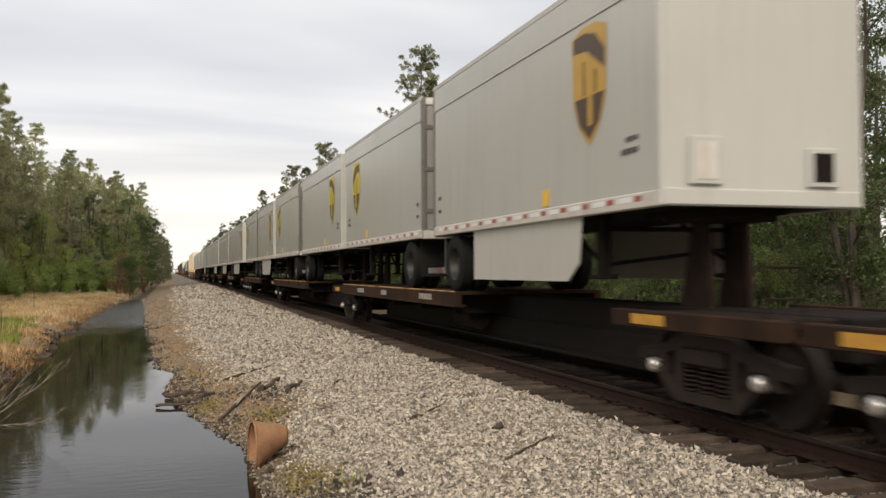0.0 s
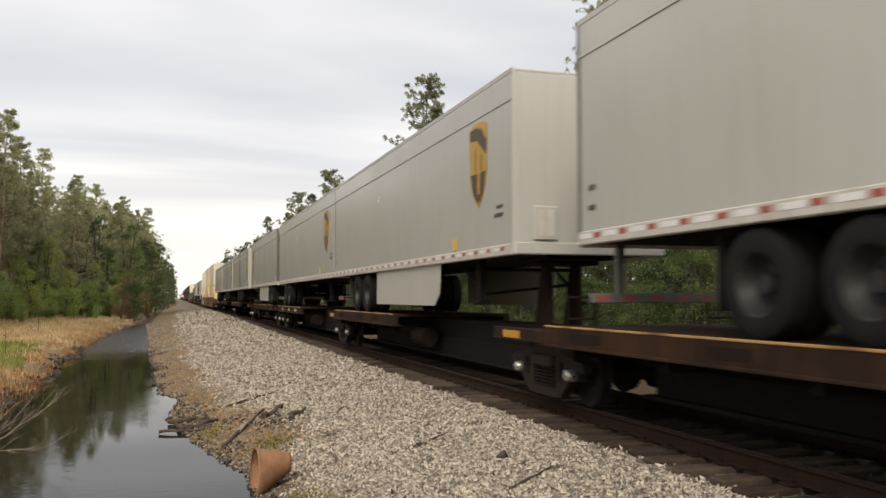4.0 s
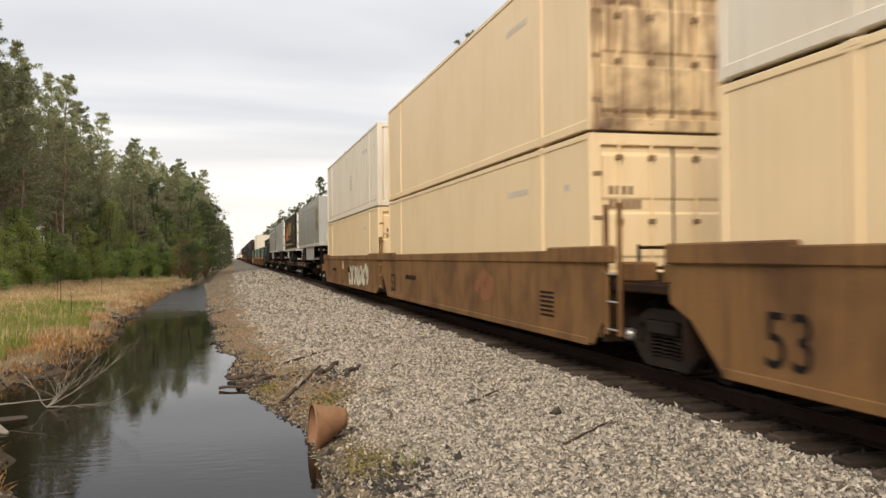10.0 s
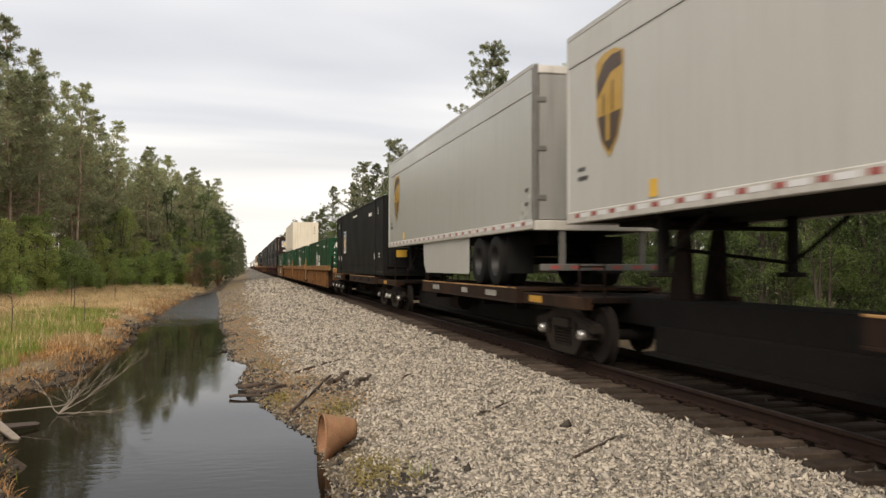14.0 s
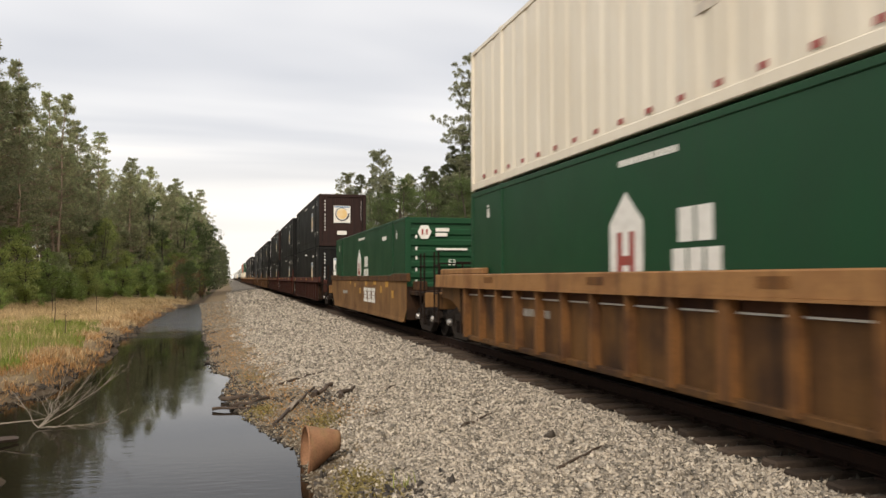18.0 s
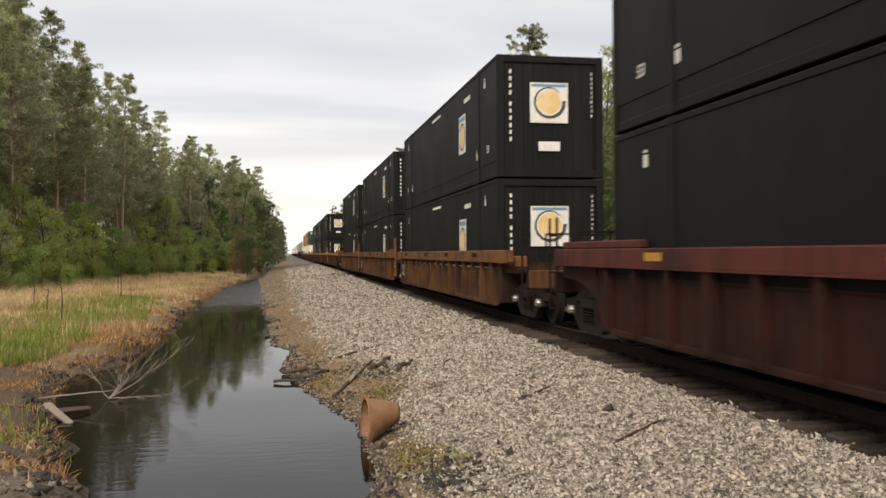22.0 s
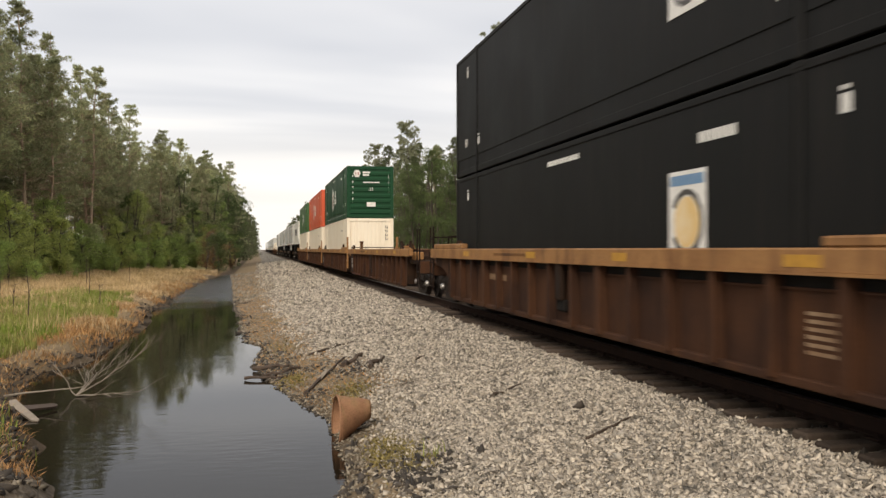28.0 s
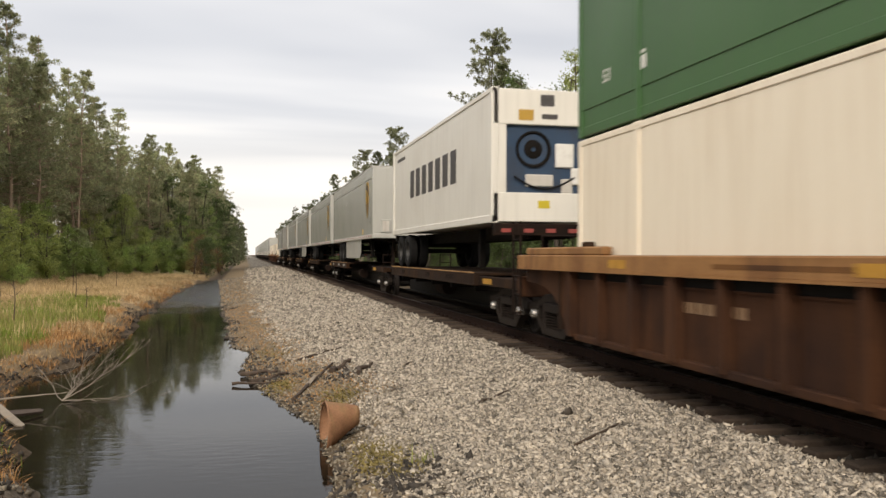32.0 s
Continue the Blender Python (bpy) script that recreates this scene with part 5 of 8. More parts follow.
def car_end_steps(ob, y, way, top=1.55):
    """Ladder, hand rail and step at a car's end."""
    for sx in (-1, 1):
        s = Shape()
        for dy in (0.0, 0.42):
            s.tube((sx * 1.36, y + way * dy, 0.42), (sx * 1.36, y + way * dy, top + 0.55), 0.022, None, 6)
        for k in range(5):
            z = 0.46 + k * 0.33
            s.tube((sx * 1.36, y, z), (sx * 1.36, y + way * 0.42, z), 0.017, None, 6)
        part("ladder", s, BROWN_STEEL, ob, "thin dark end ladder")
    r = Shape()
    for x in (-0.9, -0.3, 0.3, 0.9):
        r.tube((x, y + way * 0.15, 1.15), (x, y + way * 0.15, 1.85), 0.02, None, 6)
    r.tube((-0.9, y + way * 0.15, 1.85), (0.9, y + way * 0.15, 1.85), 0.02, None, 6)
    part("hand_rail", r, BROWN_STEEL, ob)


# ---- well cars ----
def well_car(paint, chord, ribbed=True, first=False, last=False, label="weathered yellow-brown well car", marks="", L=15.75, top=1.48):
    """One unit of an articulated well car; its load starts at y = 0. Bogies sit in the gaps between the units."""
    deep = 0.225 if paint == WELL_BROWN else 0.265      # depth of the top chord
    ob = thing("well_car", label, "rail car", "well cars of the train")
    a, b = -0.55, L + 0.55
    w = 1.345 if ribbed else 1.395           # face of the side plate
    for sx in (-1, 1):
        web = [(a - 0.05, top - 0.02), (b + 0.30, top - 0.02), (b + 0.30, 0.95), (b - 0.15, 0.78), (b - 0.75, 0.29), (a + 0.25, 0.29), (a - 0.05, 0.60)]
        if ribbed and last:                  # the plate arches over the end wheel
            web = [(a - 0.05, top - 0.02), (b + 1.70, top - 0.02), (b + 1.70, 1.04), (b + 1.15, 1.02), (b + 0.75, 0.97), (b + 0.40, 0.87), (b + 0.12, 0.71), (b - 0.08, 0.51), (b - 0.18, 0.29), (a + 0.25, 0.29), (a - 0.05, 0.60)]
        y0, y1 = a - (1.1 if first else 0.35), b + (1.75 if last else 0.35)
        wb = part("side_web", Shape().prism(web, "x", *sorted((sx * (w - 0.02), sx * w))), paint, ob, "streaked well side plate")
        if ribbed:
            ch = Shape()
            ch.box(*sorted((sx * 1.36, sx * 1.50)), y0, y1, top - deep, top, 0.018).box(*sorted((sx * 1.43, sx * 1.512)), y0 + 0.05, y1 - 0.05, top - deep - 0.015, top - deep + 0.015)
            part("top_chord", ch, chord, ob, "paint-worn top chord")
            ribs, far_ribs = int((b - a) / 1.12), Shape()
            for k in range(ribs + 1):
                y = a + 0.62 + k * (b - a - 1.24) / ribs
                zb = 0.30
                broad = 0.065 if k % 6 else 0.12
                rb = Shape().prism([(y - broad, zb), (y + broad, zb), (y + broad * 0.8, top - deep), (y - broad * 0.8, top - deep)], "x", *sorted((sx * w, sx * 1.475)))
                # ochre ribs take a lighter brown: light on their faces put into colour
                if sx < 0:
                    part("rib", rb, CHORD_BROWN if paint == WELL_OCHRE else paint, wb)
                else:
                    far_ribs.v, far_ribs.f = far_ribs.v + rb.v, far_ribs.f + [tuple(i + len(far_ribs.v) for i in q) for q in rb.f]
            if sx > 0:
                tagged(part("ribbing", far_ribs, CHORD_BROWN if paint == WELL_OCHRE else paint, wb), kind="stuff")
            part("bottom_sill", Shape().box(*sorted((sx * 1.30, sx * 1.43)), a + 0.45, b - 0.75, 0.25, 0.34, 0.012), paint, ob)
            worn = paint in (WELL_YELLOW, WELL_OCHRE)
            rail = Shape().box(*sorted((sx * w, sx * (w + 0.03))), a + 0.5, b - 0.5, top - deep - 0.155, top - deep - 0.135)
            part("inner_rail", rail, TRIM_GREY if worn else paint, ob, "thin worn rail under the slot")
            # thin dark strip that paints in the shade of the gap below the chord
            part("shadow_slot", Shape().box(*sorted((sx * w, sx * (w + 0.004))), a + 0.5, b - 0.5, top - deep - 0.13, top - deep - 0.005), WELL_BROWN if paint == WELL_OCHRE else BLACK_STEEL, ob, "dark strip painted as the shaded slot under the chord")
            if not first:
                part("raised_chord", Shape().box(*sorted((sx * 1.34, sx * 1.49)), a - 0.40, a + 1.9, top, top + 0.10, 0.02), BROWN_STEEL if paint == WELL_DARKRED else chord, ob)
            if last:
                part("raised_chord", Shape().box(*sorted((sx * 1.34, sx * 1.49)), b - 1.9, b + 1.3, top, top + 0.12, 0.02), chord, ob)
        else:
            ch = Shape()
            ch.box(*sorted((sx * 1.36, sx * 1.42)), a - 0.30, b + 0.30, top - 0.10, top + 0.08, 0.015)
            for e0, e1 in ((a - 0.35, a + 1.9), (b - 1.9, b + 0.35)):
                ch.box(*sorted((sx * 1.33, sx * 1.44)), e0, e1, top - 0.10, top + 0.13, 0.02)
            part("top_chord", ch, chord, ob, "raised end chord")
            part("bottom_sill", Shape().box(*sorted((sx * 1.30, sx * 1.41)), a + 0.45, b - 0.75, 0.25, 0.36, 0.012), paint, ob)
        rnd = random.Random(len(marks) + int(sx) + 7 * int(ribbed))
        for k in range(4 if sx < 0 and ribbed else 0):
            y = a + 1.6 + k * (b - a) / 4.0 + rnd.uniform(-0.5, 0.5)
            tag = Shape().box(*sorted((sx * 1.5, sx * 1.504)) if ribbed else sorted((sx * 1.396, sx * 1.40)), y, y + rnd.uniform(0.42, 0.55), *((top - 0.17, top - 0.06) if ribbed else (top - 0.42, top - 0.28)))
            part("chord_patch", tag, CHORD_BROWN if paint == WELL_OCHRE else BROWN_STEEL if chord == CHORD_BROWN else OCHRE, ob, "dark stencil patch" if paint in (WELL_OCHRE, WELL_YELLOW) else "yellow reflector patch")
        if ribbed and not last:
            part("end_panel", Shape().box(*sorted((sx * w, sx * 1.46)), b - 1.62, b - 0.72, 0.36, top - deep - 0.01, 0.01), BROWN_STEEL if paint == WELL_BROWN else BLACK_STEEL, ob, "dark panel by the unit's end")
            if sx < 0:
                pm = Shape()
                for q in range(4):
                    pm.box(-1.464, -1.460, b - 1.50 + 0.04 * q, b - 0.86, 0.98 - 0.06 * q, 1.01 - 0.06 * q)
                pm.box(-1.464, -1.460, b - 1.48, b - 1.28, 0.58, 0.74).box(-1.464, -1.460, b - 1.22, b - 1.02, 0.58, 0.74)
                tagged(part("panel_stencil", pm, FADED_STENCIL, ob, "unreadable white stencil"), kind="stuff")
                part("red_stripe", Shape().box(-1.434, -1.430, b - 4.4, b - 1.0, 0.255, 0.335), WELL_RED, ob, "dark red stripe on the sill")
        info = Shape()
        for k in range(6 if not marks else 0):
            info.box(*sorted((sx * (w + 0.001), sx * (w + 0.005))), 1.15, 1.75, 0.55 + k * 0.07, 0.585 + k * 0.07)
        if paint != WELL_DARKRED:
            bars(info, sx, 11.2, 12.6, 0.86, 0.98, 7, w + 0.001)
        tagged(part("stencil_patch", info, BROWN_STEEL if paint == WELL_TAN and marks != "emblem" else TAN_DIRT if paint == WELL_BROWN else FADED_STENCIL, ob), kind="stuff")
        if marks == "emblem":
            zb, col = (0.66, WHITE_MARK) if not ribbed else (0.46, FADED_TAN)
            for y0 in (4.45, 5.30, 6.15) if not ribbed else (3.31, 4.37):
                wd = 0.74 if not ribbed else 0.80
                for q in range(4):
                    dy = (0.0, 0.09, 0.09, 0.0)[q]
                    part("emblem_bar", Shape().box(*sorted((sx * (w + 0.002), sx * (w + 0.006))), y0 + dy, y0 + wd - dy, zb + q * 0.125, zb + 0.112 + q * 0.125), col, ob, "faded pale emblem bar")
        if marks == "emblem" and not ribbed and sx < 0:
            for y, z, s1, s2 in ((4.3, 1.34, 0.55, 0.16), (6.2, 1.30, 0.4, 0.14), (7.6, 1.02, 0.34, 0.2), (3.2, 1.12, 0.3, 0.22), (8.9, 1.22, 0.3, 0.12), (10.2, 1.3, 0.24, 0.1), (2.1, 1.3, 0.5, 0.2), (1.2, 1.0, 0.35, 0.22)):
                part("ochre_patch", Shape().box(-w - 0.004, -w, y, y + s1, z - s2 / 2, z + s2 / 2), OCHRE, ob, "ochre touch-up patch")
        if not ribbed and marks != "emblem" and not first and not last:
            part("emblem_patch", Shape().prism([(4.2, 0.72), (4.9, 0.62), (5.5, 0.80), (5.4, 1.12), (4.8, 1.22), (4.25, 1.05)], "x", *sorted((sx * w, sx * (w + 0.003)))), WELL_TAN_WORN, ob, "faint reddish worn emblem")
        elif not ribbed and marks != "emblem":
            for b0, b1, n in ((3.05, 4.80, 6), (4.95, 6.10, 4)) if first else ():
                board = part("number_board", Shape().box(*sorted((sx * (w - 0.002), sx * (w + 0.003))), b0, b1, 0.86, 1.22), BLACK_STEEL, ob, "black-edged number board")
                part("board_ground", Shape().box(*sorted((sx * (w + 0.003), sx * (w + 0.005))), b0 + 0.06, b1 - 0.06, 0.91, 1.17), WELL_BROWN, board)
                tagged(part("board_mark", bars(Shape(), sx, b0 + 0.14, b1 - 0.14, 0.93, 1.15, n, w + 0.005), FADED_STENCIL, board, "unreadable grey figures"), kind="stuff")
            part("light_patch", Shape().box(*sorted((sx * w, sx * (w + 0.003))), 8.6, 8.95, 0.98, 1.30), CREAM_PAINT, ob, "pale square patch")
            part("panel_line", Shape().box(*sorted((sx * w, sx * (w + 0.004))), 5.6, 9.6, 1.235, 1.25), WELL_BROWN, ob)
            part("step_bracket", Shape().box(*sorted((sx * w, sx * (w + 0.05))), 6.55, 6.75, 0.86, 1.08, 0.01), BROWN_STEEL, ob)
        if marks == "scrawl":
            g = Shape()
            rnd = random.Random(9)
            for k in range(7):                     # looping strokes, each a bent band
                y, zc, hh = 1.9 + k * 0.72, 0.84 - 0.015 * k, rnd.uniform(0.36, 0.42)
                for turn in range(2):
                    a0, span = rnd.uniform(0, 6.28), rnd.uniform(2.6, 4.2)
                    cy, cz = y + 0.30 * turn, zc + rnd.uniform(-0.05, 0.05)
                    ring = [(cy + 0.30 * math.cos(a0 + span * q / 9), cz + hh * math.sin(a0 + span * q / 9)) for q in range(10)]
                    inner = [(cy + 0.10 * math.cos(a0 + span * q / 9), cz + (hh - 0.20) * math.sin(a0 + span * q / 9)) for q in range(10)]
                    for q in range(9):
                        g.prism([ring[q], ring[q + 1], inner[q + 1], inner[q]], "x", *sorted((sx * (1.396 + 0.0015 * turn), sx * (1.400 + 0.0015 * turn))))
            tagged(part("paint_scrawl", g, SPRAY, ob, "pale spray-painted scrawl"), kind="stuff")
    fl = Shape()
    for k in range(6):
        y = a + 0.9 + k * (b - a - 1.8) / 5
        fl.box(-1.37, 1.37, y - 0.18, y + 0.18, 0.26, 0.315)
    tagged(part("floor_beam", fl, BLACK_STEEL, ob), kind="stuff")
    for y, way in ((a, -1), (b, 1)):
        bh = Shape()
        bh.box(-1.37, 1.37, *sorted((y, y + way * 0.08)), 0.35, 1.25)
        bh.box(-1.30, 1.30, *sorted((y, y + way * 1.15)), 1.02, 1.14, 0.02)
        bh.box(-0.36, 0.36, *sorted((y, y + way * 1.35)), 0.70, 1.02, 0.02)
        part("end_platform", bh, DECK_RUST, ob, "grimy end platform")
        for sx in (-1, 1):
            if paint == WELL_BROWN:
                low = first or last
                yc = (0.55 if low else 1.42) if way < 0 else L - (0.55 if low else 1.42)
                fin = [(yc - 0.16, top), (yc - 0.15, top + 0.14), (yc - 0.11, top + 0.19), (yc + 0.11, top + 0.19), (yc + 0.15, top + 0.14), (yc + 0.16, top)]
                if not low:
                    fin = [(yc + way * 0.15, top), (yc + way * 0.15, top + 0.26), (yc + way * 0.04, top + 0.27), (yc - way * 0.15, top + 0.06), (yc - way * 0.15, top)]
                part("corner_guide", Shape().prism(fin, "x", *sorted((sx * 1.315, sx * 1.40))), DECK_RUST, ob, "low rusty container guide")
            part("lock_case", Shape().box(*sorted((sx * 0.95, sx * 1.25)), *sorted((y + way * 0.25, y + way * 0.75)), 1.14, 1.40, 0.03), chord, ob)
    if paint == WELL_BROWN:
        for sx in (-1, 1):
            part("chord_stencil", Shape().box(*sorted((sx * 1.50, sx * 1.503)), 9.4, 11.6, top - 0.14, top - 0.09), CHORD_BROWN, ob, "long dark stencil strip")
            post = part("stake_post", Shape().box(*sorted((sx * 1.40, sx * 1.485)), 7.76, 8.02, top - deep - 0.60, top - deep + 0.02, 0.02), DECK_RUST, ob, "broad rusty stake post")
            part("post_foot", Shape().box(*sorted((sx * w, sx * 1.44)), 7.70, 8.08, top - deep - 0.78, top - deep - 0.58, 0.03), BLACK_STEEL, post)
    if not first:
        cr = Shape()
        for z in (1.32, 1.58):
            cr.tube((-1.15, a - 0.62, z), (1.15, a - 0.62, z), 0.022, None, 6)
        for x in (-1.15, -0.4, 0.4, 1.15):
            cr.tube((x, a - 0.62, 1.05), (x, a - 0.62, 1.62), 0.024, None, 6)
        part("crossover_rail", cr, DECK_RUST, ob, "rusty crossover railing")
    bogie(ob, a - 1.12)
    if not first:
        for sx in (-1, 1):
            s = Shape()
            for dy in (-0.10, -0.50):
                s.box(*sorted((sx * 1.33, sx * 1.385)), a + dy - 0.03, a + dy + 0.03, 0.45, 2.15, 0.008)
            part("ladder_post", s, chord, ob, "ladder posts at the unit's end")
            for k in range(3):
                part("rung", Shape().tube((sx * 1.36, a - 0.10, 0.52 + 0.36 * k), (sx * 1.36, a - 0.50, 0.52 + 0.36 * k), 0.014, None, 6), RIM_BRIGHT, ob, "bright worn rung")
    if last:
        bogie(ob, b + 1.12)
        part("end_sill", Shape().box(-1.35, 1.35, b + 2.0, b + 2.25, 0.75, 1.12, 0.02).box(-0.4, 0.4, b, b + 2.1, 0.72, 1.08), paint, ob)
        car_end_steps(ob, b + 2.0, 1)
        coupler(ob, b + 2.2, 1)
    if first:
        part("end_sill", Shape().box(-1.35, 1.35, a - 2.25, a - 2.0, 0.75, 1.12, 0.02).box(-0.4, 0.4, a - 2.1, a, 0.72, 1.08), paint, ob)
        car_end_steps(ob, a - 1.75, -1)
        coupler(ob, a - 2.2, -1)
        part("brake_wheel", Shape().lathe([(0.20, -0.02), (0.23, 0.0), (0.20, 0.02), (0.19, 0.0), (0.20, -0.02)], (0.7, a - 1.95, 1.75), "y", 16).tube((0.7, a - 1.95, 1.2), (0.7, a - 1.95, 1.75), 0.03), DECK_RUST, ob)
    return ob


# ---- containers ----
def container(paint, z0, h=2.86, ends="ribbed", style="flush", L=15.75, label="plain shipping container", logo="", post=None, size_mark=WHITE_MARK, end_paint=None, logo_y=4.06, badge_y=9.1, dashes=False):
    """Domestic box; style flush or corrugated sides; ends: ribbed, doors, flat."""
    ob = thing("shipping_container", label, "container", "containers on the train")
    end_paint = end_paint or paint
    z1 = z0 + h
    part("body", Shape().box(-1.265, 1.265, 0.06, L - 0.06, z0 + 0.10, z1 - 0.05), paint, ob)
    for sx in (-1, 1):
        if style == "corrugated":
            n = int(L / 0.62)
            prof = []
            for k in range(n):
                y = 0.25 + k * (L - 0.5) / n
                prof += [(sx * 1.264, y), (sx * 1.284, y + 0.08), (sx * 1.284, y + 0.40), (sx * 1.264, y + 0.48)]
            cr = Shape().prism(prof + [(sx * 1.255, L - 0.25), (sx * 1.255, 0.25)], "z", z0 + 0.14, z1 - 0.10)
            part("side_panel", cr, paint, ob, "corrugated side wall")
        else:
            fp = Shape()
            for e0, e1 in ((0.08, 1.86), (2.06, L - 2.06), (L - 1.86, L - 0.08)):
                fp.box(*sorted((sx * 1.262, sx * 1.280)), e0, e1, z0 + (0.40 if size_mark else 0.15), z1 - 0.09, 0.006)
            part("side_panel", fp, paint, ob, "flat side wall")
        rl = Shape()
        rl.box(*sorted((sx * 1.20, sx * 1.295)), 0.0, L, z1 - 0.09, z1, 0.012)
        rl.box(*sorted((sx * 1.20, sx * (1.274 if size_mark else 1.295))), 0.0, L, z0 + 0.02, z0 + 0.16, 0.012)
        part("side_rail", rl, paint, ob)
        for y in (0.0, 1.90, L - 2.02, L - 0.12):
            ps = Shape().box(*sorted((sx * 1.17, sx * 1.298)), y, y + 0.12, z0, z1 + (0.0), 0.014)
            pp = part("corner_post", ps, paint, ob)
        for y in (1.87, L - 2.05):
            part("corner_casting", Shape().box(*sorted((sx * 1.14, sx * 1.302)), y, y + 0.18, z1 - 0.06, z1 + 0.012, 0.012), post or paint, ob)
        if size_mark:
            mk = Shape()
            bars(mk, sx, 7.45, 8.95, z0 + 2.55, z0 + 2.63, 12, 1.281)
            bars(mk, sx, 3.0, 3.8, z0 + 2.34, z0 + 2.46, 7, 1.281)
            for y, z in ((14.55, 2.30), (13.55, 0.62), (1.25, 2.30), (2.15, 0.62)):
                mk.box(*sorted((sx * 1.281, sx * 1.286)), y, y + 0.12, z0 + z, z0 + z + 0.17)
                mk.box(*sorted((sx * 1.281, sx * 1.286)), y + 0.02, y + 0.12, z0 + z + 0.20, z0 + z + 0.24)
            tagged(part("stencil_patch", mk, size_mark, ob, "small unreadable markings"), kind="stuff")
            side_text("size_mark", "53", 0.26, size_mark, ob, sx, 1.0, z0 + 0.75, 1.284)
            side_text("size_mark", "53", 0.26, size_mark, ob, sx, L - 1.0, z0 + 0.75, 1.284)
        else:
            st = Shape()
            xs = 1.281 if style == "flush" else 1.2845
            bars(st, sx, 2.6, 3.7, z0 + 2.18, z0 + 2.28, 8, xs)
            bars(st, sx, 0.75, 0.98, z0 + 2.10, z0 + 2.20, 2, xs)
            for q in range(4 if paint == WHITE_PAINT else 0):
                st.box(*sorted((sx * xs, sx * (xs + 0.004))), 6.6, 7.05, z0 + 1.05 + 0.16 * q, z0 + 1.16 + 0.16 * q)
            tagged(part("side_stencil", st, SOILED, ob, "faint grey stencil lines"), kind="stuff")
            if style == "corrugated":
                rd = Shape()
                for q in range(20):
                    rd.box(*sorted((sx * 1.2845, sx * 1.2885)), 0.55 + 0.75 * q, 0.70 + 0.75 * q, z0 + 0.20, z0 + 0.27)
                tagged(part("red_dash", rd, RED_TAPE, ob, "worn red reflective dashes"), kind="stuff")
    part("roof", Shape().box(-1.24, 1.24, 0.04, L - 0.04, z1 - 0.06, z1 - 0.012, 0.008), paint, ob)
    for e, way in ((0.06, -1), (L - 0.06, 1)):
        yy = lambda d0, d1: sorted((e + way * d0, e + way * d1))
        en = Shape()
        if ends == "ribbed":
            prof = [(e - way * 0.01, z0 + 0.15)]
            for k in range(8):
                z = z0 + 0.20 + k * (h - 0.42) / 8
                prof += [(e + way * 0.005, z), (e + way * 0.05, z + 0.05), (e + way * 0.05, z + 0.17), (e + way * 0.005, z + 0.22)]
            en.prism(prof + [(e - way * 0.01, z1 - 0.15)], "x", -1.12, 1.12)
        elif ends == "doors":
            en.box(-1.12, 1.12, *yy(-0.01, 0.004), z0 + 0.17, z1 - 0.15)
            for sx in (-1, 1):
                prof = [(e - way * 0.01, z0 + 0.24)]
                for k in range(3):
                    z = z0 + 0.28 + k * 0.82
                    prof += [(e + way * 0.014, z), (e + way * 0.034, z + 0.04), (e + way * 0.034, z + 0.62), (e + way * 0.014, z + 0.66)]
                door = part("door", Shape().prism(prof + [(e - way * 0.01, z + 0.70)], "x", *sorted((sx * 0.02, sx * 1.10))), end_paint, ob, "panelled container door")
                for x in (0.35, 0.85):
                    part("lock_rod", Shape().tube((sx * x, e + way * 0.06, z0 + 0.1), (sx * x, e + way * 0.06, z1 - 0.1), 0.02, None, 8), end_paint, door)
                    if paint != BLACK_PAINT:
                        keeper = Shape()
                        for z in (z0 + 0.30, z0 + 0.98, z0 + 1.62, z1 - 0.34):
                            keeper.box(sx * x - 0.045, sx * x + 0.045, *yy(0.034, 0.088), z - 0.035, z + 0.035)
                        tagged(part("rod_keeper", keeper, TAN_DIRT, door, "rusty rod keeper"), kind="stuff")
                for k in range(4):
                    part("hinge", Shape().box(*sorted((sx * 1.11, sx * 1.25)), *yy(0.0, 0.07), z0 + 0.4 + k * 0.62, z0 + 0.46 + k * 0.62), end_paint if paint == BLACK_PAINT else TAN_DIRT, door)
        else:
            d = 0.020 if ends == "flat" else 0.006
            prof = [(-1.12, e - way * 0.01)]
            for k in range(9):
                x = -1.08 + k * 0.24
                prof += [(x, e + way * 0.008), (x + 0.02, e + way * (0.008 + d)), (x + 0.19, e + way * (0.008 + d)), (x + 0.21, e + way * 0.008)]
            en.prism(prof + [(1.12, e - way * 0.01)], "z", z0 + 0.17, z1 - 0.15)
        part("end_wall", en, end_paint, ob, {"ribbed": "end wall with level ribs", "doors": "double doors with lock rods", "flat": "end wall with upright ribs", "plain": "plain flat end wall"}[ends])
        fr = Shape()
        fr.box(-1.26, 1.26, *yy(-0.02, 0.06), z1 - 0.17, z1 - 0.004, 0.01).box(-1.26, 1.26, *yy(-0.02, 0.06), z0 + 0.004, z0 + 0.18, 0.01)
        for sx in (-1, 1):
            fr.box(*sorted((sx * 1.12, sx * 1.29)), *yy(-0.02, 0.062), z0 + 0.01, z1 - 0.01, 0.01)
        part("end_frame", fr, end_paint, ob)
        if ends == "doors" and not size_mark:
            part("door_gap", Shape().box(-0.018, 0.018, *yy(0.0, 0.012), z0 + 0.20, z1 - 0.17), BROWN_STEEL, ob, "dark gap between the doors")
            mk = Shape()
            for row in range(2):
                for k in range(4 + 2 * row):
                    mk.box(-1.0 + k * (0.10 - 0.015 * row), -0.935 + k * (0.10 - 0.015 * row), *yy(0.036, 0.040), z1 - 0.86 - 0.19 * row, z1 - 0.74 - 0.19 * row)
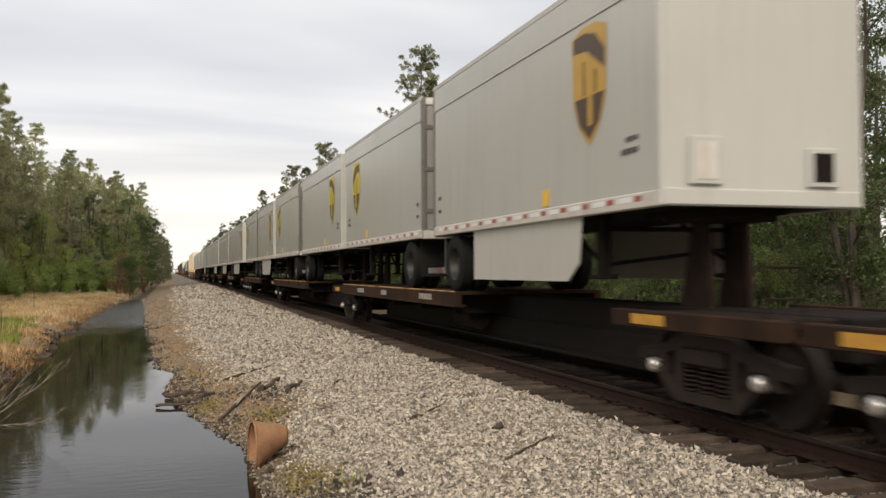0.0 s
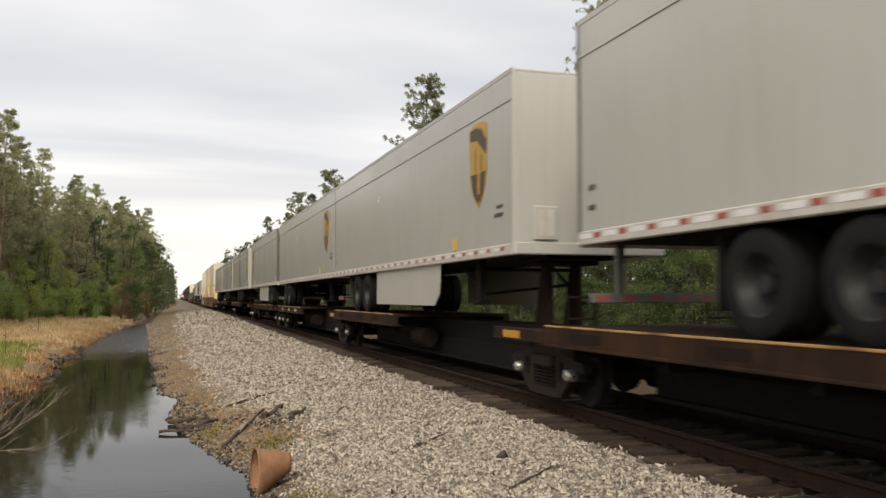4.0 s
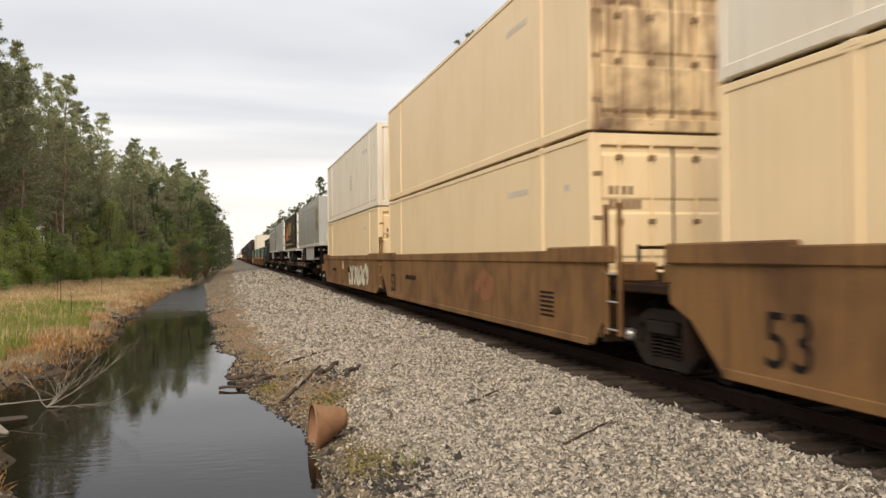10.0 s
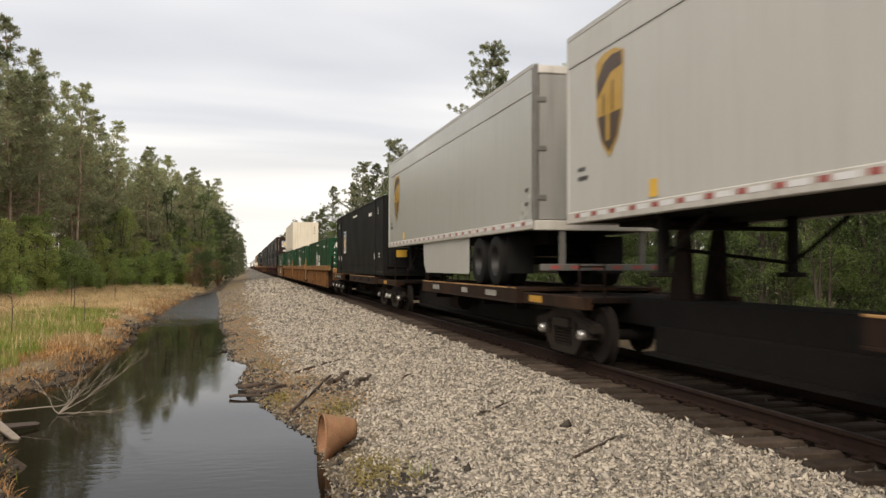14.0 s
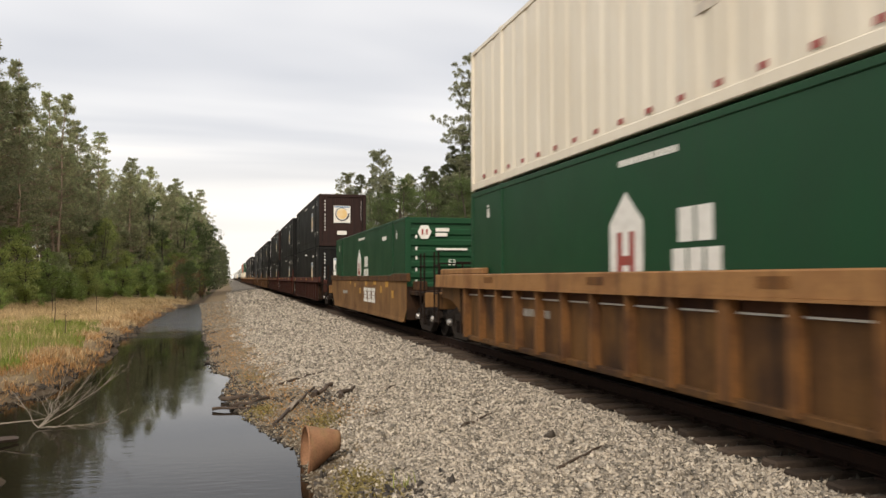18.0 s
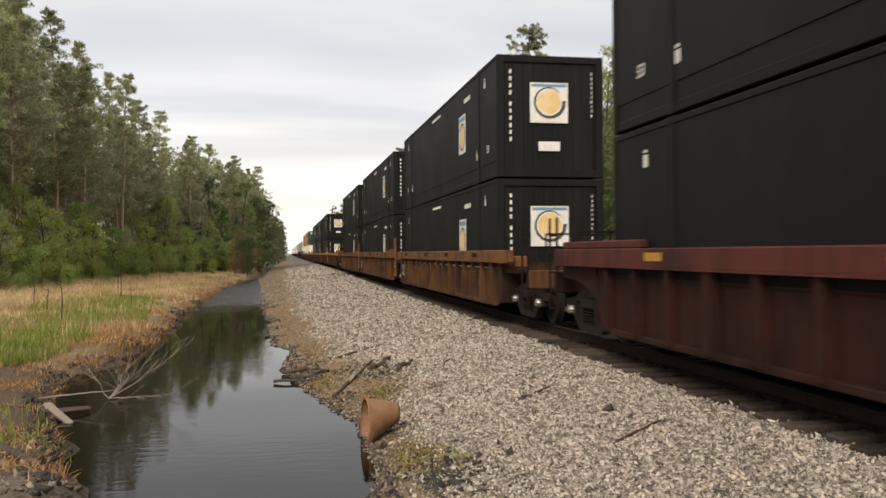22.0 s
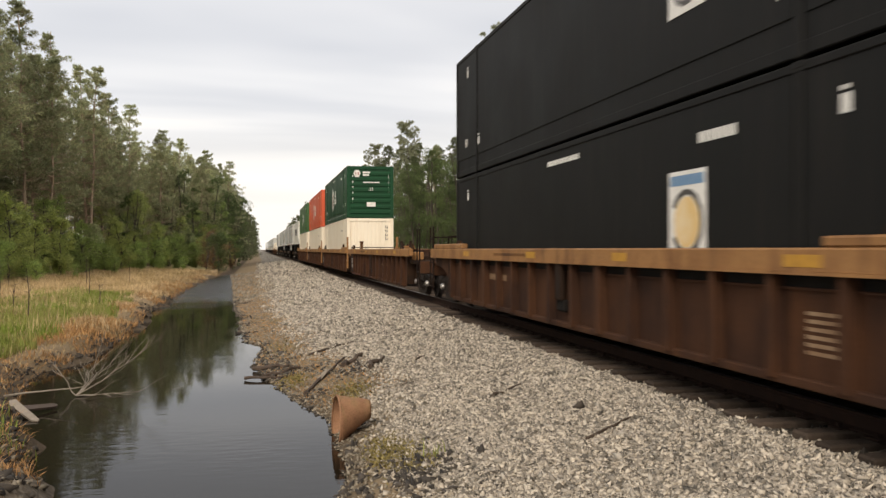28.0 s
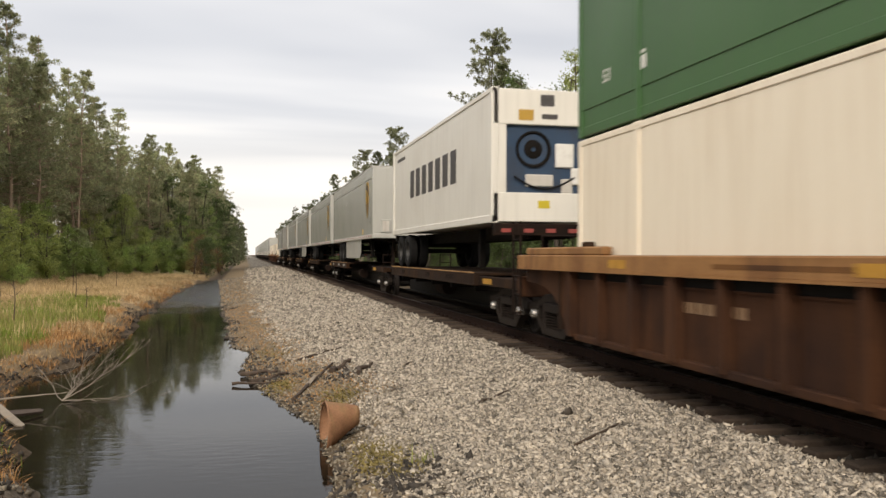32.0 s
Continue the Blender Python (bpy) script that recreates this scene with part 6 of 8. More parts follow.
            tagged(part("end_stencil", mk, TAN_DIRT, ob, "unreadable brown lettering"), kind="stuff")
        if ends == "plain" and not size_mark:
            bd = Shape()
            for row in range(2):
                for k in range(4 + 2 * row):
                    bd.box(0.42 + k * (0.14 - 0.04 * row), 0.52 + k * (0.14 - 0.04 * row) - 0.02 * row, *yy(0.016, 0.020), z1 - 0.98 - 0.17 * row, z1 - 0.86 - 0.17 * row)
            tagged(part("end_stencil", bd, DARK_MARK, ob, "unreadable dark lettering"), kind="stuff")
        if ends == "flat" and not size_mark:
            ul = Shape()
            for k in range(4):
                ul.box(0.84, 0.875, *yy(0.031, 0.035), z1 - 0.56 - 0.22 * k, z1 - 0.40 - 0.22 * k).box(0.925, 0.96, *yy(0.031, 0.035), z1 - 0.56 - 0.22 * k, z1 - 0.42 - 0.22 * k)
            tagged(part("upright_stencil", ul, DARK_MARK, ob, "unreadable dark upright letters"), kind="stuff")
        if size_mark and way < 0 and ends != "doors":
            v = Shape()
            for k in range(10):
                zt = z1 - 0.34 - k * 0.165 - 0.1 * (k > 3)
                v.box(-0.995, -0.945, *yy(0.031, 0.035), zt - 0.095, zt)
                v.box(1.005, 1.03, *yy(0.031, 0.035), z1 - 0.43 - k * 0.11, z1 - 0.37 - k * 0.11)
            tagged(part("upright_stencil", v, size_mark, ob), kind="stuff")
    if dashes:
        ds = Shape()
        for k in range(26):
            ds.box(-1.279, -1.275, 0.5 + 0.58 * k, 0.78 + 0.58 * k, z0 + 0.21, z0 + 0.26)
        tagged(part("white_dash", ds, FADED_DASH, ob, "row of white reflective dashes"), kind="stuff")
    if logo == "disc":       # pale panel with a gold disc inside a dark ring
        for sx in (-1, 1):
            y0, y1, za, zb = logo_y - 0.44, logo_y + 0.44, z0 + 1.00, z0 + 2.06
            pn = part("logo_panel", decal_x(sx, y0, y1, za, zb, 1.281), WHITE_MARK, ob, "white logo panel with gold disc")
            part("logo_disc", Shape().lathe([(0.0, sx * 0.002), (0.30, sx * 0.002), (0.30, 0.0)], (sx * 1.288, logo_y, za + 0.46), "x", 20), DISC_GOLD, pn)
            arc = Shape()
            for k in range(12):
                t0, t1 = radians(30 + k * 25), radians(30 + (k + 1) * 25)
                q = [(logo_y + r * math.cos(t), za + 0.46 + r * math.sin(t)) for r, t in ((0.32, t0), (0.39, t0), (0.39, t1), (0.32, t1))]
                arc.prism(q, "x", *sorted((sx * 1.287, sx * 1.290)))
            part("logo_ring", arc, DARK_MARK, pn)
            part("logo_stripe", decal_x(sx, y0 + 0.05, y1 - 0.05, zb - 0.17, zb - 0.05, 1.287, 0.003), BLUE_MARK, pn)
        ya = 0.06 - 0.066
    if logo == "disc" and ends == "doors":
        pn = part("end_logo_panel", Shape().box(-1.10, -0.64, ya - 0.035, ya - 0.03, z1 - 1.04, z1 - 0.48), WHITE_MARK, ob, "small pale square with gold disc")
        part("end_logo_disc", Shape().lathe([(0.0, -0.003), (0.16, -0.003), (0.16, 0.002)], (-0.87, ya - 0.036, z1 - 0.76), "y", 18), DISC_GOLD, pn)
        for b0, b1, h0, h1, tone in ((-1.06, -0.62, 1.36, 1.24, FADED_STENCIL), (-1.08, -0.56, 1.60, 1.50, FADED_TAN), (-1.08, -0.56, 1.78, 1.74, FADED_TAN)):
            part("end_stencil_bar", Shape().box(b0, b1, ya - 0.035, ya - 0.03, z1 - h0, z1 - h1), tone, ob, "pale unreadable bar")
        part("end_placard", Shape().box(-0.82, -0.44, ya - 0.035, ya - 0.03, z1 - 2.22, z1 - 1.96), PLACARD, ob, "amber placard")
    elif logo == "disc":
        pn = part("end_logo_panel", Shape().box(-0.5, 0.42, ya, ya + 0.012, z0 + 1.28, z0 + 2.22), WHITE_MARK, ob, "white square with gold disc")
        part("end_logo_disc", Shape().lathe([(0.0, -0.003), (0.29, -0.003), (0.29, 0.002)], (-0.04, ya, z0 + 1.77), "y", 20), DISC_GOLD, pn)
        arc = Shape()
        for k in range(13):
            t0, t1 = radians(40 + k * 25), radians(40 + (k + 1) * 25)
            q = [(-0.04 + r * math.cos(t), z0 + 1.77 + r * math.sin(t)) for r, t in ((0.325, t0), (0.325 + 0.02 + 0.006 * k, t0), (0.325 + 0.026 + 0.006 * k, t1), (0.325, t1))]
            arc.prism(q, "y", ya - 0.004, ya + 0.001)
        part("end_logo_ring", arc, DARK_MARK, pn)
        part("end_logo_stripe", Shape().box(-0.46, 0.38, ya - 0.004, ya + 0.001, z0 + 2.12, z0 + 2.19), BLUE_MARK, pn)
        part("end_plate", Shape().box(-0.30, 0.22, ya, ya + 0.012, z0 + 0.62, z0 + 0.84), WHITE_MARK, ob, "small white placard")
    if logo == "tower":      # tall pale six-sided badge with two rows of blocks beside it
        for sx in (-1, 1):
            y, zc = badge_y, z0 + 1.42
            pts = [(y, zc - 0.74), (y + 0.46, zc - 0.40), (y + 0.46, zc + 0.42), (y, zc + 0.80), (y - 0.46, zc + 0.42), (y - 0.46, zc - 0.40)]
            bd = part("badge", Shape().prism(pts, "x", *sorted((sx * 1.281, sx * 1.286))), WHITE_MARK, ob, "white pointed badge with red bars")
            rd = Shape()
            for yy2 in (y - 0.24, y + 0.10):
                rd.box(*sorted((sx * 1.286, sx * 1.289)), yy2, yy2 + 0.14, zc - 0.40, zc + 0.30)
            rd.box(*sorted((sx * 1.286, sx * 1.288)), y - 0.11, y + 0.11, zc - 0.12, zc + 0.0)
            part("badge_emblem", rd, RED_TAPE if paint == GREEN_PAINT else paint, bd)
            w0 = y - 2.15 if sx < 0 else y + 0.95
            for k in range(3):
                part("name_block", Shape().box(*sorted((sx * 1.281, sx * 1.285)), w0 + k * 0.35, w0 + 0.29 + k * 0.35, zc - 0.32, zc + 0.05), WHITE_MARK, ob, "pale lettering block")
                if k < 2:
                    part("name_block", Shape().box(*sorted((sx * 1.281, sx * 1.285)), w0 + 0.15 + k * 0.38, w0 + 0.47 + k * 0.38, zc + 0.12, zc + 0.50), WHITE_MARK, ob, "pale lettering block")
        ya = -0.005
        hexa = [(-0.74 + 0.20 * math.cos(radians(60 * k)), z1 - 0.42 + 0.22 * math.sin(radians(60 * k))) for k in range(6)]
        hb = part("end_badge", Shape().prism(hexa, "y", ya - 0.02, ya + 0.002), WHITE_MARK, ob, "white hexagon badge")
        part("end_badge_bar", Shape().box(-0.83, -0.78, ya - 0.024, ya - 0.019, z1 - 0.50, z1 - 0.34).box(-0.70, -0.65, ya - 0.024, ya - 0.019, z1 - 0.50, z1 - 0.34), RED_TAPE, hb)
        tagged(part("end_stencil", Shape().box(-0.42, -0.02, ya - 0.01, ya + 0.002, z1 - 0.40, z1 - 0.30).box(-0.42, -0.08, ya - 0.01, ya + 0.002, z1 - 0.54, z1 - 0.44).box(-0.40, 0.5, ya - 0.05, ya + 0.002, z1 - 0.93, z1 - 0.87).box(-0.2, 0.28, ya - 0.05, ya + 0.002, z0 + 0.62, z0 + 0.86), WHITE_MARK, ob), kind="stuff")
        end_text("end_size", "53", 0.24, WHITE_MARK, ob, 0.05, z0 + 1.58, -0.045)
    return ob


# ---- make-up of the train, front to rear; u in metres along it ----
GREY_L = "pale grey road trailer with a shield badge on a spine car"
PUP_A = trailer(8.0, [6.9], (1.9, 5.9), GOLD, label="short pale grey road trailer with white side skirts")
PUP_B = trailer(8.0, [6.9], None, YELLOW_DECAL, label="short pale grey road trailer with a yellow badge")
PUP_C = trailer(8.0, [6.9], None, GOLD, label="short pale grey road trailer with a gold badge")
LONG_A = trailer(15.2, [10.5, 11.8], (3.9, 9.4), GOLD, label="long pale grey road trailer with white side skirts")
LONG_C = trailer(15.2, [11.5, 12.75], (5.6, 10.6), GOLD, label="long pale grey road trailer with low white skirts")
LONG_B = trailer(15.2, [11.6, 12.85], None, GOLD, label="long pale grey road trailer with tandem wheels")
PLAIN = trailer(13.2, [9.4, 10.65], None, GOLD, TRAILER_WHITE, label="plain pale road trailer with framed tail doors", doors_plain=True)
seen = set()


def load(src, u0, u1, turned):
    """Place a trailer so that it runs from u0 to u1 along the train."""
    if src in seen:
        ob = copy_thing(src, Matrix.Identity(4))
    else:
        ob = src
        seen.add(src)
    TRAIN.append((ob, u1 if turned else u0, turned))
    ob.matrix_basis = pose(TRACK, u1 if turned else u0, 0, 0, 0, 180 if turned else 0)


for src, u0, u1, turned in (
        (PUP_B, -12.0, -4.0, False),
        (PUP_A, 7.8, 15.8, False), (PUP_B, 16.6, 24.6, True), (PUP_B, 25.25, 33.05, False), (PUP_B, 34.1, 42.1, True), (PUP_A, 43.0, 51.0, False), (PUP_C, 51.3, 59.3, True),
        (LONG_A, 62.2, 77.3, False), (LONG_A, 78.2, 94.2, False), (LONG_A, 95.6, 110.2, False), (LONG_B, 110.9, 125.5, False), (LONG_C, 127.2, 142.4, True),
        (PUP_B, 144.9, 152.8, False), (PUP_B, 153.7, 161.6, True), (PUP_C, 162.7, 170.9, False), (PUP_C, 171.4, 179.2, True), (PUP_B, 180.4, 188.0, False), (PUP_B, 188.6, 196.6, True),
        (LONG_A, 258.3, 273.7, False), (PLAIN, 294.0, 307.2, True), (LONG_C, 308.6, 324.0, True),
        (LONG_A, 729.3, 744.5, False), (LONG_B, 746.4, 761.5, False), (LONG_A, 764.0, 779.2, False), (LONG_B, 781.5, 796.7, False), (PLAIN, 799.5, 812.5, False), (LONG_A, 815.5, 830.7, True)):
    load(src, u0, u1, turned)


def billboard_trailer():
    """Black furniture trailer with a gold stripe, an orange peak and gold blocks; tail towards the camera."""
    ob = trailer(13.6, [8.3, 9.55], None, None, material("black_trailer_paint", (0.009, 0.008, 0.0075), 0.45, second=(0.016, 0.014, 0.013), scale=0.7, streak=(0.030, 0.026, 0.022), streak_amt=0.3, spec=0.3),
                 label="black road trailer with orange peak and gold blocks", z0=2.04, z1=5.0, doors_plain=True, seam=False)
    for sx in (-1, 1):
        part("white_rail", Shape().box(*sorted((sx * 1.304, sx * 1.310)), 0.0, 13.6, 2.06, 2.24), CLEAN_WHITE, ob, "white lower rail")
        part("gold_stripe", decal_x(sx, 0.12, 10.3, 2.57, 2.70), PALE_GOLD, ob)
        part("stripe_line", decal_x(sx, 0.12, 13.3, 2.525, 2.54), BROWN, ob)
        x0, x1 = sorted((sx * 1.292, sx * 1.298))
        dash = Shape()
        for k in range(13):
            dash.box(*sorted((sx * 1.309, sx * 1.313)), 0.5 + k * 1.02, 0.86 + k * 1.02, 2.13, 2.18)
        tagged(part("rail_dash", dash, LEAF_DEAD, ob, "faded brown-red dashes"), kind="stuff")
        part("orange_peak", Shape().prism([(1.40, 2.95), (2.55, 2.97), (3.05, 3.33), (3.43, 2.98), (4.65, 3.0), (3.10, 4.52), (3.00, 4.52)], "x", x0, x1), ORANGE, ob, "orange peaked emblem")
        for k in range(6):
            y = 4.12 + k * 0.80
            zt = 3.38 if k < 5 else 3.62
            part("gold_block", Shape().prism([(y + 0.16 * (k == 0), zt), (y + 0.46, zt), (y + 0.56, 4.45), (y + 0.12 + 0.16 * (k == 0), 4.45)], "x", x0, x1), PALE_GOLD, ob, "gold letter-sized block")
        tagged(part("tagline_strip", bars(Shape(), sx, 4.8, 8.8, 3.02, 3.20, 17), BROWN_GOLD, ob), kind="stuff")
        for k in range(10):
            t0, t1 = radians(k * 36), radians(k * 36 + 36)
            part("emblem_arc", Shape().prism([(11.3 + r * math.cos(t), 4.15 + 0.76 * r * math.sin(t)) for r, t in ((0.90, t0), (1.06, t0), (1.06, t1), (0.90, t1))], "x", x0, x1), (BROWN if k % 3 else BROWN_GOLD), ob, "worn arc of a round emblem")
        part("emblem_patch", Shape().prism([(11.0, 3.72), (11.35, 3.66), (11.9, 3.92), (11.95, 4.2), (11.6, 4.02), (11.1, 3.9)], "x", x0, x1), PALE_GOLD, ob)
        part("emblem_patch", Shape().prism([(10.5, 3.86), (10.8, 3.74), (10.85, 4.0), (10.6, 4.15)], "x", x0, x1), BROWN_GOLD, ob)
        for k in range(4):
            part("emblem_dot", Shape().prism([(10.75 + 0.34 * k + 0.06 * math.cos(q), 3.13 + 0.05 * math.sin(q)) for q in (0.3, 1.56, 2.8, 4.1, 5.3)], "x", x0, x1), BROWN_GOLD, ob)
        part("brown_patch", Shape().prism([(10.4, 2.74), (13.3, 2.74), (13.3, 3.02), (10.7, 2.98)], "x", x0, x1), BROWN, ob, "dull brown painted-over patch")
    part("tail_peak", Shape().prism([(-0.95, 4.0), (-0.15, 4.0), (-0.45, 4.45), (-0.65, 4.45)], "y", 13.597, 13.612), ORANGE, ob)
    part("tail_placard", Shape().box(-0.95, -0.1, 13.597, 13.612, 3.1, 3.55).box(-0.7, 0.0, 13.597, 13.612, 4.55, 4.75), WHITE_MARK, ob)
    return ob


load(billboard_trailer(), 276.9, 290.5, True)

def spine_rake(*rows):
    """Platforms of one rake: (from, to, wheel decks, king-pin stands, bogies)."""
    for u0, u1, pads, hitch, bogies in rows:
        on_train(spine_platform(u1 - u0, [(a - u0, b - u0) for a, b in pads], [h - u0 for h in hitch], [q - u0 for q in bogies]), u0)


spine_rake((-14, 5.6, [(-6, 2.5)], [-10.5], [4.3]))
spine_rake((6.4, 25.2, [(14.2, 24.3)], [8.5, 23.6], [7.4]), (25.2, 42.6, [(31.6, 41.6)], [26.6, 41.0], [25.2]), (42.6, 60.2, [(49, 58.4)], [44.0, 58.2], [42.6, 58.9]))
spine_rake((61.2, 77.7, [(69.6, 77.1)], [63.0], [62.4]), (77.7, 95.0, [(86.6, 94.2)], [79.2], [77.7]), (95.0, 110.5, [(102.6, 110)], [96.6], [95.0]), (110.5, 126.2, [(117.8, 125.2)], [111.8], [110.5, 125.0]))
spine_rake((126.8, 143.6, [(128.0, 138.5)], [140.8], [128.2]), (143.6, 162.1, [(150.8, 161.2)], [145.6, 160.2], [143.8]), (162.1, 179.8, [(169.3, 178.8)], [163.6, 177.8], [162.1]), (179.8, 198.0, [(182.0, 190.4)], [181.4, 195.2], [179.8, 196.6]))
spine_rake((257.0, 275.3, [(266.0, 273.6)], [259.2], [258.4, 274.2]), (276.0, 292.6, [(277.2, 285.4)], [288.6], [277.0]), (292.6, 308.0, [(294.4, 300.6)], [305.4], [292.8]), (308.0, 325.0, [(309.4, 317.6)], [322.2], [308.0, 324.0]))
spine_rake((711.0, 728.0, [(713.5, 724.0)], [], [712.2]), (728.0, 745.5, [(737, 744.5)], [730.4], [728.0]), (745.5, 763.0, [(754, 761.5)], [747.6], [745.5]), (763.0, 780.5, [(771, 779)], [765.2], [763.0]), (780.5, 798, [(788, 796)], [782.8], [780.5]), (798, 832, [(806, 812), (816, 824)], [800.6, 829.5], [798, 814, 831]))
on_train(spine_platform(16.6, [(1.2, 9.0), (12.0, 15.6)], [], [1.2, 15.4], "black flat car frame under a black container"), 325.2)

# wells: place, paint, chord, ribbed, first, last, marks
TAN_L, YEL_L, RED_L, BRN_L = ("smooth-sided tan well car under stacked containers", "ribbed yellow-brown well car with worn paint", "ribbed faded red well car with rusty streaks", "ribbed dark brown well car with a yellow top chord")
for u, paint, chord, ribbed, first, last, marks, label in (
        (201.2, WELL_TAN, WELL_TAN, False, True, False, "", TAN_L), (220.2, WELL_TAN, WELL_TAN, False, False, False, "", TAN_L), (238.0, WELL_TAN, WELL_TAN, False, False, True, "scrawl", TAN_L),
        (345.4, WELL_OCHRE, CHORD_ORANGE, True, True, False, "", YEL_L), (364.9, WELL_OCHRE, CHORD_ORANGE, True, False, False, "", YEL_L), (384.3, WELL_OCHRE, CHORD_ORANGE, True, False, True, "", YEL_L),
        (406.8, WELL_TAN, WELL_YELLOW, False, True, True, "emblem", "smooth tan well car with faded pale emblem blocks"),
        (430.3, WELL_DARKRED, WELL_RED, True, True, False, "", RED_L), (449.7, WELL_DARKRED, WELL_RED, True, False, False, "", RED_L), (468.9, WELL_DARKRED, WELL_RED, True, False, True, "", RED_L),
        (491.8, WELL_YELLOW, CHORD_BROWN, True, True, False, "", YEL_L), (511.1, WELL_YELLOW, CHORD_BROWN, True, False, False, "", YEL_L), (530.3, WELL_YELLOW, CHORD_BROWN, True, False, True, "", YEL_L),
        (554.2, WELL_BROWN, CHORD_ORANGE, True, True, False, "emblem", "empty dark brown well car with a yellow top chord"), (573.4, WELL_BROWN, CHORD_ORANGE, True, False, False, "", BRN_L), (592.5, WELL_BROWN, CHORD_ORANGE, True, False, False, "", BRN_L), (611.5, WELL_BROWN, CHORD_ORANGE, True, False, True, "", BRN_L),
        (634.6, WELL_BROWN, CHORD_ORANGE, True, True, False, "emblem", "empty dark brown well car with a yellow top chord"), (653.9, WELL_BROWN, CHORD_ORANGE, True, False, False, "", BRN_L), (673.2, WELL_BROWN, CHORD_ORANGE, True, False, False, "", BRN_L), (692.2, WELL_BROWN, CHORD_ORANGE, True, False, True, "", BRN_L),
        (837.0, WELL_BROWN, CHORD_ORANGE, True, True, False, "", BRN_L), (856.2, WELL_BROWN, CHORD_ORANGE, True, False, True, "", BRN_L)):
    car = on_train(well_car(paint, chord, ribbed, first, last, label, marks, top=1.56 if paint == WELL_OCHRE else 1.53 if paint in (WELL_DARKRED, WELL_YELLOW) else 1.50 if ribbed else 1.48), u)
    if u == 554.2:                          # hand-brake column and lock blocks at the car's front
        column = part("brake_column", Shape().box(-1.12, -0.94, -1.98, -1.78, 1.0, 2.0, 0.02), BROWN_STEEL, car, "grimy hand-brake column")
        part("brake_housing", Shape().box(-1.18, -0.90, -2.04, -1.74, 1.98, 2.36, 0.05), CHORD_ORANGE, column, "yellow brake housing")
        part("brake_wheel", Shape().lathe([(0.20, -0.02), (0.24, -0.02), (0.24, 0.02), (0.20, 0.02)], (-1.03, -2.10, 2.12), "y", 18).box(-1.05, -1.01, -2.12, -2.08, 1.92, 2.32).box(-1.23, -0.83, -2.12, -2.08, 2.10, 2.14), BROWN_STEEL, column)
        for y0 in (-1.55, -2.55):
            part("lock_block", Shape().box(-1.42, -1.12, y0, y0 + 0.42, 1.48 if y0 > -2 else 1.14, 1.76, 0.06), CHORD_ORANGE, car, "yellow lock block")
    if u in (554.2, 634.6):
        part("lock_stand", Shape().box(-1.42, -1.30, 11.9, 12.14, 1.49, 1.82, 0.02).box(-1.44, -1.28, 11.86, 12.18, 1.80, 1.86, 0.01), CHORD_BROWN, car, "yellow lock stand on the chord")
    if u == 634.6:                          # spare locks and posts stacked at the rear of the empty well
        for y0, z0 in ((12.7, 1.48), (12.9, 1.57)):
            part("stacked_lock", Shape().box(0.85, 1.34, y0, y0 + 1.5, z0, z0 + 0.08, 0.02), CHORD_ORANGE, car, "yellow steel lock bar")
        for y0 in (12.2, 12.75, 13.4, 14.9, 15.4):
            part("stack_post", Shape().box(1.05, 1.18, y0, y0 + 0.12, 1.48, 1.82 + 0.08 * math.sin(y0 * 5), 0.015), DECK_RUST, car)
    if not ribbed and not marks:
        side_text("size_mark", "53", 0.74, BLACK_STEEL, car, -1, 14.5, 0.68, 1.399)

Z_LOW, Z_UP = 0.34, 3.235
BLK = "black shipping container with a white logo panel"
black_low, black_up = container(BLACK_PAINT, Z_LOW, logo="disc", ends="plain", label=BLK), container(BLACK_PAINT, Z_UP, logo="disc", ends="plain", label=BLK)
maroon_up = container(BLACK_PAINT, Z_UP, logo="disc", label="black container with a faded maroon end on a stack", end_paint=MAROON_PAINT, ends="plain")
green_low = container(GREEN_PAINT, Z_LOW, logo="tower", badge_y=8.76, label="dark green container with a white pointed badge")
green_up = container(GREEN_PAINT, Z_UP, logo="tower", dashes=True, label="dark green container stacked on a white one")
white_low = container(IVORY_PAINT, Z_LOW, ends="flat", style="flush", label="plain white container in a well car", size_mark=None)
cream_low = container(CREAM_PAINT, Z_LOW, ends="doors", label="cream-yellow container with double doors", size_mark=None)


def box_at(src, u):
    if src in seen:
        ob = copy_thing(src, Matrix.Identity(4))
    else:
        ob = src
        seen.add(src)
    on_train(ob, u)


for u in (201.2, 220.2, 238.0):
    box_at(cream_low, u)
box_at(container(WHITE_PAINT, Z_UP, ends="plain", style="flush", label="grimy white container with a flat end", size_mark=None), 201.2)
box_at(container(CREAM_PAINT, Z_UP, ends="doors", label="cream-yellow container with rust-stained doors", size_mark=None, end_paint=RUSTY_CREAM), 220.2)
box_at(container(WHITE_PAINT, Z_UP, ends="flat", style="corrugated", label="white corrugated container with dirty ribs", size_mark=None), 238.0)
for u in (345.4, 364.9, 384.3, 406.8):
    box_at(green_low, u)
box_at(container(WHITE_PAINT, Z_UP, ends="flat", style="corrugated", label="white corrugated container on a green one", size_mark=None), 384.3)
for u in (430.3, 449.7, 468.9, 491.8, 511.1, 530.3, 573.4, 592.5, 611.5):
    box_at(black_low, u)
    box_at(maroon_up if u in (430.3, 468.9) else black_up, u)
for u in (653.9, 673.2, 692.2, 837.0, 856.2):
    box_at(white_low, u)
box_at(green_up, 653.9)
box_at(container(ORANGE_PAINT, Z_UP, logo="tower", ends="flat", label="orange-red container with a white pointed badge"), 673.2)
box_at(container(OLIVE_PAINT, Z_UP, logo="tower", label="mid green container with level-ribbed end"), 692.2)
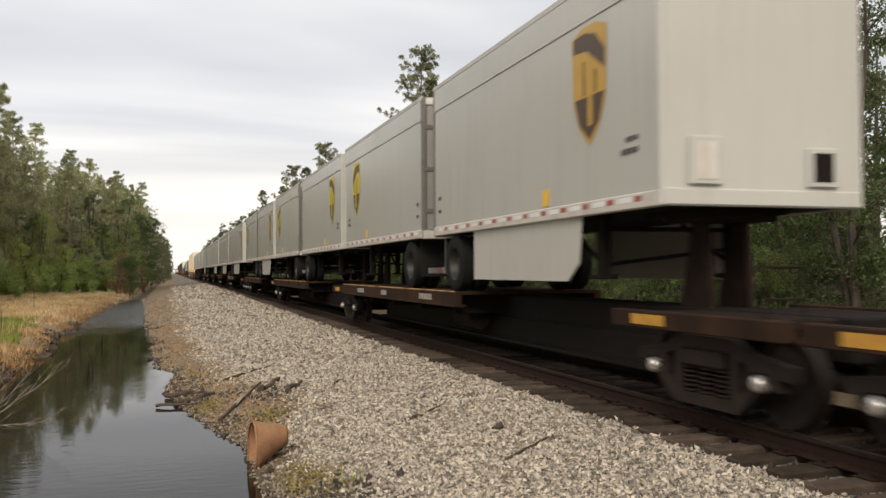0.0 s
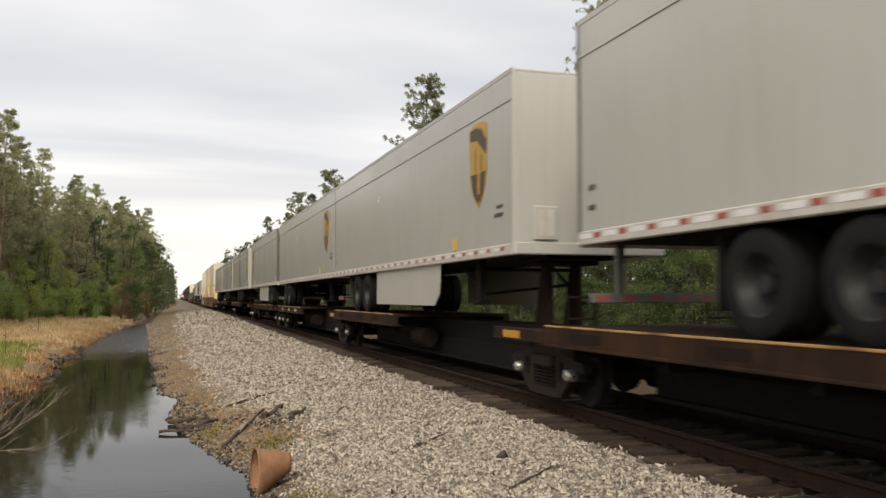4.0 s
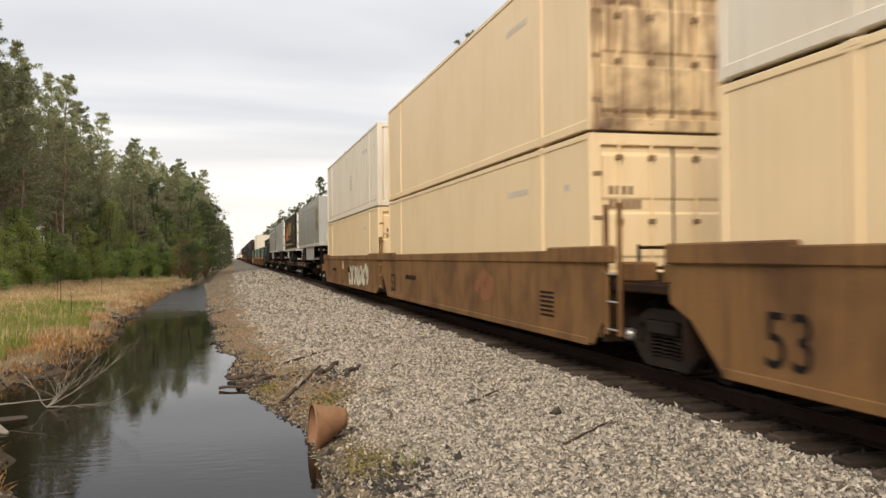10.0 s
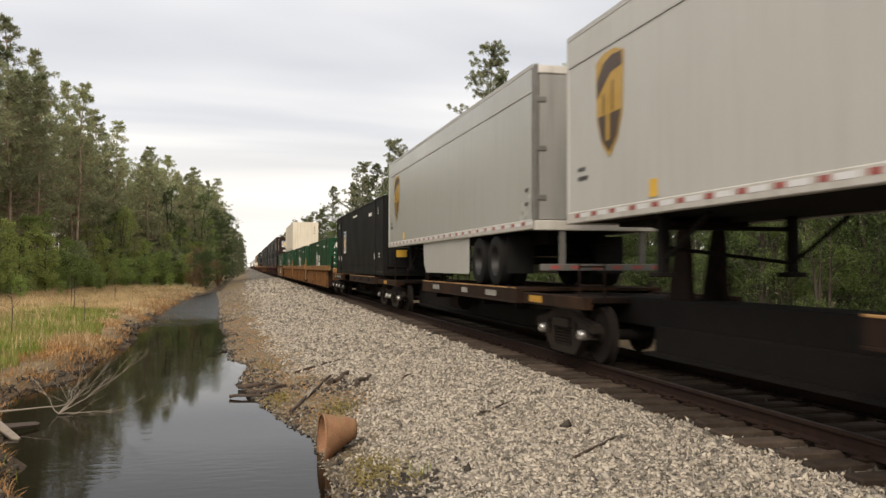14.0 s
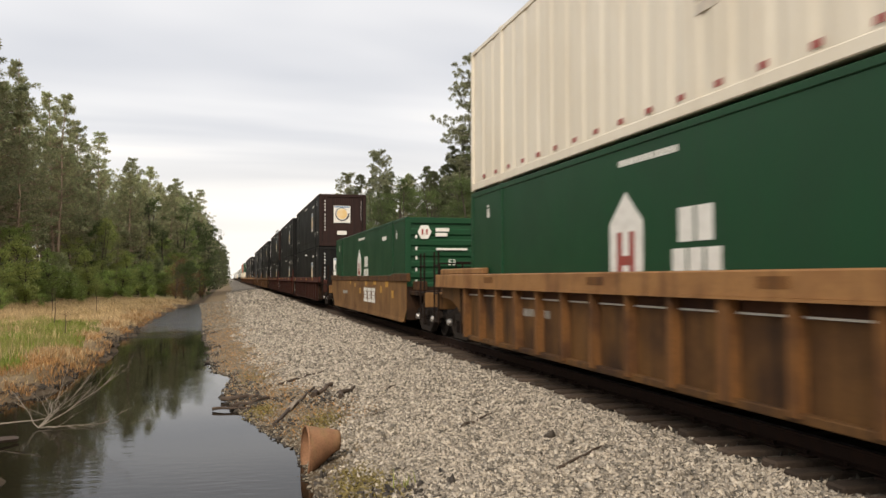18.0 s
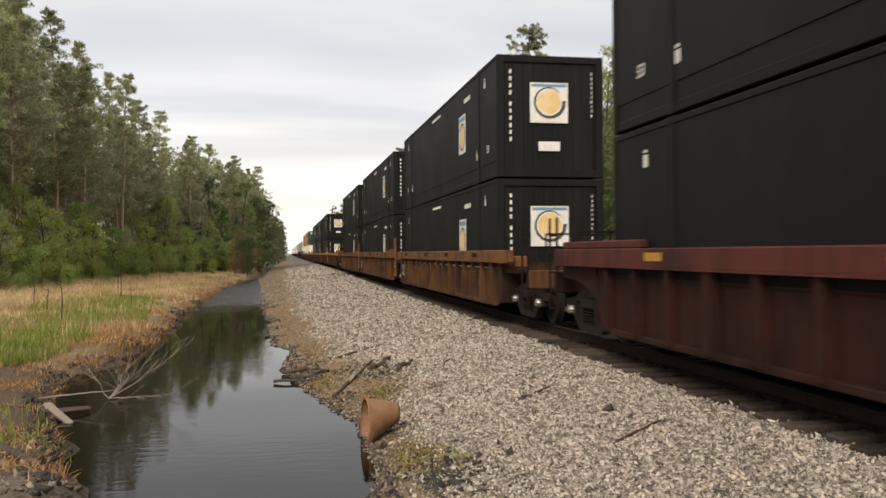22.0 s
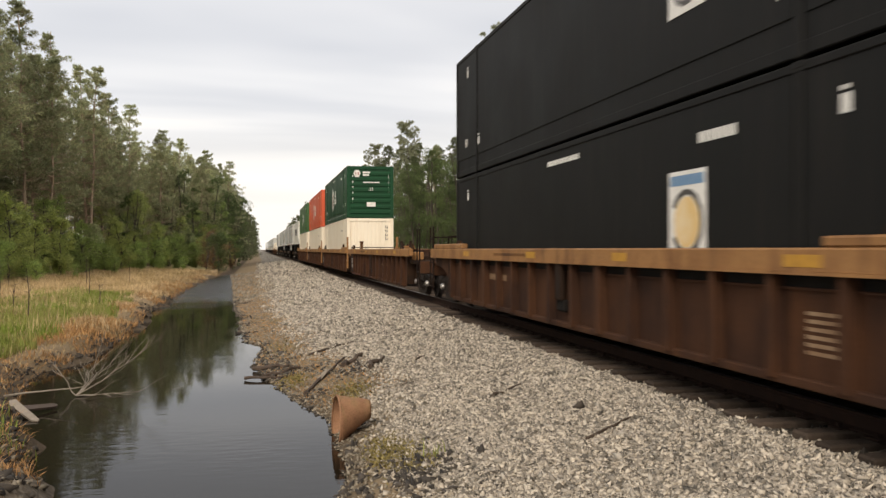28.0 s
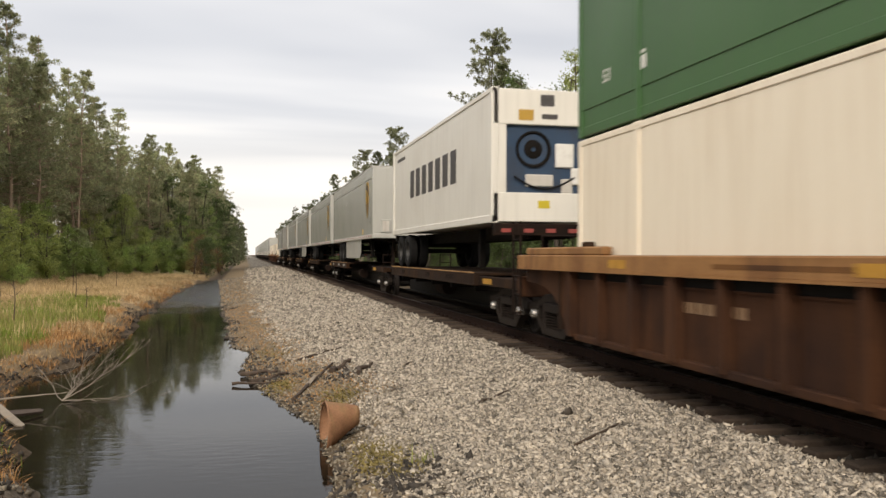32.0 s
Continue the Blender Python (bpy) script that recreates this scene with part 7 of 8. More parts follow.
box_at(container(BLACK_PAINT, 1.16, 2.9, logo="disc", logo_y=12.1, ends="doors", label="single black container standing on a flat car"), 325.2)


def reefer():
    """White refrigerated container with its machinery end open to the front, on a wheeled chassis."""
    L, z0, z1 = 11.9, 2.16, 4.92
    ob = thing("refrigerated_container", "white refrigerated container with dark lettering blocks and machinery", "container")
    part("body", Shape().box(-1.27, 1.27, 0.12, L - 0.04, z0 + 0.05, z1 - 0.02, 0.015), CLEAN_WHITE, ob)
    for sx in (-1, 1):
        part("side_rail", Shape().box(*sorted((sx * 1.2, sx * 1.295)), 0, L, z1 - 0.10, z1, 0.012).box(*sorted((sx * 1.2, sx * 1.295)), 0, L, z0, z0 + 0.16, 0.012), CLEAN_WHITE, ob)
        for y in (0.0, L - 0.16):
            part("corner_post", Shape().box(*sorted((sx * 1.14, sx * 1.30)), y, y + 0.16, z0 - 0.01, z1 + 0.01, 0.015), CLEAN_WHITE, ob)
        for k in range(7):
            y = 3.1 + k * 0.87
            part("name_block", Shape().box(*sorted((sx * 1.272, sx * 1.277)), y, y + 0.58, z0 + 1.05, z0 + 1.86), DARK_MARK, ob, "dark letter-sized block")
        part("stencil_patch", bars(Shape(), sx, 9.8, 11.2, z1 - 0.42, z1 - 0.32, 9, 1.272), DARK_MARK, ob)
    part("end_frame", Shape().box(-1.26, 1.26, 0.0, 0.14, z1 - 0.75, z1 - 0.02, 0.015).box(-1.26, 1.26, 0.0, 0.14, z0 + 0.02, z0 + 0.62, 0.015).box(-1.2, -0.98, 0.01, 0.13, z0 + 0.5, z1 - 0.6).box(0.98, 1.2, 0.01, 0.13, z0 + 0.5, z1 - 0.6), CLEAN_WHITE, ob, "white machinery frame")
    part("machinery_bay", Shape().box(-1.0, 1.0, 0.09, 0.125, z0 + 0.6, z1 - 0.7), material("navy_bay_paint", (0.02, 0.05, 0.10), 0.5, second=(0.03, 0.035, 0.05)), ob, "dark blue machinery bay")
    part("fan", Shape().lathe([(0.05, -0.05), (0.10, -0.04), (0.30, 0.0), (0.34, -0.06), (0.38, -0.06), (0.38, 0.03)], (-0.38, 0.11, z0 + 1.52), "y", 22), BLACK_STEEL, ob, "round black condenser fan")
    for k, (x, z, w, h2) in enumerate(((0.30, z0 + 1.15, 0.4, 0.5), (-0.25, z0 + 0.75, 0.6, 0.25), (0.62, z0 + 0.8, 0.35, 0.35), (0.35, z0 + 0.62, 0.25, 0.3))):
        part("control_box", Shape().box(x - w / 2, x + w / 2, 0.04, 0.13, z, z + h2, 0.02), (WHITE_MARK, TRIM_GREY, WHITE_MARK, TRIM_GREY)[k], ob)
    hs = Shape()
    for k in range(8):
        t0, t1 = k / 8, (k + 1) / 8
        hs.tube((-0.8 + 1.3 * t0, 0.04, z0 + 0.95 - 0.25 * math.sin(3.14 * t0)), (-0.8 + 1.3 * t1, 0.04, z0 + 0.95 - 0.25 * math.sin(3.14 * t1)), 0.02, None, 6, False)
    part("cable", hs, RUBBER, ob)
    mk = part("end_sticker", Shape().box(-0.72, -0.40, -0.006, 0.0, z1 - 0.66, z1 - 0.44), GOLD, ob, "amber sticker")
    part("end_sticker", Shape().box(-0.25, 0.05, -0.006, 0.0, z1 - 0.36, z1 - 0.12).box(-0.22, 0.12, -0.006, 0.0, z1 - 0.62, z1 - 0.52), DARK_MARK, ob)
    part("end_sticker", Shape().box(-0.30, -0.05, -0.006, 0.0, z0 + 0.30, z0 + 0.46), YELLOW_DECAL, ob)
    ch = thing("container_chassis", "black wheeled chassis under a white container", "trailer")
    part("frame_beam", Shape().box(-0.5, -0.36, 0.1, L, z0 - 0.32, z0 - 0.02).box(0.36, 0.5, 0.1, L, z0 - 0.32, z0 - 0.02).box(-1.2, 1.2, 0.0, 0.25, z0 - 0.16, z0 - 0.014).box(-1.2, 1.2, L - 0.25, L, z0 - 0.2, z0 - 0.014), BLACK_STEEL, ch)
    for y in (9.4, 10.6):
        road_wheels(ch, y)
    for sx in (-1, 1):
        part("landing_leg", Shape().box(*sorted((sx * 0.7, sx * 0.84)), 2.5, 2.64, 1.20, z0 - 0.05, 0.01), BLACK_STEEL, ch)
    part("front_bolster", Shape().box(-1.25, 1.25, -0.06, 0.1, z0 - 0.26, z0 - 0.02, 0.01), BROWN_STEEL, ch)
    rt = Shape()
    for k in range(5):
        rt.box(-1.1 + k * 0.48, -0.9 + k * 0.48, -0.066, -0.06, z0 - 0.20, z0 - 0.12)
    part("chassis_tape", rt, RED_TAPE, ch)
    return ob, ch


for q in reefer():
    on_train(q, 712.6)




def distant_trailer():
    """Plain grey trailer on its platform, only ever seen far down the line."""
    ob = thing("road_trailer", "pale grey road trailer far back in the train", "trailer", "road trailers on the train")
    part("body", Shape().box(-1.29, 1.29, 0, 15.0, 2.15, 5.0, 0.03), GREY_PAINT, ob)
    part("bottom_rail", Shape().box(-1.305, 1.305, 0.05, 14.95, 2.12, 2.30), TRIM_GREY, ob)
    part("side_skirt", Shape().box(-1.24, 1.24, 4.0, 9.4, 1.34, 2.12), CLEAN_WHITE, ob)
    for y in (10.5, 11.8):
        for sx in (-1, 1):
            t = part("tyre", TYRE, None, ob)
            t.location = (sx * 1.14, y, 1.62)
    p = thing("spine_car", "rust-brown spine car platform far back in the train", "rail car", "spine cars")
    part("centre_beam", Shape().box(-0.40, 0.40, -1.1, 16.1, 0.40, 1.04), BROWN_STEEL, p)
    part("deck_pad", Shape().box(-1.42, 1.42, 7.5, 15.0, 0.87, 1.12), DECK_RUST, p)
    for y in (-1.0, 15.9):
        part("bogie_frame", Shape().box(-1.10, 1.10, y - 1.3, y + 1.3, 0.15, 0.75, 0.1), BLACK_STEEL, p)
    return ob, p


for src in distant_trailer():
    for k in range(15):
        box_at(src, 878.0 + 17.4 * k)
# ---- ballast, bank litter, grass, driftwood ----
STONE_V = np.array([(1, 0, 0), (-1, 0, 0), (0, 1, 0), (0, -1, 0), (0, 0, 1), (0, 0, -1)], float)
STONE_F = np.array([(0, 2, 4), (2, 1, 4), (1, 3, 4), (3, 0, 4), (2, 0, 5), (1, 2, 5), (3, 1, 5), (0, 3, 5)])


def stones(rng, xy, size, sink=0.25):
    """Sharp crushed stones at the given places on the ground."""
    n = len(xy)
    v = np.repeat(STONE_V[None], n, 0) * rng.uniform(0.75, 1.25, (n, 6, 1)) + rng.uniform(-0.42, 0.42, (n, 6, 3))
    r = size * np.exp(rng.normal(0, 0.24, n))
    v *= (r[:, None] * np.stack([rng.uniform(1.1, 2.0, n), rng.uniform(0.85, 1.25, n), rng.uniform(0.42, 0.78, n)], 1))[:, None, :]
    q = rng.normal(size=(n, 4))
    q[:, 1:3] *= 0.38
    q /= np.linalg.norm(q, axis=1)[:, None]
    w, x, y, z = q.T
    m = np.stack([1 - 2 * (y * y + z * z), 2 * (x * y - w * z), 2 * (x * z + w * y), 2 * (x * y + w * z), 1 - 2 * (x * x + z * z), 2 * (y * z - w * x), 2 * (x * z - w * y), 2 * (y * z + w * x), 1 - 2 * (x * x + y * y)], 1).reshape(n, 3, 3)
    v = np.einsum("nij,nkj->nki", m, v)
    c = np.stack([xy[:, 0], xy[:, 1], height(xy[:, 0], xy[:, 1]) + r * (0.5 - sink)], 1)
    v += c[:, None, :]
    return v.reshape(-1, 3), (STONE_F[None] + 6 * np.arange(n)[:, None, None]).reshape(-1, 3)


def scatter(rng, x0, x1, y0, y1, per):
    n = int((x1 - x0) * (y1 - y0) * per)
    return np.stack([rng.uniform(x0, x1, n), rng.uniform(y0, y1, n)], 1)


def stuff(name, v, f, mat, label, category):
    return tagged(new(name, joined(name, v, f, mat)), label, category, kind="stuff")


def build_ballast():
    rng = np.random.default_rng(3)
    sets = []
    for y0, y1, per, size in ((5.0, 11, 1750, 0.0195), (11, 18, 1000, 0.0225), (18, 32, 430, 0.029), (32, 60, 110, 0.042), (60, 130, 26, 0.075)):
        p = scatter(rng, -1.0, 5.0, y0, y1, per)
        keep = (p[:, 0] < 4.68 + np.abs(rng.normal(0, 0.13, len(p)))) & (p[:, 0] > bank_r(p[:, 1]) + shelf(p[:, 1]) - 0.1 + 0.30 * wobble(p[:, 0], p[:, 1]) + rng.normal(0, 0.18, len(p)))
        sets.append(stones(rng, p[keep], size))
    off, vs, fs = 0, [], []
    for v, f in sets:
        vs.append(v)
        fs.append(f + off)
        off += len(v)
    stuff("ballast", np.concatenate(vs), np.concatenate(fs), STONE, "loose pale granite railway ballast", "gravel")
    # stained crib stones; the train's shade is put into their dark colour
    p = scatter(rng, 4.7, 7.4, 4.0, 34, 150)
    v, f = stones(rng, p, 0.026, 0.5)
    stuff("crib_ballast", v, f, DARK_STONE, "stained ballast between the ties, darkened as train shade", "gravel")
    p = scatter(rng, -1.4, 2.4, 7.5, 44, 300)
    d = p[:, 0] - bank_r(p[:, 1])
    p = p[(d > -0.05) & (d < shelf(p[:, 1]) + 0.5)]
    far = scatter(rng, -2.6, 1.8, 40, 84, 60)
    e = far[:, 0] - bank_r(far[:, 1])
    far = far[(e > 0) & (e < shelf(far[:, 1]) + 0.5)]
    v, f = stones(rng, p, 0.019, 0.3)
    v2, f2 = stones(rng, far, 0.045, 0.4)
    v, f = np.concatenate([v, v2]), np.concatenate([f, f2 + len(v)])
    stuff("bank_gravel", v, f, MUD_STONE, "small muddy stones along the waterline", "gravel")
    p = scatter(rng, -4.6, -1.9, 7.0, 11.0, 60)
    p = p[(p[:, 0] < bank_l(p[:, 1]) + 0.1)]
    v, f = stones(rng, p, 0.030, 0.3)
    stuff("causeway_gravel", v, f, MUD_STONE, "dirty gravel at the causeway's foot", "gravel")
    # the nearest ones singly
    meshes = []
    for k in range(8):
        v, f = stones(np.random.default_rng(50 + k), np.array([[3.0, 8.0]]), 0.025)
        v = v - v.mean(0)
        meshes.append(joined("ballast_stone", v, f, STONE_ONE))
    rnd = random.Random(8)
    for k in range(220):
        x, y = rnd.uniform(1.9, 4.6), rnd.uniform(5.0, 9.5)
        ob = new("ballast_stone", meshes[k % 8])
        ob.parent = ground
        s = rnd.uniform(0.7, 1.35)
        ob.matrix_basis = pose(x, y, float(height(x, y)) + 0.018 * s, rnd.uniform(-30, 30), rnd.uniform(-30, 30), rnd.uniform(0, 360)) @ Matrix.Scale(s, 4)


build_ballast()


def blades(rng, xy, h, lean, width):
    """Grass blades, each bent once."""
    n = len(xy)
    z = height(xy[:, 0], xy[:, 1]) - 0.02
    t = rng.uniform(0, 2 * np.pi, n)
    d = np.stack([np.cos(t), np.sin(t)], 1)
    hh = h * rng.uniform(0.5, 1.25, n)
    ln = lean * rng.uniform(0.1, 1.0, n) * hh
    w = width * rng.uniform(0.7, 1.3, n)
    s = np.stack([-d[:, 1], d[:, 0]], 1)
    b = np.concatenate([xy, z[:, None]], 1)
    mid = b + np.concatenate([d * (ln * 0.35)[:, None], (hh * 0.6)[:, None]], 1)
    tip = b + np.concatenate([d * ln[:, None], hh[:, None]], 1)
    so = np.concatenate([s * w[:, None], np.zeros((n, 1))], 1)
    v = np.stack([b - so, b + so, mid + so * 0.8, mid - so * 0.8, tip], 1).reshape(-1, 3)
    k = 5 * np.arange(n)[:, None]
    f = np.concatenate([k + np.array([[0, 1, 2]]), k + np.array([[0, 2, 3]]), k + np.array([[3, 2, 4]])], 0)
    return v, f


def build_grass():
    rng = np.random.default_rng(4)

    def field(n, x0, x1, y0, y1, test):
        p = np.stack([rng.uniform(x0, x1, n), y0 + (y1 - y0) * rng.uniform(0, 1, n) ** 1.3], 1)
        d = bank_l(p[:, 1]) - p[:, 0]
        patch = wobble(p[:, 0] * 0.5, p[:, 1] * 0.35) + 0.4 * wobble(p[:, 0] * 1.7 + 3, p[:, 1] * 1.3)
        return p[test(p[:, 0], p[:, 1], d, patch)]

    green = field(90000, -15, -4, 17, 46, lambda x, y, d, w: (d > 1.0 + 0.35 * w) & (d < 4.6 + 1.2 * w) & (y > 16.4 + 0.8 * w) & (y < 40 + 5.0 * w) & (w < 0.75))
    v, f = blades(rng, green, 0.26, 0.7, 0.009)
    stuff("green_grass", v, f, GRASS, "fresh green grass beside the ditch", "grass")
    straw = field(95000, -18, -3.2, 14.5, 84, lambda x, y, d, w: (d > 0.15) & ((d > 3.0 + 0.5 * w) & (d < 14) | (y > 41 + 2.5 * w) | ((y < 17.6 + 0.7 * w) & (d < 7) & (d > 1.5) & (w > -0.1)) | ((d < 1.1 + 0.4 * w) & (w > 0.1) & (y > 24))))
    v, f = blades(rng, straw, 0.27, 1.0, 0.008)
    stuff("straw_grass", v, f, STRAW, "tall dry straw-coloured grass", "grass")
    edge = field(60000, -7, -1.8, 9, 70, lambda x, y, d, w: (d > -0.05) & (((d < 1.2 + 0.4 * w) & (w > -0.1)) | ((y < 19) & (d < 3.0) & (w > -0.6))))
    near = edge[:, 1] < 19
    v, f = blades(rng, edge[~near], 0.20, 1.6, 0.008)
    v2, f2 = blades(rng, edge[near], 0.09, 2.6, 0.006)
    v, f = np.concatenate([v, v2]), np.concatenate([f, f2 + len(v)])
    stuff("bank_grass", v, f, RUST_GRASS, "rust-brown dead grass hanging over the bank", "grass")
    cover = field(42000, -9, -1.8, 8.5, 50, lambda x, y, d, w: (d > 0.25) & (d < 4.5) & ((y > 18.5) | (w > 0.3)))
    v, f = blades(rng, cover, 0.09, 2.4, 0.007)
    stuff("dead_grass", v, f, STRAW, "matted dead grass on the bank", "grass")
    mixed = field(14000, -15, -4, 17, 60, lambda x, y, d, w: (d > 0.8) & (w > 0.1))
    v, f = blades(rng, mixed, 0.4, 0.7, 0.005)
    stuff("grass_stalks", v, f, STRAW, "thin dry stalks among green grass", "grass")
    p = scatter(rng, -2.4, 2.6, 13, 80, 240)
    d = p[:, 0] - bank_r(p[:, 1])
    p = p[(d > 0.05) & (d < shelf(p[:, 1]) + 0.2 + 0.4 * wobble(p[:, 0], p[:, 1]))]
    v, f = blades(rng, p, 0.06, 3.0, 0.009)
    stuff("bank_litter", v, f, RUST_GRASS, "trodden straw and needles on the bank", "litter")
    p = np.concatenate([rng.normal((1.52, 9.62), (0.14, 0.40), (3200, 2)), rng.normal((1.68, 8.8), (0.10, 0.16), (900, 2)), rng.normal((0.62, 15.8), (0.12, 0.35), (1300, 2)), rng.normal((1.50, 13.7), (0.16, 0.40), (1300, 2)), rng.normal((0.55, 20.5), (0.3, 0.9), (600, 2)), rng.normal((0.4, 27.5), (0.4, 2.5), (700, 2))])
    v, f = blades(rng, p, 0.050, 1.8, 0.017)
    stuff("moss_tuft", v, f, MOSS_GRASS, "yellow-olive moss on the gravel bank", "moss")
    p = np.concatenate([rng.normal((1.84, 8.95), (0.05, 0.05), (14, 2)), rng.normal((-3.1, 10.6), (0.25, 0.3), (90, 2)), rng.normal((-3.9, 12.4), (0.3, 0.4), (90, 2))])
    v, f = blades(rng, p, 0.20, 0.9, 0.007)
    stuff("weeds", v, f, GRASS, "small green weeds at the water's edge", "weed")


def build_clods():
    """Dark mud clods and rotted bits along both waterlines and on the driftwood heap."""
    rng = np.random.default_rng(14)
    p = scatter(rng, -6, 2.0, 7.5, 46, 60)
    d, e = p[:, 0] - bank_r(p[:, 1]), bank_l(p[:, 1]) - p[:, 0]
    w = wobble(p[:, 0] * 1.3, p[:, 1])
    keep = ((d > -0.12) & (d < 0.28 + 0.35 * w)) | ((e > -0.15) & (e < 0.35 + 0.3 * w))
    heap = np.concatenate([rng.normal((1.75, 15.7), (0.30, 0.65), (150, 2)), rng.normal((0.25, 18.0), (0.28, 0.9), (150, 2)), rng.normal((0.5, 16.7), (0.35, 0.3), (70, 2)), rng.normal((1.62, 8.5), (0.28, 0.55), (260, 2))])
    v, f = stones(rng, np.concatenate([p[keep], heap]), 0.038, 0.45)
    stuff("mud_clods", v, f, DARK_STONE, "dark wet mud clods along the waterline", "mud")


build_clods()
MOSS_GRASS = material("yellow_olive_moss", (0.22, 0.175, 0.065), 0.9, second=(0.115, 0.088, 0.036), scale=6.0, grain_amt=0.0, island=0.4, spec=0.2)
build_grass()


def rod(name, p0, p1, r, mat, label, parent=None, twigs=0, seed=1):
    """A crooked stick from p0 to p1."""
    rnd = random.Random(seed)
    p0, p1 = Vector(p0), Vector(p1)
    s = Shape()
    n = 6
    pts = [p0.lerp(p1, k / n) + Vector((rnd.gauss(0, 1), rnd.gauss(0, 1), rnd.gauss(0, 0.6))) * (r * 0.7 if 0 < k < n else 0) for k in range(n + 1)]
    limb_tube(s, pts, [r * (1 - 0.45 * k / n) * rnd.uniform(0.85, 1.15) for k in range(n + 1)], 7)
    for k in range(twigs):
        a = pts[rnd.randrange(1, n)]
        limb_tube(s, [a, a + Vector((rnd.uniform(-1, 1), rnd.uniform(-1, 1), rnd.uniform(0.0, 0.5))) * 0.18], [r * 0.4, r * 0.15], 5)
    ob = part(name, s, mat, parent, "" if parent is None else label, True)
    if parent is None:
        tagged(ob, label, "driftwood")
    return ob


def lie(x, y, up):
    return (x, y, max(float(height(x, y)), WATER) + up)


for k, (a, b, r, mat, label) in enumerate((
        ((3.02, 10.98), (3.57, 11.32), 0.030, DARK_WOOD, "short brown stick lying on the ballast"),
        ((3.57, 11.36), (4.02, 11.75), 0.008, DARK_WOOD, "thin brown twig lying on the ballast"),
        ((3.21, 8.08), (3.86, 8.48), 0.024, DARK_WOOD, "crooked brown stick lying on the ballast"),
        ((0.75, 14.2), (1.66, 16.9), 0.035, DARK_WOOD, "long dark branch washed up on the bank"),
        ((1.05, 18.2), (2.05, 18.9), 0.03, DARK_WOOD, "grey stick half buried in straw"),
        ((-0.10, 17.6), (0.62, 17.3), 0.05, DARK_WOOD, "black driftwood at the waterline"),
        ((0.10, 16.5), (0.80, 16.9), 0.045, DARK_WOOD, "black driftwood on the mud"),
        ((-0.25, 16.4), (0.45, 16.2), 0.03, DARK_WOOD, "wet stick at the water's edge"),
        ((1.55, 15.9), (1.95, 16.6), 0.06, DARK_WOOD, "dark rotten wood on the bank"),
        ((1.95, 15.2), (2.30, 15.9), 0.05, DARK_WOOD, "dark rotten plank end on the gravel"),
        ((2.75, 15.0), (2.95, 15.3), 0.02, DARK_WOOD, "brown twig on the ballast"),
        ((2.2, 13.2), (2.45, 13.3), 0.014, DARK_WOOD, "brown twig on the ballast"))):
    r *= 1.0 if k < 3 else 1.35
    rod("stick", lie(*a, r * 0.5 + 0.02), lie(*b, r * 0.5 + 0.02), r * 0.7, mat, label, None, 2 if k % 3 == 0 else 0, 20 + k)
part_chip = tagged(part("wood_chip", Shape().prism([(-0.03, -0.14), (0.05, -0.16), (0.03, 0.15), (-0.02, 0.16)], "z", 0.0, 0.02), DEAD_WOOD), "small pale split of wood", "driftwood")
part_chip.matrix_basis = Matrix.Translation(lie(1.12, 15.25, 0.08)) @ pose(0, 0, 0, 25, 10, -30)
rock_v, rock_f = stones(np.random.default_rng(91), np.array([[3.62, 9.38]]), 0.085)
tagged(new("dark_rock", joined("dark_rock", rock_v, rock_f, DARK_STONE)), "dark brown rock among pale ballast", "rock")


def culvert():
    ob = thing("culvert_pipe", "rusty flared culvert pipe end at the waterline", "pipe")
    c = Vector((1.0, 11.15, -0.74))
    s = Shape()
    n, rings = 34, [(0.0, 0.335, 0.0), (0.03, 0.330, 0.0), (0.09, 0.290, 0.035), (0.17, 0.240, 0.075), (0.25, 0.200, 0.105), (0.32, 0.165, 0.130), (0.38, 0.140, 0.145), (0.42, 0.125, 0.150)]
    k0 = len(s.v)
    rnd = random.Random(4)
    for d, r, dz in rings:
        for i in range(n):
            t = 2 * math.pi * i / n
            rr = r * (1 + rnd.uniform(-0.018, 0.018))
            s.v.append((d, rr * math.cos(t), rr * math.sin(t) + dz))
    for q in range(len(rings) - 1):
        for i in range(n):
            j = (i + 1) % n
            s.f.append((k0 + q * n + i, k0 + q * n + j, k0 + (q + 1) * n + j, k0 + (q + 1) * n + i))
    body = part("barrel", s, PIPE_RUST, ob, smooth=True)
    sol = body.modifiers.new("wall", "SOLIDIFY")
    sol.thickness = 0.012
    part("rim", Shape().lathe([(0.325, -0.02), (0.345, -0.02), (0.348, 0.0), (0.335, 0.012), (0.325, -0.02)], (0, 0, 0), "x", 30), PIPE_RUST, ob, smooth=True)
    ob.matrix_basis = Matrix.Translation(c) @ pose(0, 0, 0, 0, 2, 4)


culvert()


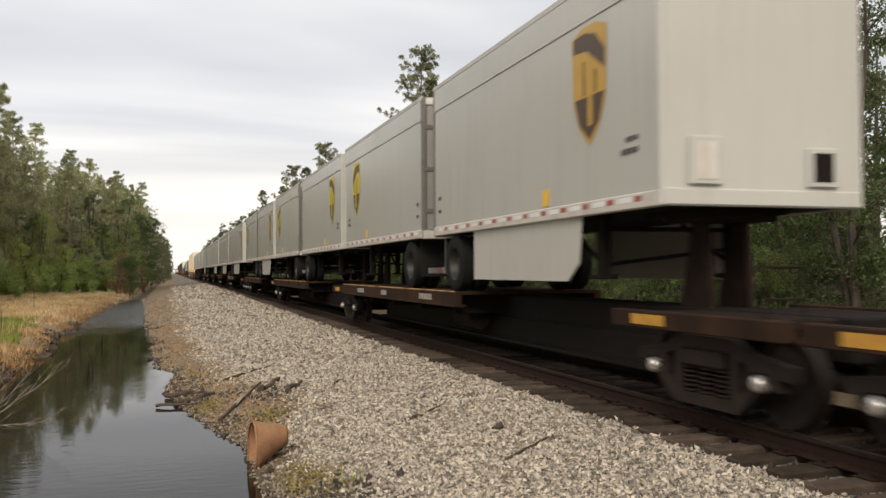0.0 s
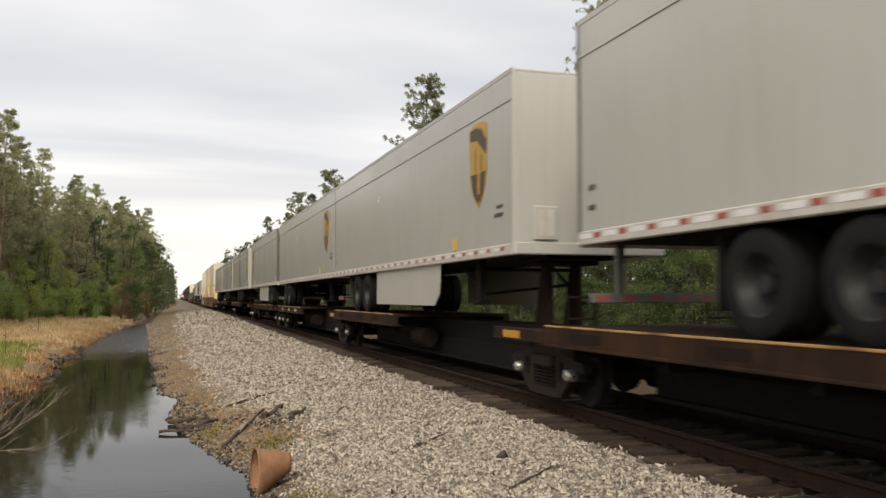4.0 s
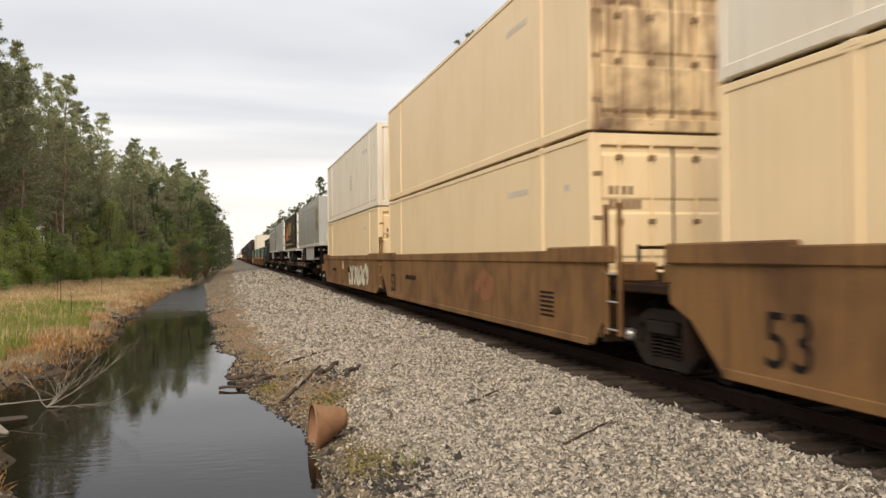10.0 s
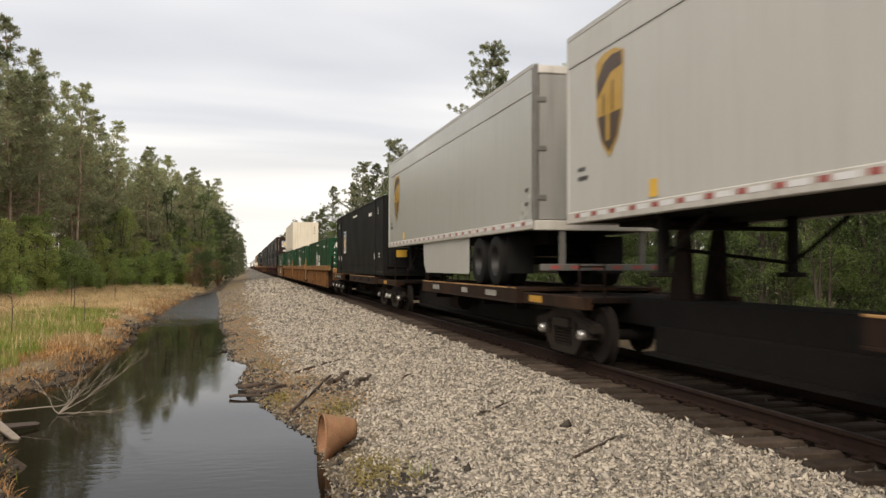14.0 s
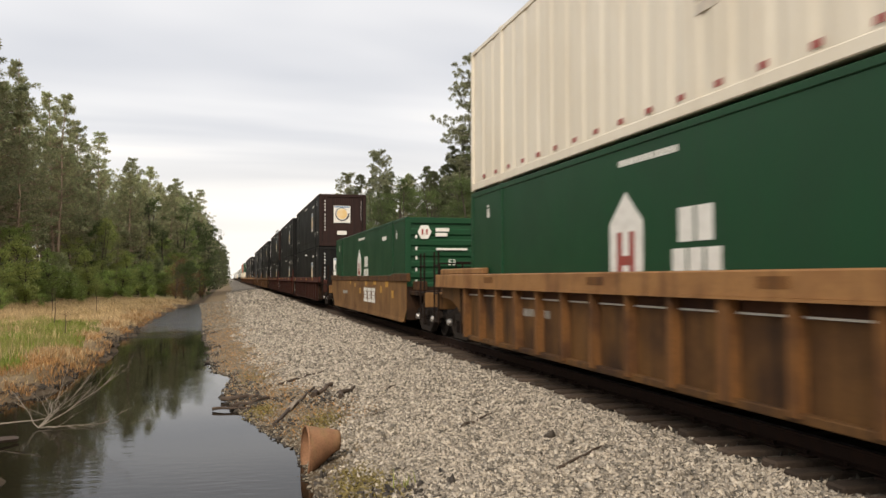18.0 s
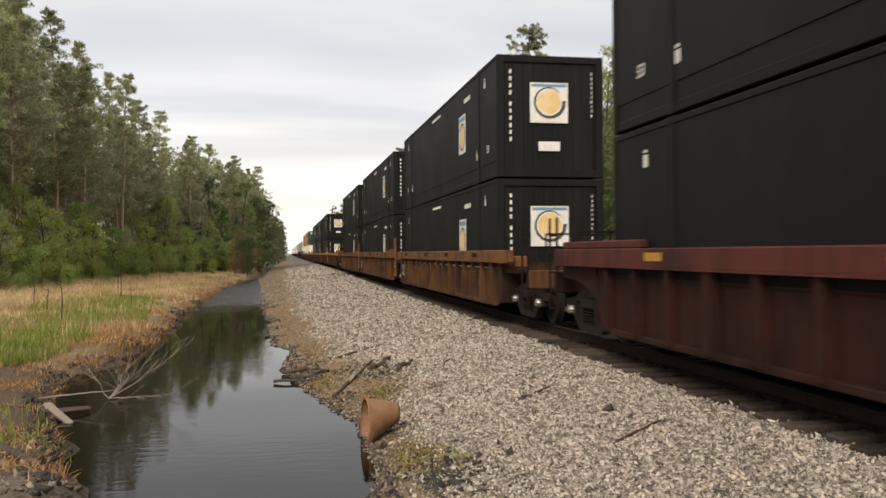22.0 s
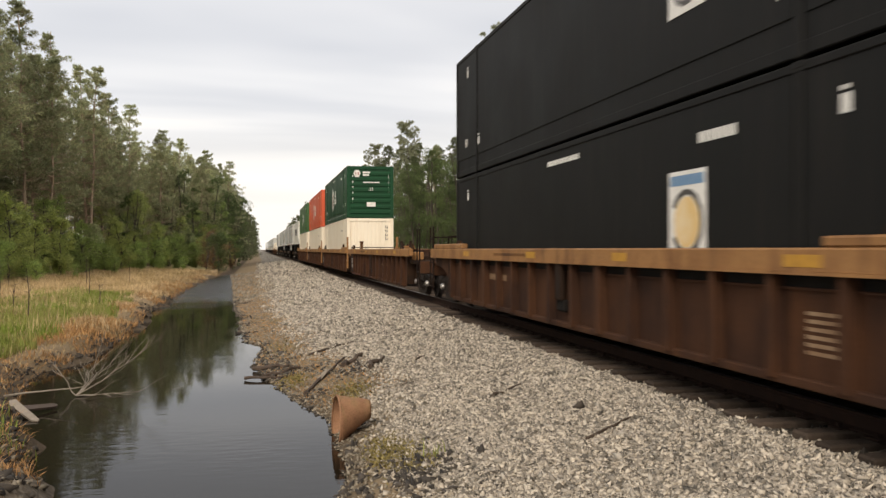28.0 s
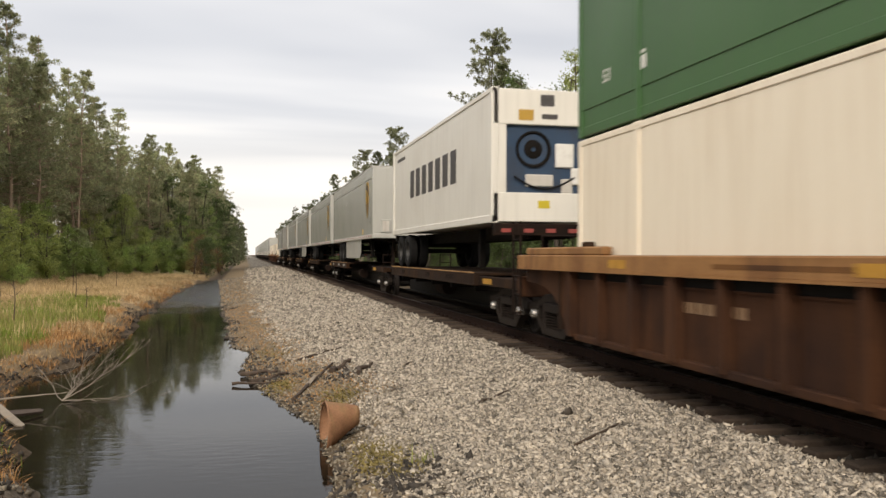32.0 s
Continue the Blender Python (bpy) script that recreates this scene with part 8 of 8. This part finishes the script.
def dead_branch():
    """Bleached fallen branch, its twigs fanned out over the water."""
    ob = thing("dead_branch", "bleached dead branch lying in the ditch water", "branch")
    rnd = random.Random(12)
    base = Vector((-2.95, 15.2, -0.93))

    def grow(parent, p, d, ln, r, depth, name):
        pts, e = [p], d.copy()
        for k in range(7):
            e = (e + Vector((rnd.gauss(0, 0.16), rnd.gauss(0, 0.16), rnd.gauss(0, 0.12)))).normalized()
            pts.append(pts[-1] + e * (ln / 7))
        s = Shape()
        limb_tube(s, pts, [r * (1 - 0.11 * k) for k in range(8)], 6)
        me = part(name, s, DEAD_WOOD, parent, "", True)
        if depth > 0:
            for k in range(6):
                a = pts[rnd.randrange(2, 8)]
                f = (e + Vector((rnd.uniform(-0.8, 0.8), rnd.uniform(-0.8, 0.8), rnd.uniform(-0.2, 0.6)))).normalized()
                sub(a, f, ln * rnd.uniform(0.2, 0.42), r * 0.42, depth - 1, me)

    def sub(p, d, ln, r, depth, parent):
        s = Shape()

        def rec(p, d, ln, r, depth):
            q = p + d * ln
            if q.z < WATER - 0.05:
                q.z = WATER - 0.05
            limb_tube(s, [p, p.lerp(q, 0.5) + Vector((rnd.gauss(0, 0.03), rnd.gauss(0, 0.03), rnd.gauss(0, 0.02))) * ln, q], [r, r * 0.7, r * 0.35], 5)
            if depth > 0:
                for k in range(3):
                    e = (d + Vector((rnd.uniform(-0.8, 0.8), rnd.uniform(-0.8, 0.8), rnd.uniform(-0.3, 0.5)))).normalized()
                    rec(p.lerp(q, rnd.uniform(0.3, 1.0)), e, ln * rnd.uniform(0.4, 0.6), r * 0.5, depth - 1)
        rec(p, d, ln, r, depth)
        part("twig", s, DEAD_WOOD, parent, "", True)

    for d, ln, r in (((0.45, 1.0, 0.52), 1.7, 0.017), ((0.70, 0.8, 0.40), 1.75, 0.016), ((0.85, 0.5, 0.22), 1.45, 0.017), ((0.25, 0.7, 0.45), 1.3, 0.015), ((0.9, 0.2, 0.10), 1.0, 0.014), ((-0.25, 0.35, 0.45), 0.8, 0.012), ((0.5, 0.5, 0.75), 1.0, 0.013)):
        grow(ob, base, Vector((d[0], d[1], 0.62 * d[2])).normalized(), ln, 0.72 * r, 2, "bough")
    grow(ob, Vector((-4.3, 14.3, -0.84)), Vector((1.6, 0.88, -0.08)).normalized(), 1.85, 0.024, 0, "butt")


dead_branch()
for k, (a, b, w, mat, label) in enumerate((((-3.60, 13.9), (-3.05, 13.1), 0.07, DEAD_WOOD, "pale split board half in the water"), ((-3.50, 13.60), (-3.02, 14.15), 0.10, DARK_WOOD, "brown broken board on the bank"), ((-4.3, 12.9), (-3.7, 13.4), 0.07, DARK_WOOD, "dark root on the muddy bank"), ((-3.2, 10.2), (-2.5, 9.5), 0.05, DARK_WOOD, "wet stick on the dirty gravel"))):
    p, q = Vector(lie(*a, 0.05)), Vector(lie(*b, 0.0 if k == 0 else 0.05))
    s = Shape()
    ln = (q - p).length
    s.prism([(-w * 0.9, 0), (-w * 0.5, ln * 0.96), (w * 0.1, ln), (w * 0.8, ln * 0.9), (w, ln * 0.1), (w * 0.3, -0.04)], "z", -0.018, 0.018)
    ob = tagged(part("board", s, mat), label, "board")
    ob.matrix_basis = Matrix.Translation(p) @ (q - p).to_track_quat("Y", "Z").to_matrix().to_4x4() @ pose(0, 0, 0, 0, 14, 0)
for k, (x, y, h) in enumerate(((-6.4, 26.4, 1.5), (-6.8, 37.7, 1.4), (-7.6, 29.5, 0.9), (-5.6, 33.0, 0.9), (-9.2, 34.0, 1.3), (-8.6, 47.0, 1.6), (-7.2, 52.0, 1.5), (-11.5, 44.0, 1.5))):
    ob = thing("sapling", "thin bare sapling in the dry grass", "sapling", "saplings by the ditch")
    rnd = random.Random(60 + k)
    st = Shape()
    limb_tube(st, [(0, 0, -0.05), (0.03, 0.02, h * 0.5), (rnd.uniform(-0.1, 0.1), 0, h)], [0.022, 0.015, 0.006], 6)
    for q in range(7):
        z = rnd.uniform(0.35, 0.95) * h
        br = Shape()
        limb_tube(br, [(0.02, 0.01, z), (rnd.uniform(-0.3, 0.3), rnd.uniform(-0.3, 0.3), z + rnd.uniform(0.05, 0.3))], [0.008, 0.003], 4)
        part("branch", br, DARK_WOOD, ob, "", True)
    part("stem", st, DARK_WOOD, ob, "", True)
    ob.location = (x, y, float(height(x, y)))


# ---- the train runs towards the camera and past it ----
SPEED = [(0, 20.9), (9, 20.9), (17, 22.3), (40, 22.4)]


def gone(t):
    """Metres that the train has run by t seconds."""
    ts = np.linspace(0, t, 800)
    v = np.interp(ts, [a for a, b in SPEED], [b for a, b in SPEED])
    return float(np.sum((v[1:] + v[:-1]) * 0.5 * np.diff(ts)))


def motions():
    for ob, u, turned in TRAIN:
        walk(ob, [(t, pose(TRACK, u - gone(t), 0, 0, 0, 180 if turned else 0)) for t in (0, 2, 4, 6, 8, 9, 11, 13, 15, 17, 19, 22, 25, 28, 30, 32)])


motions()
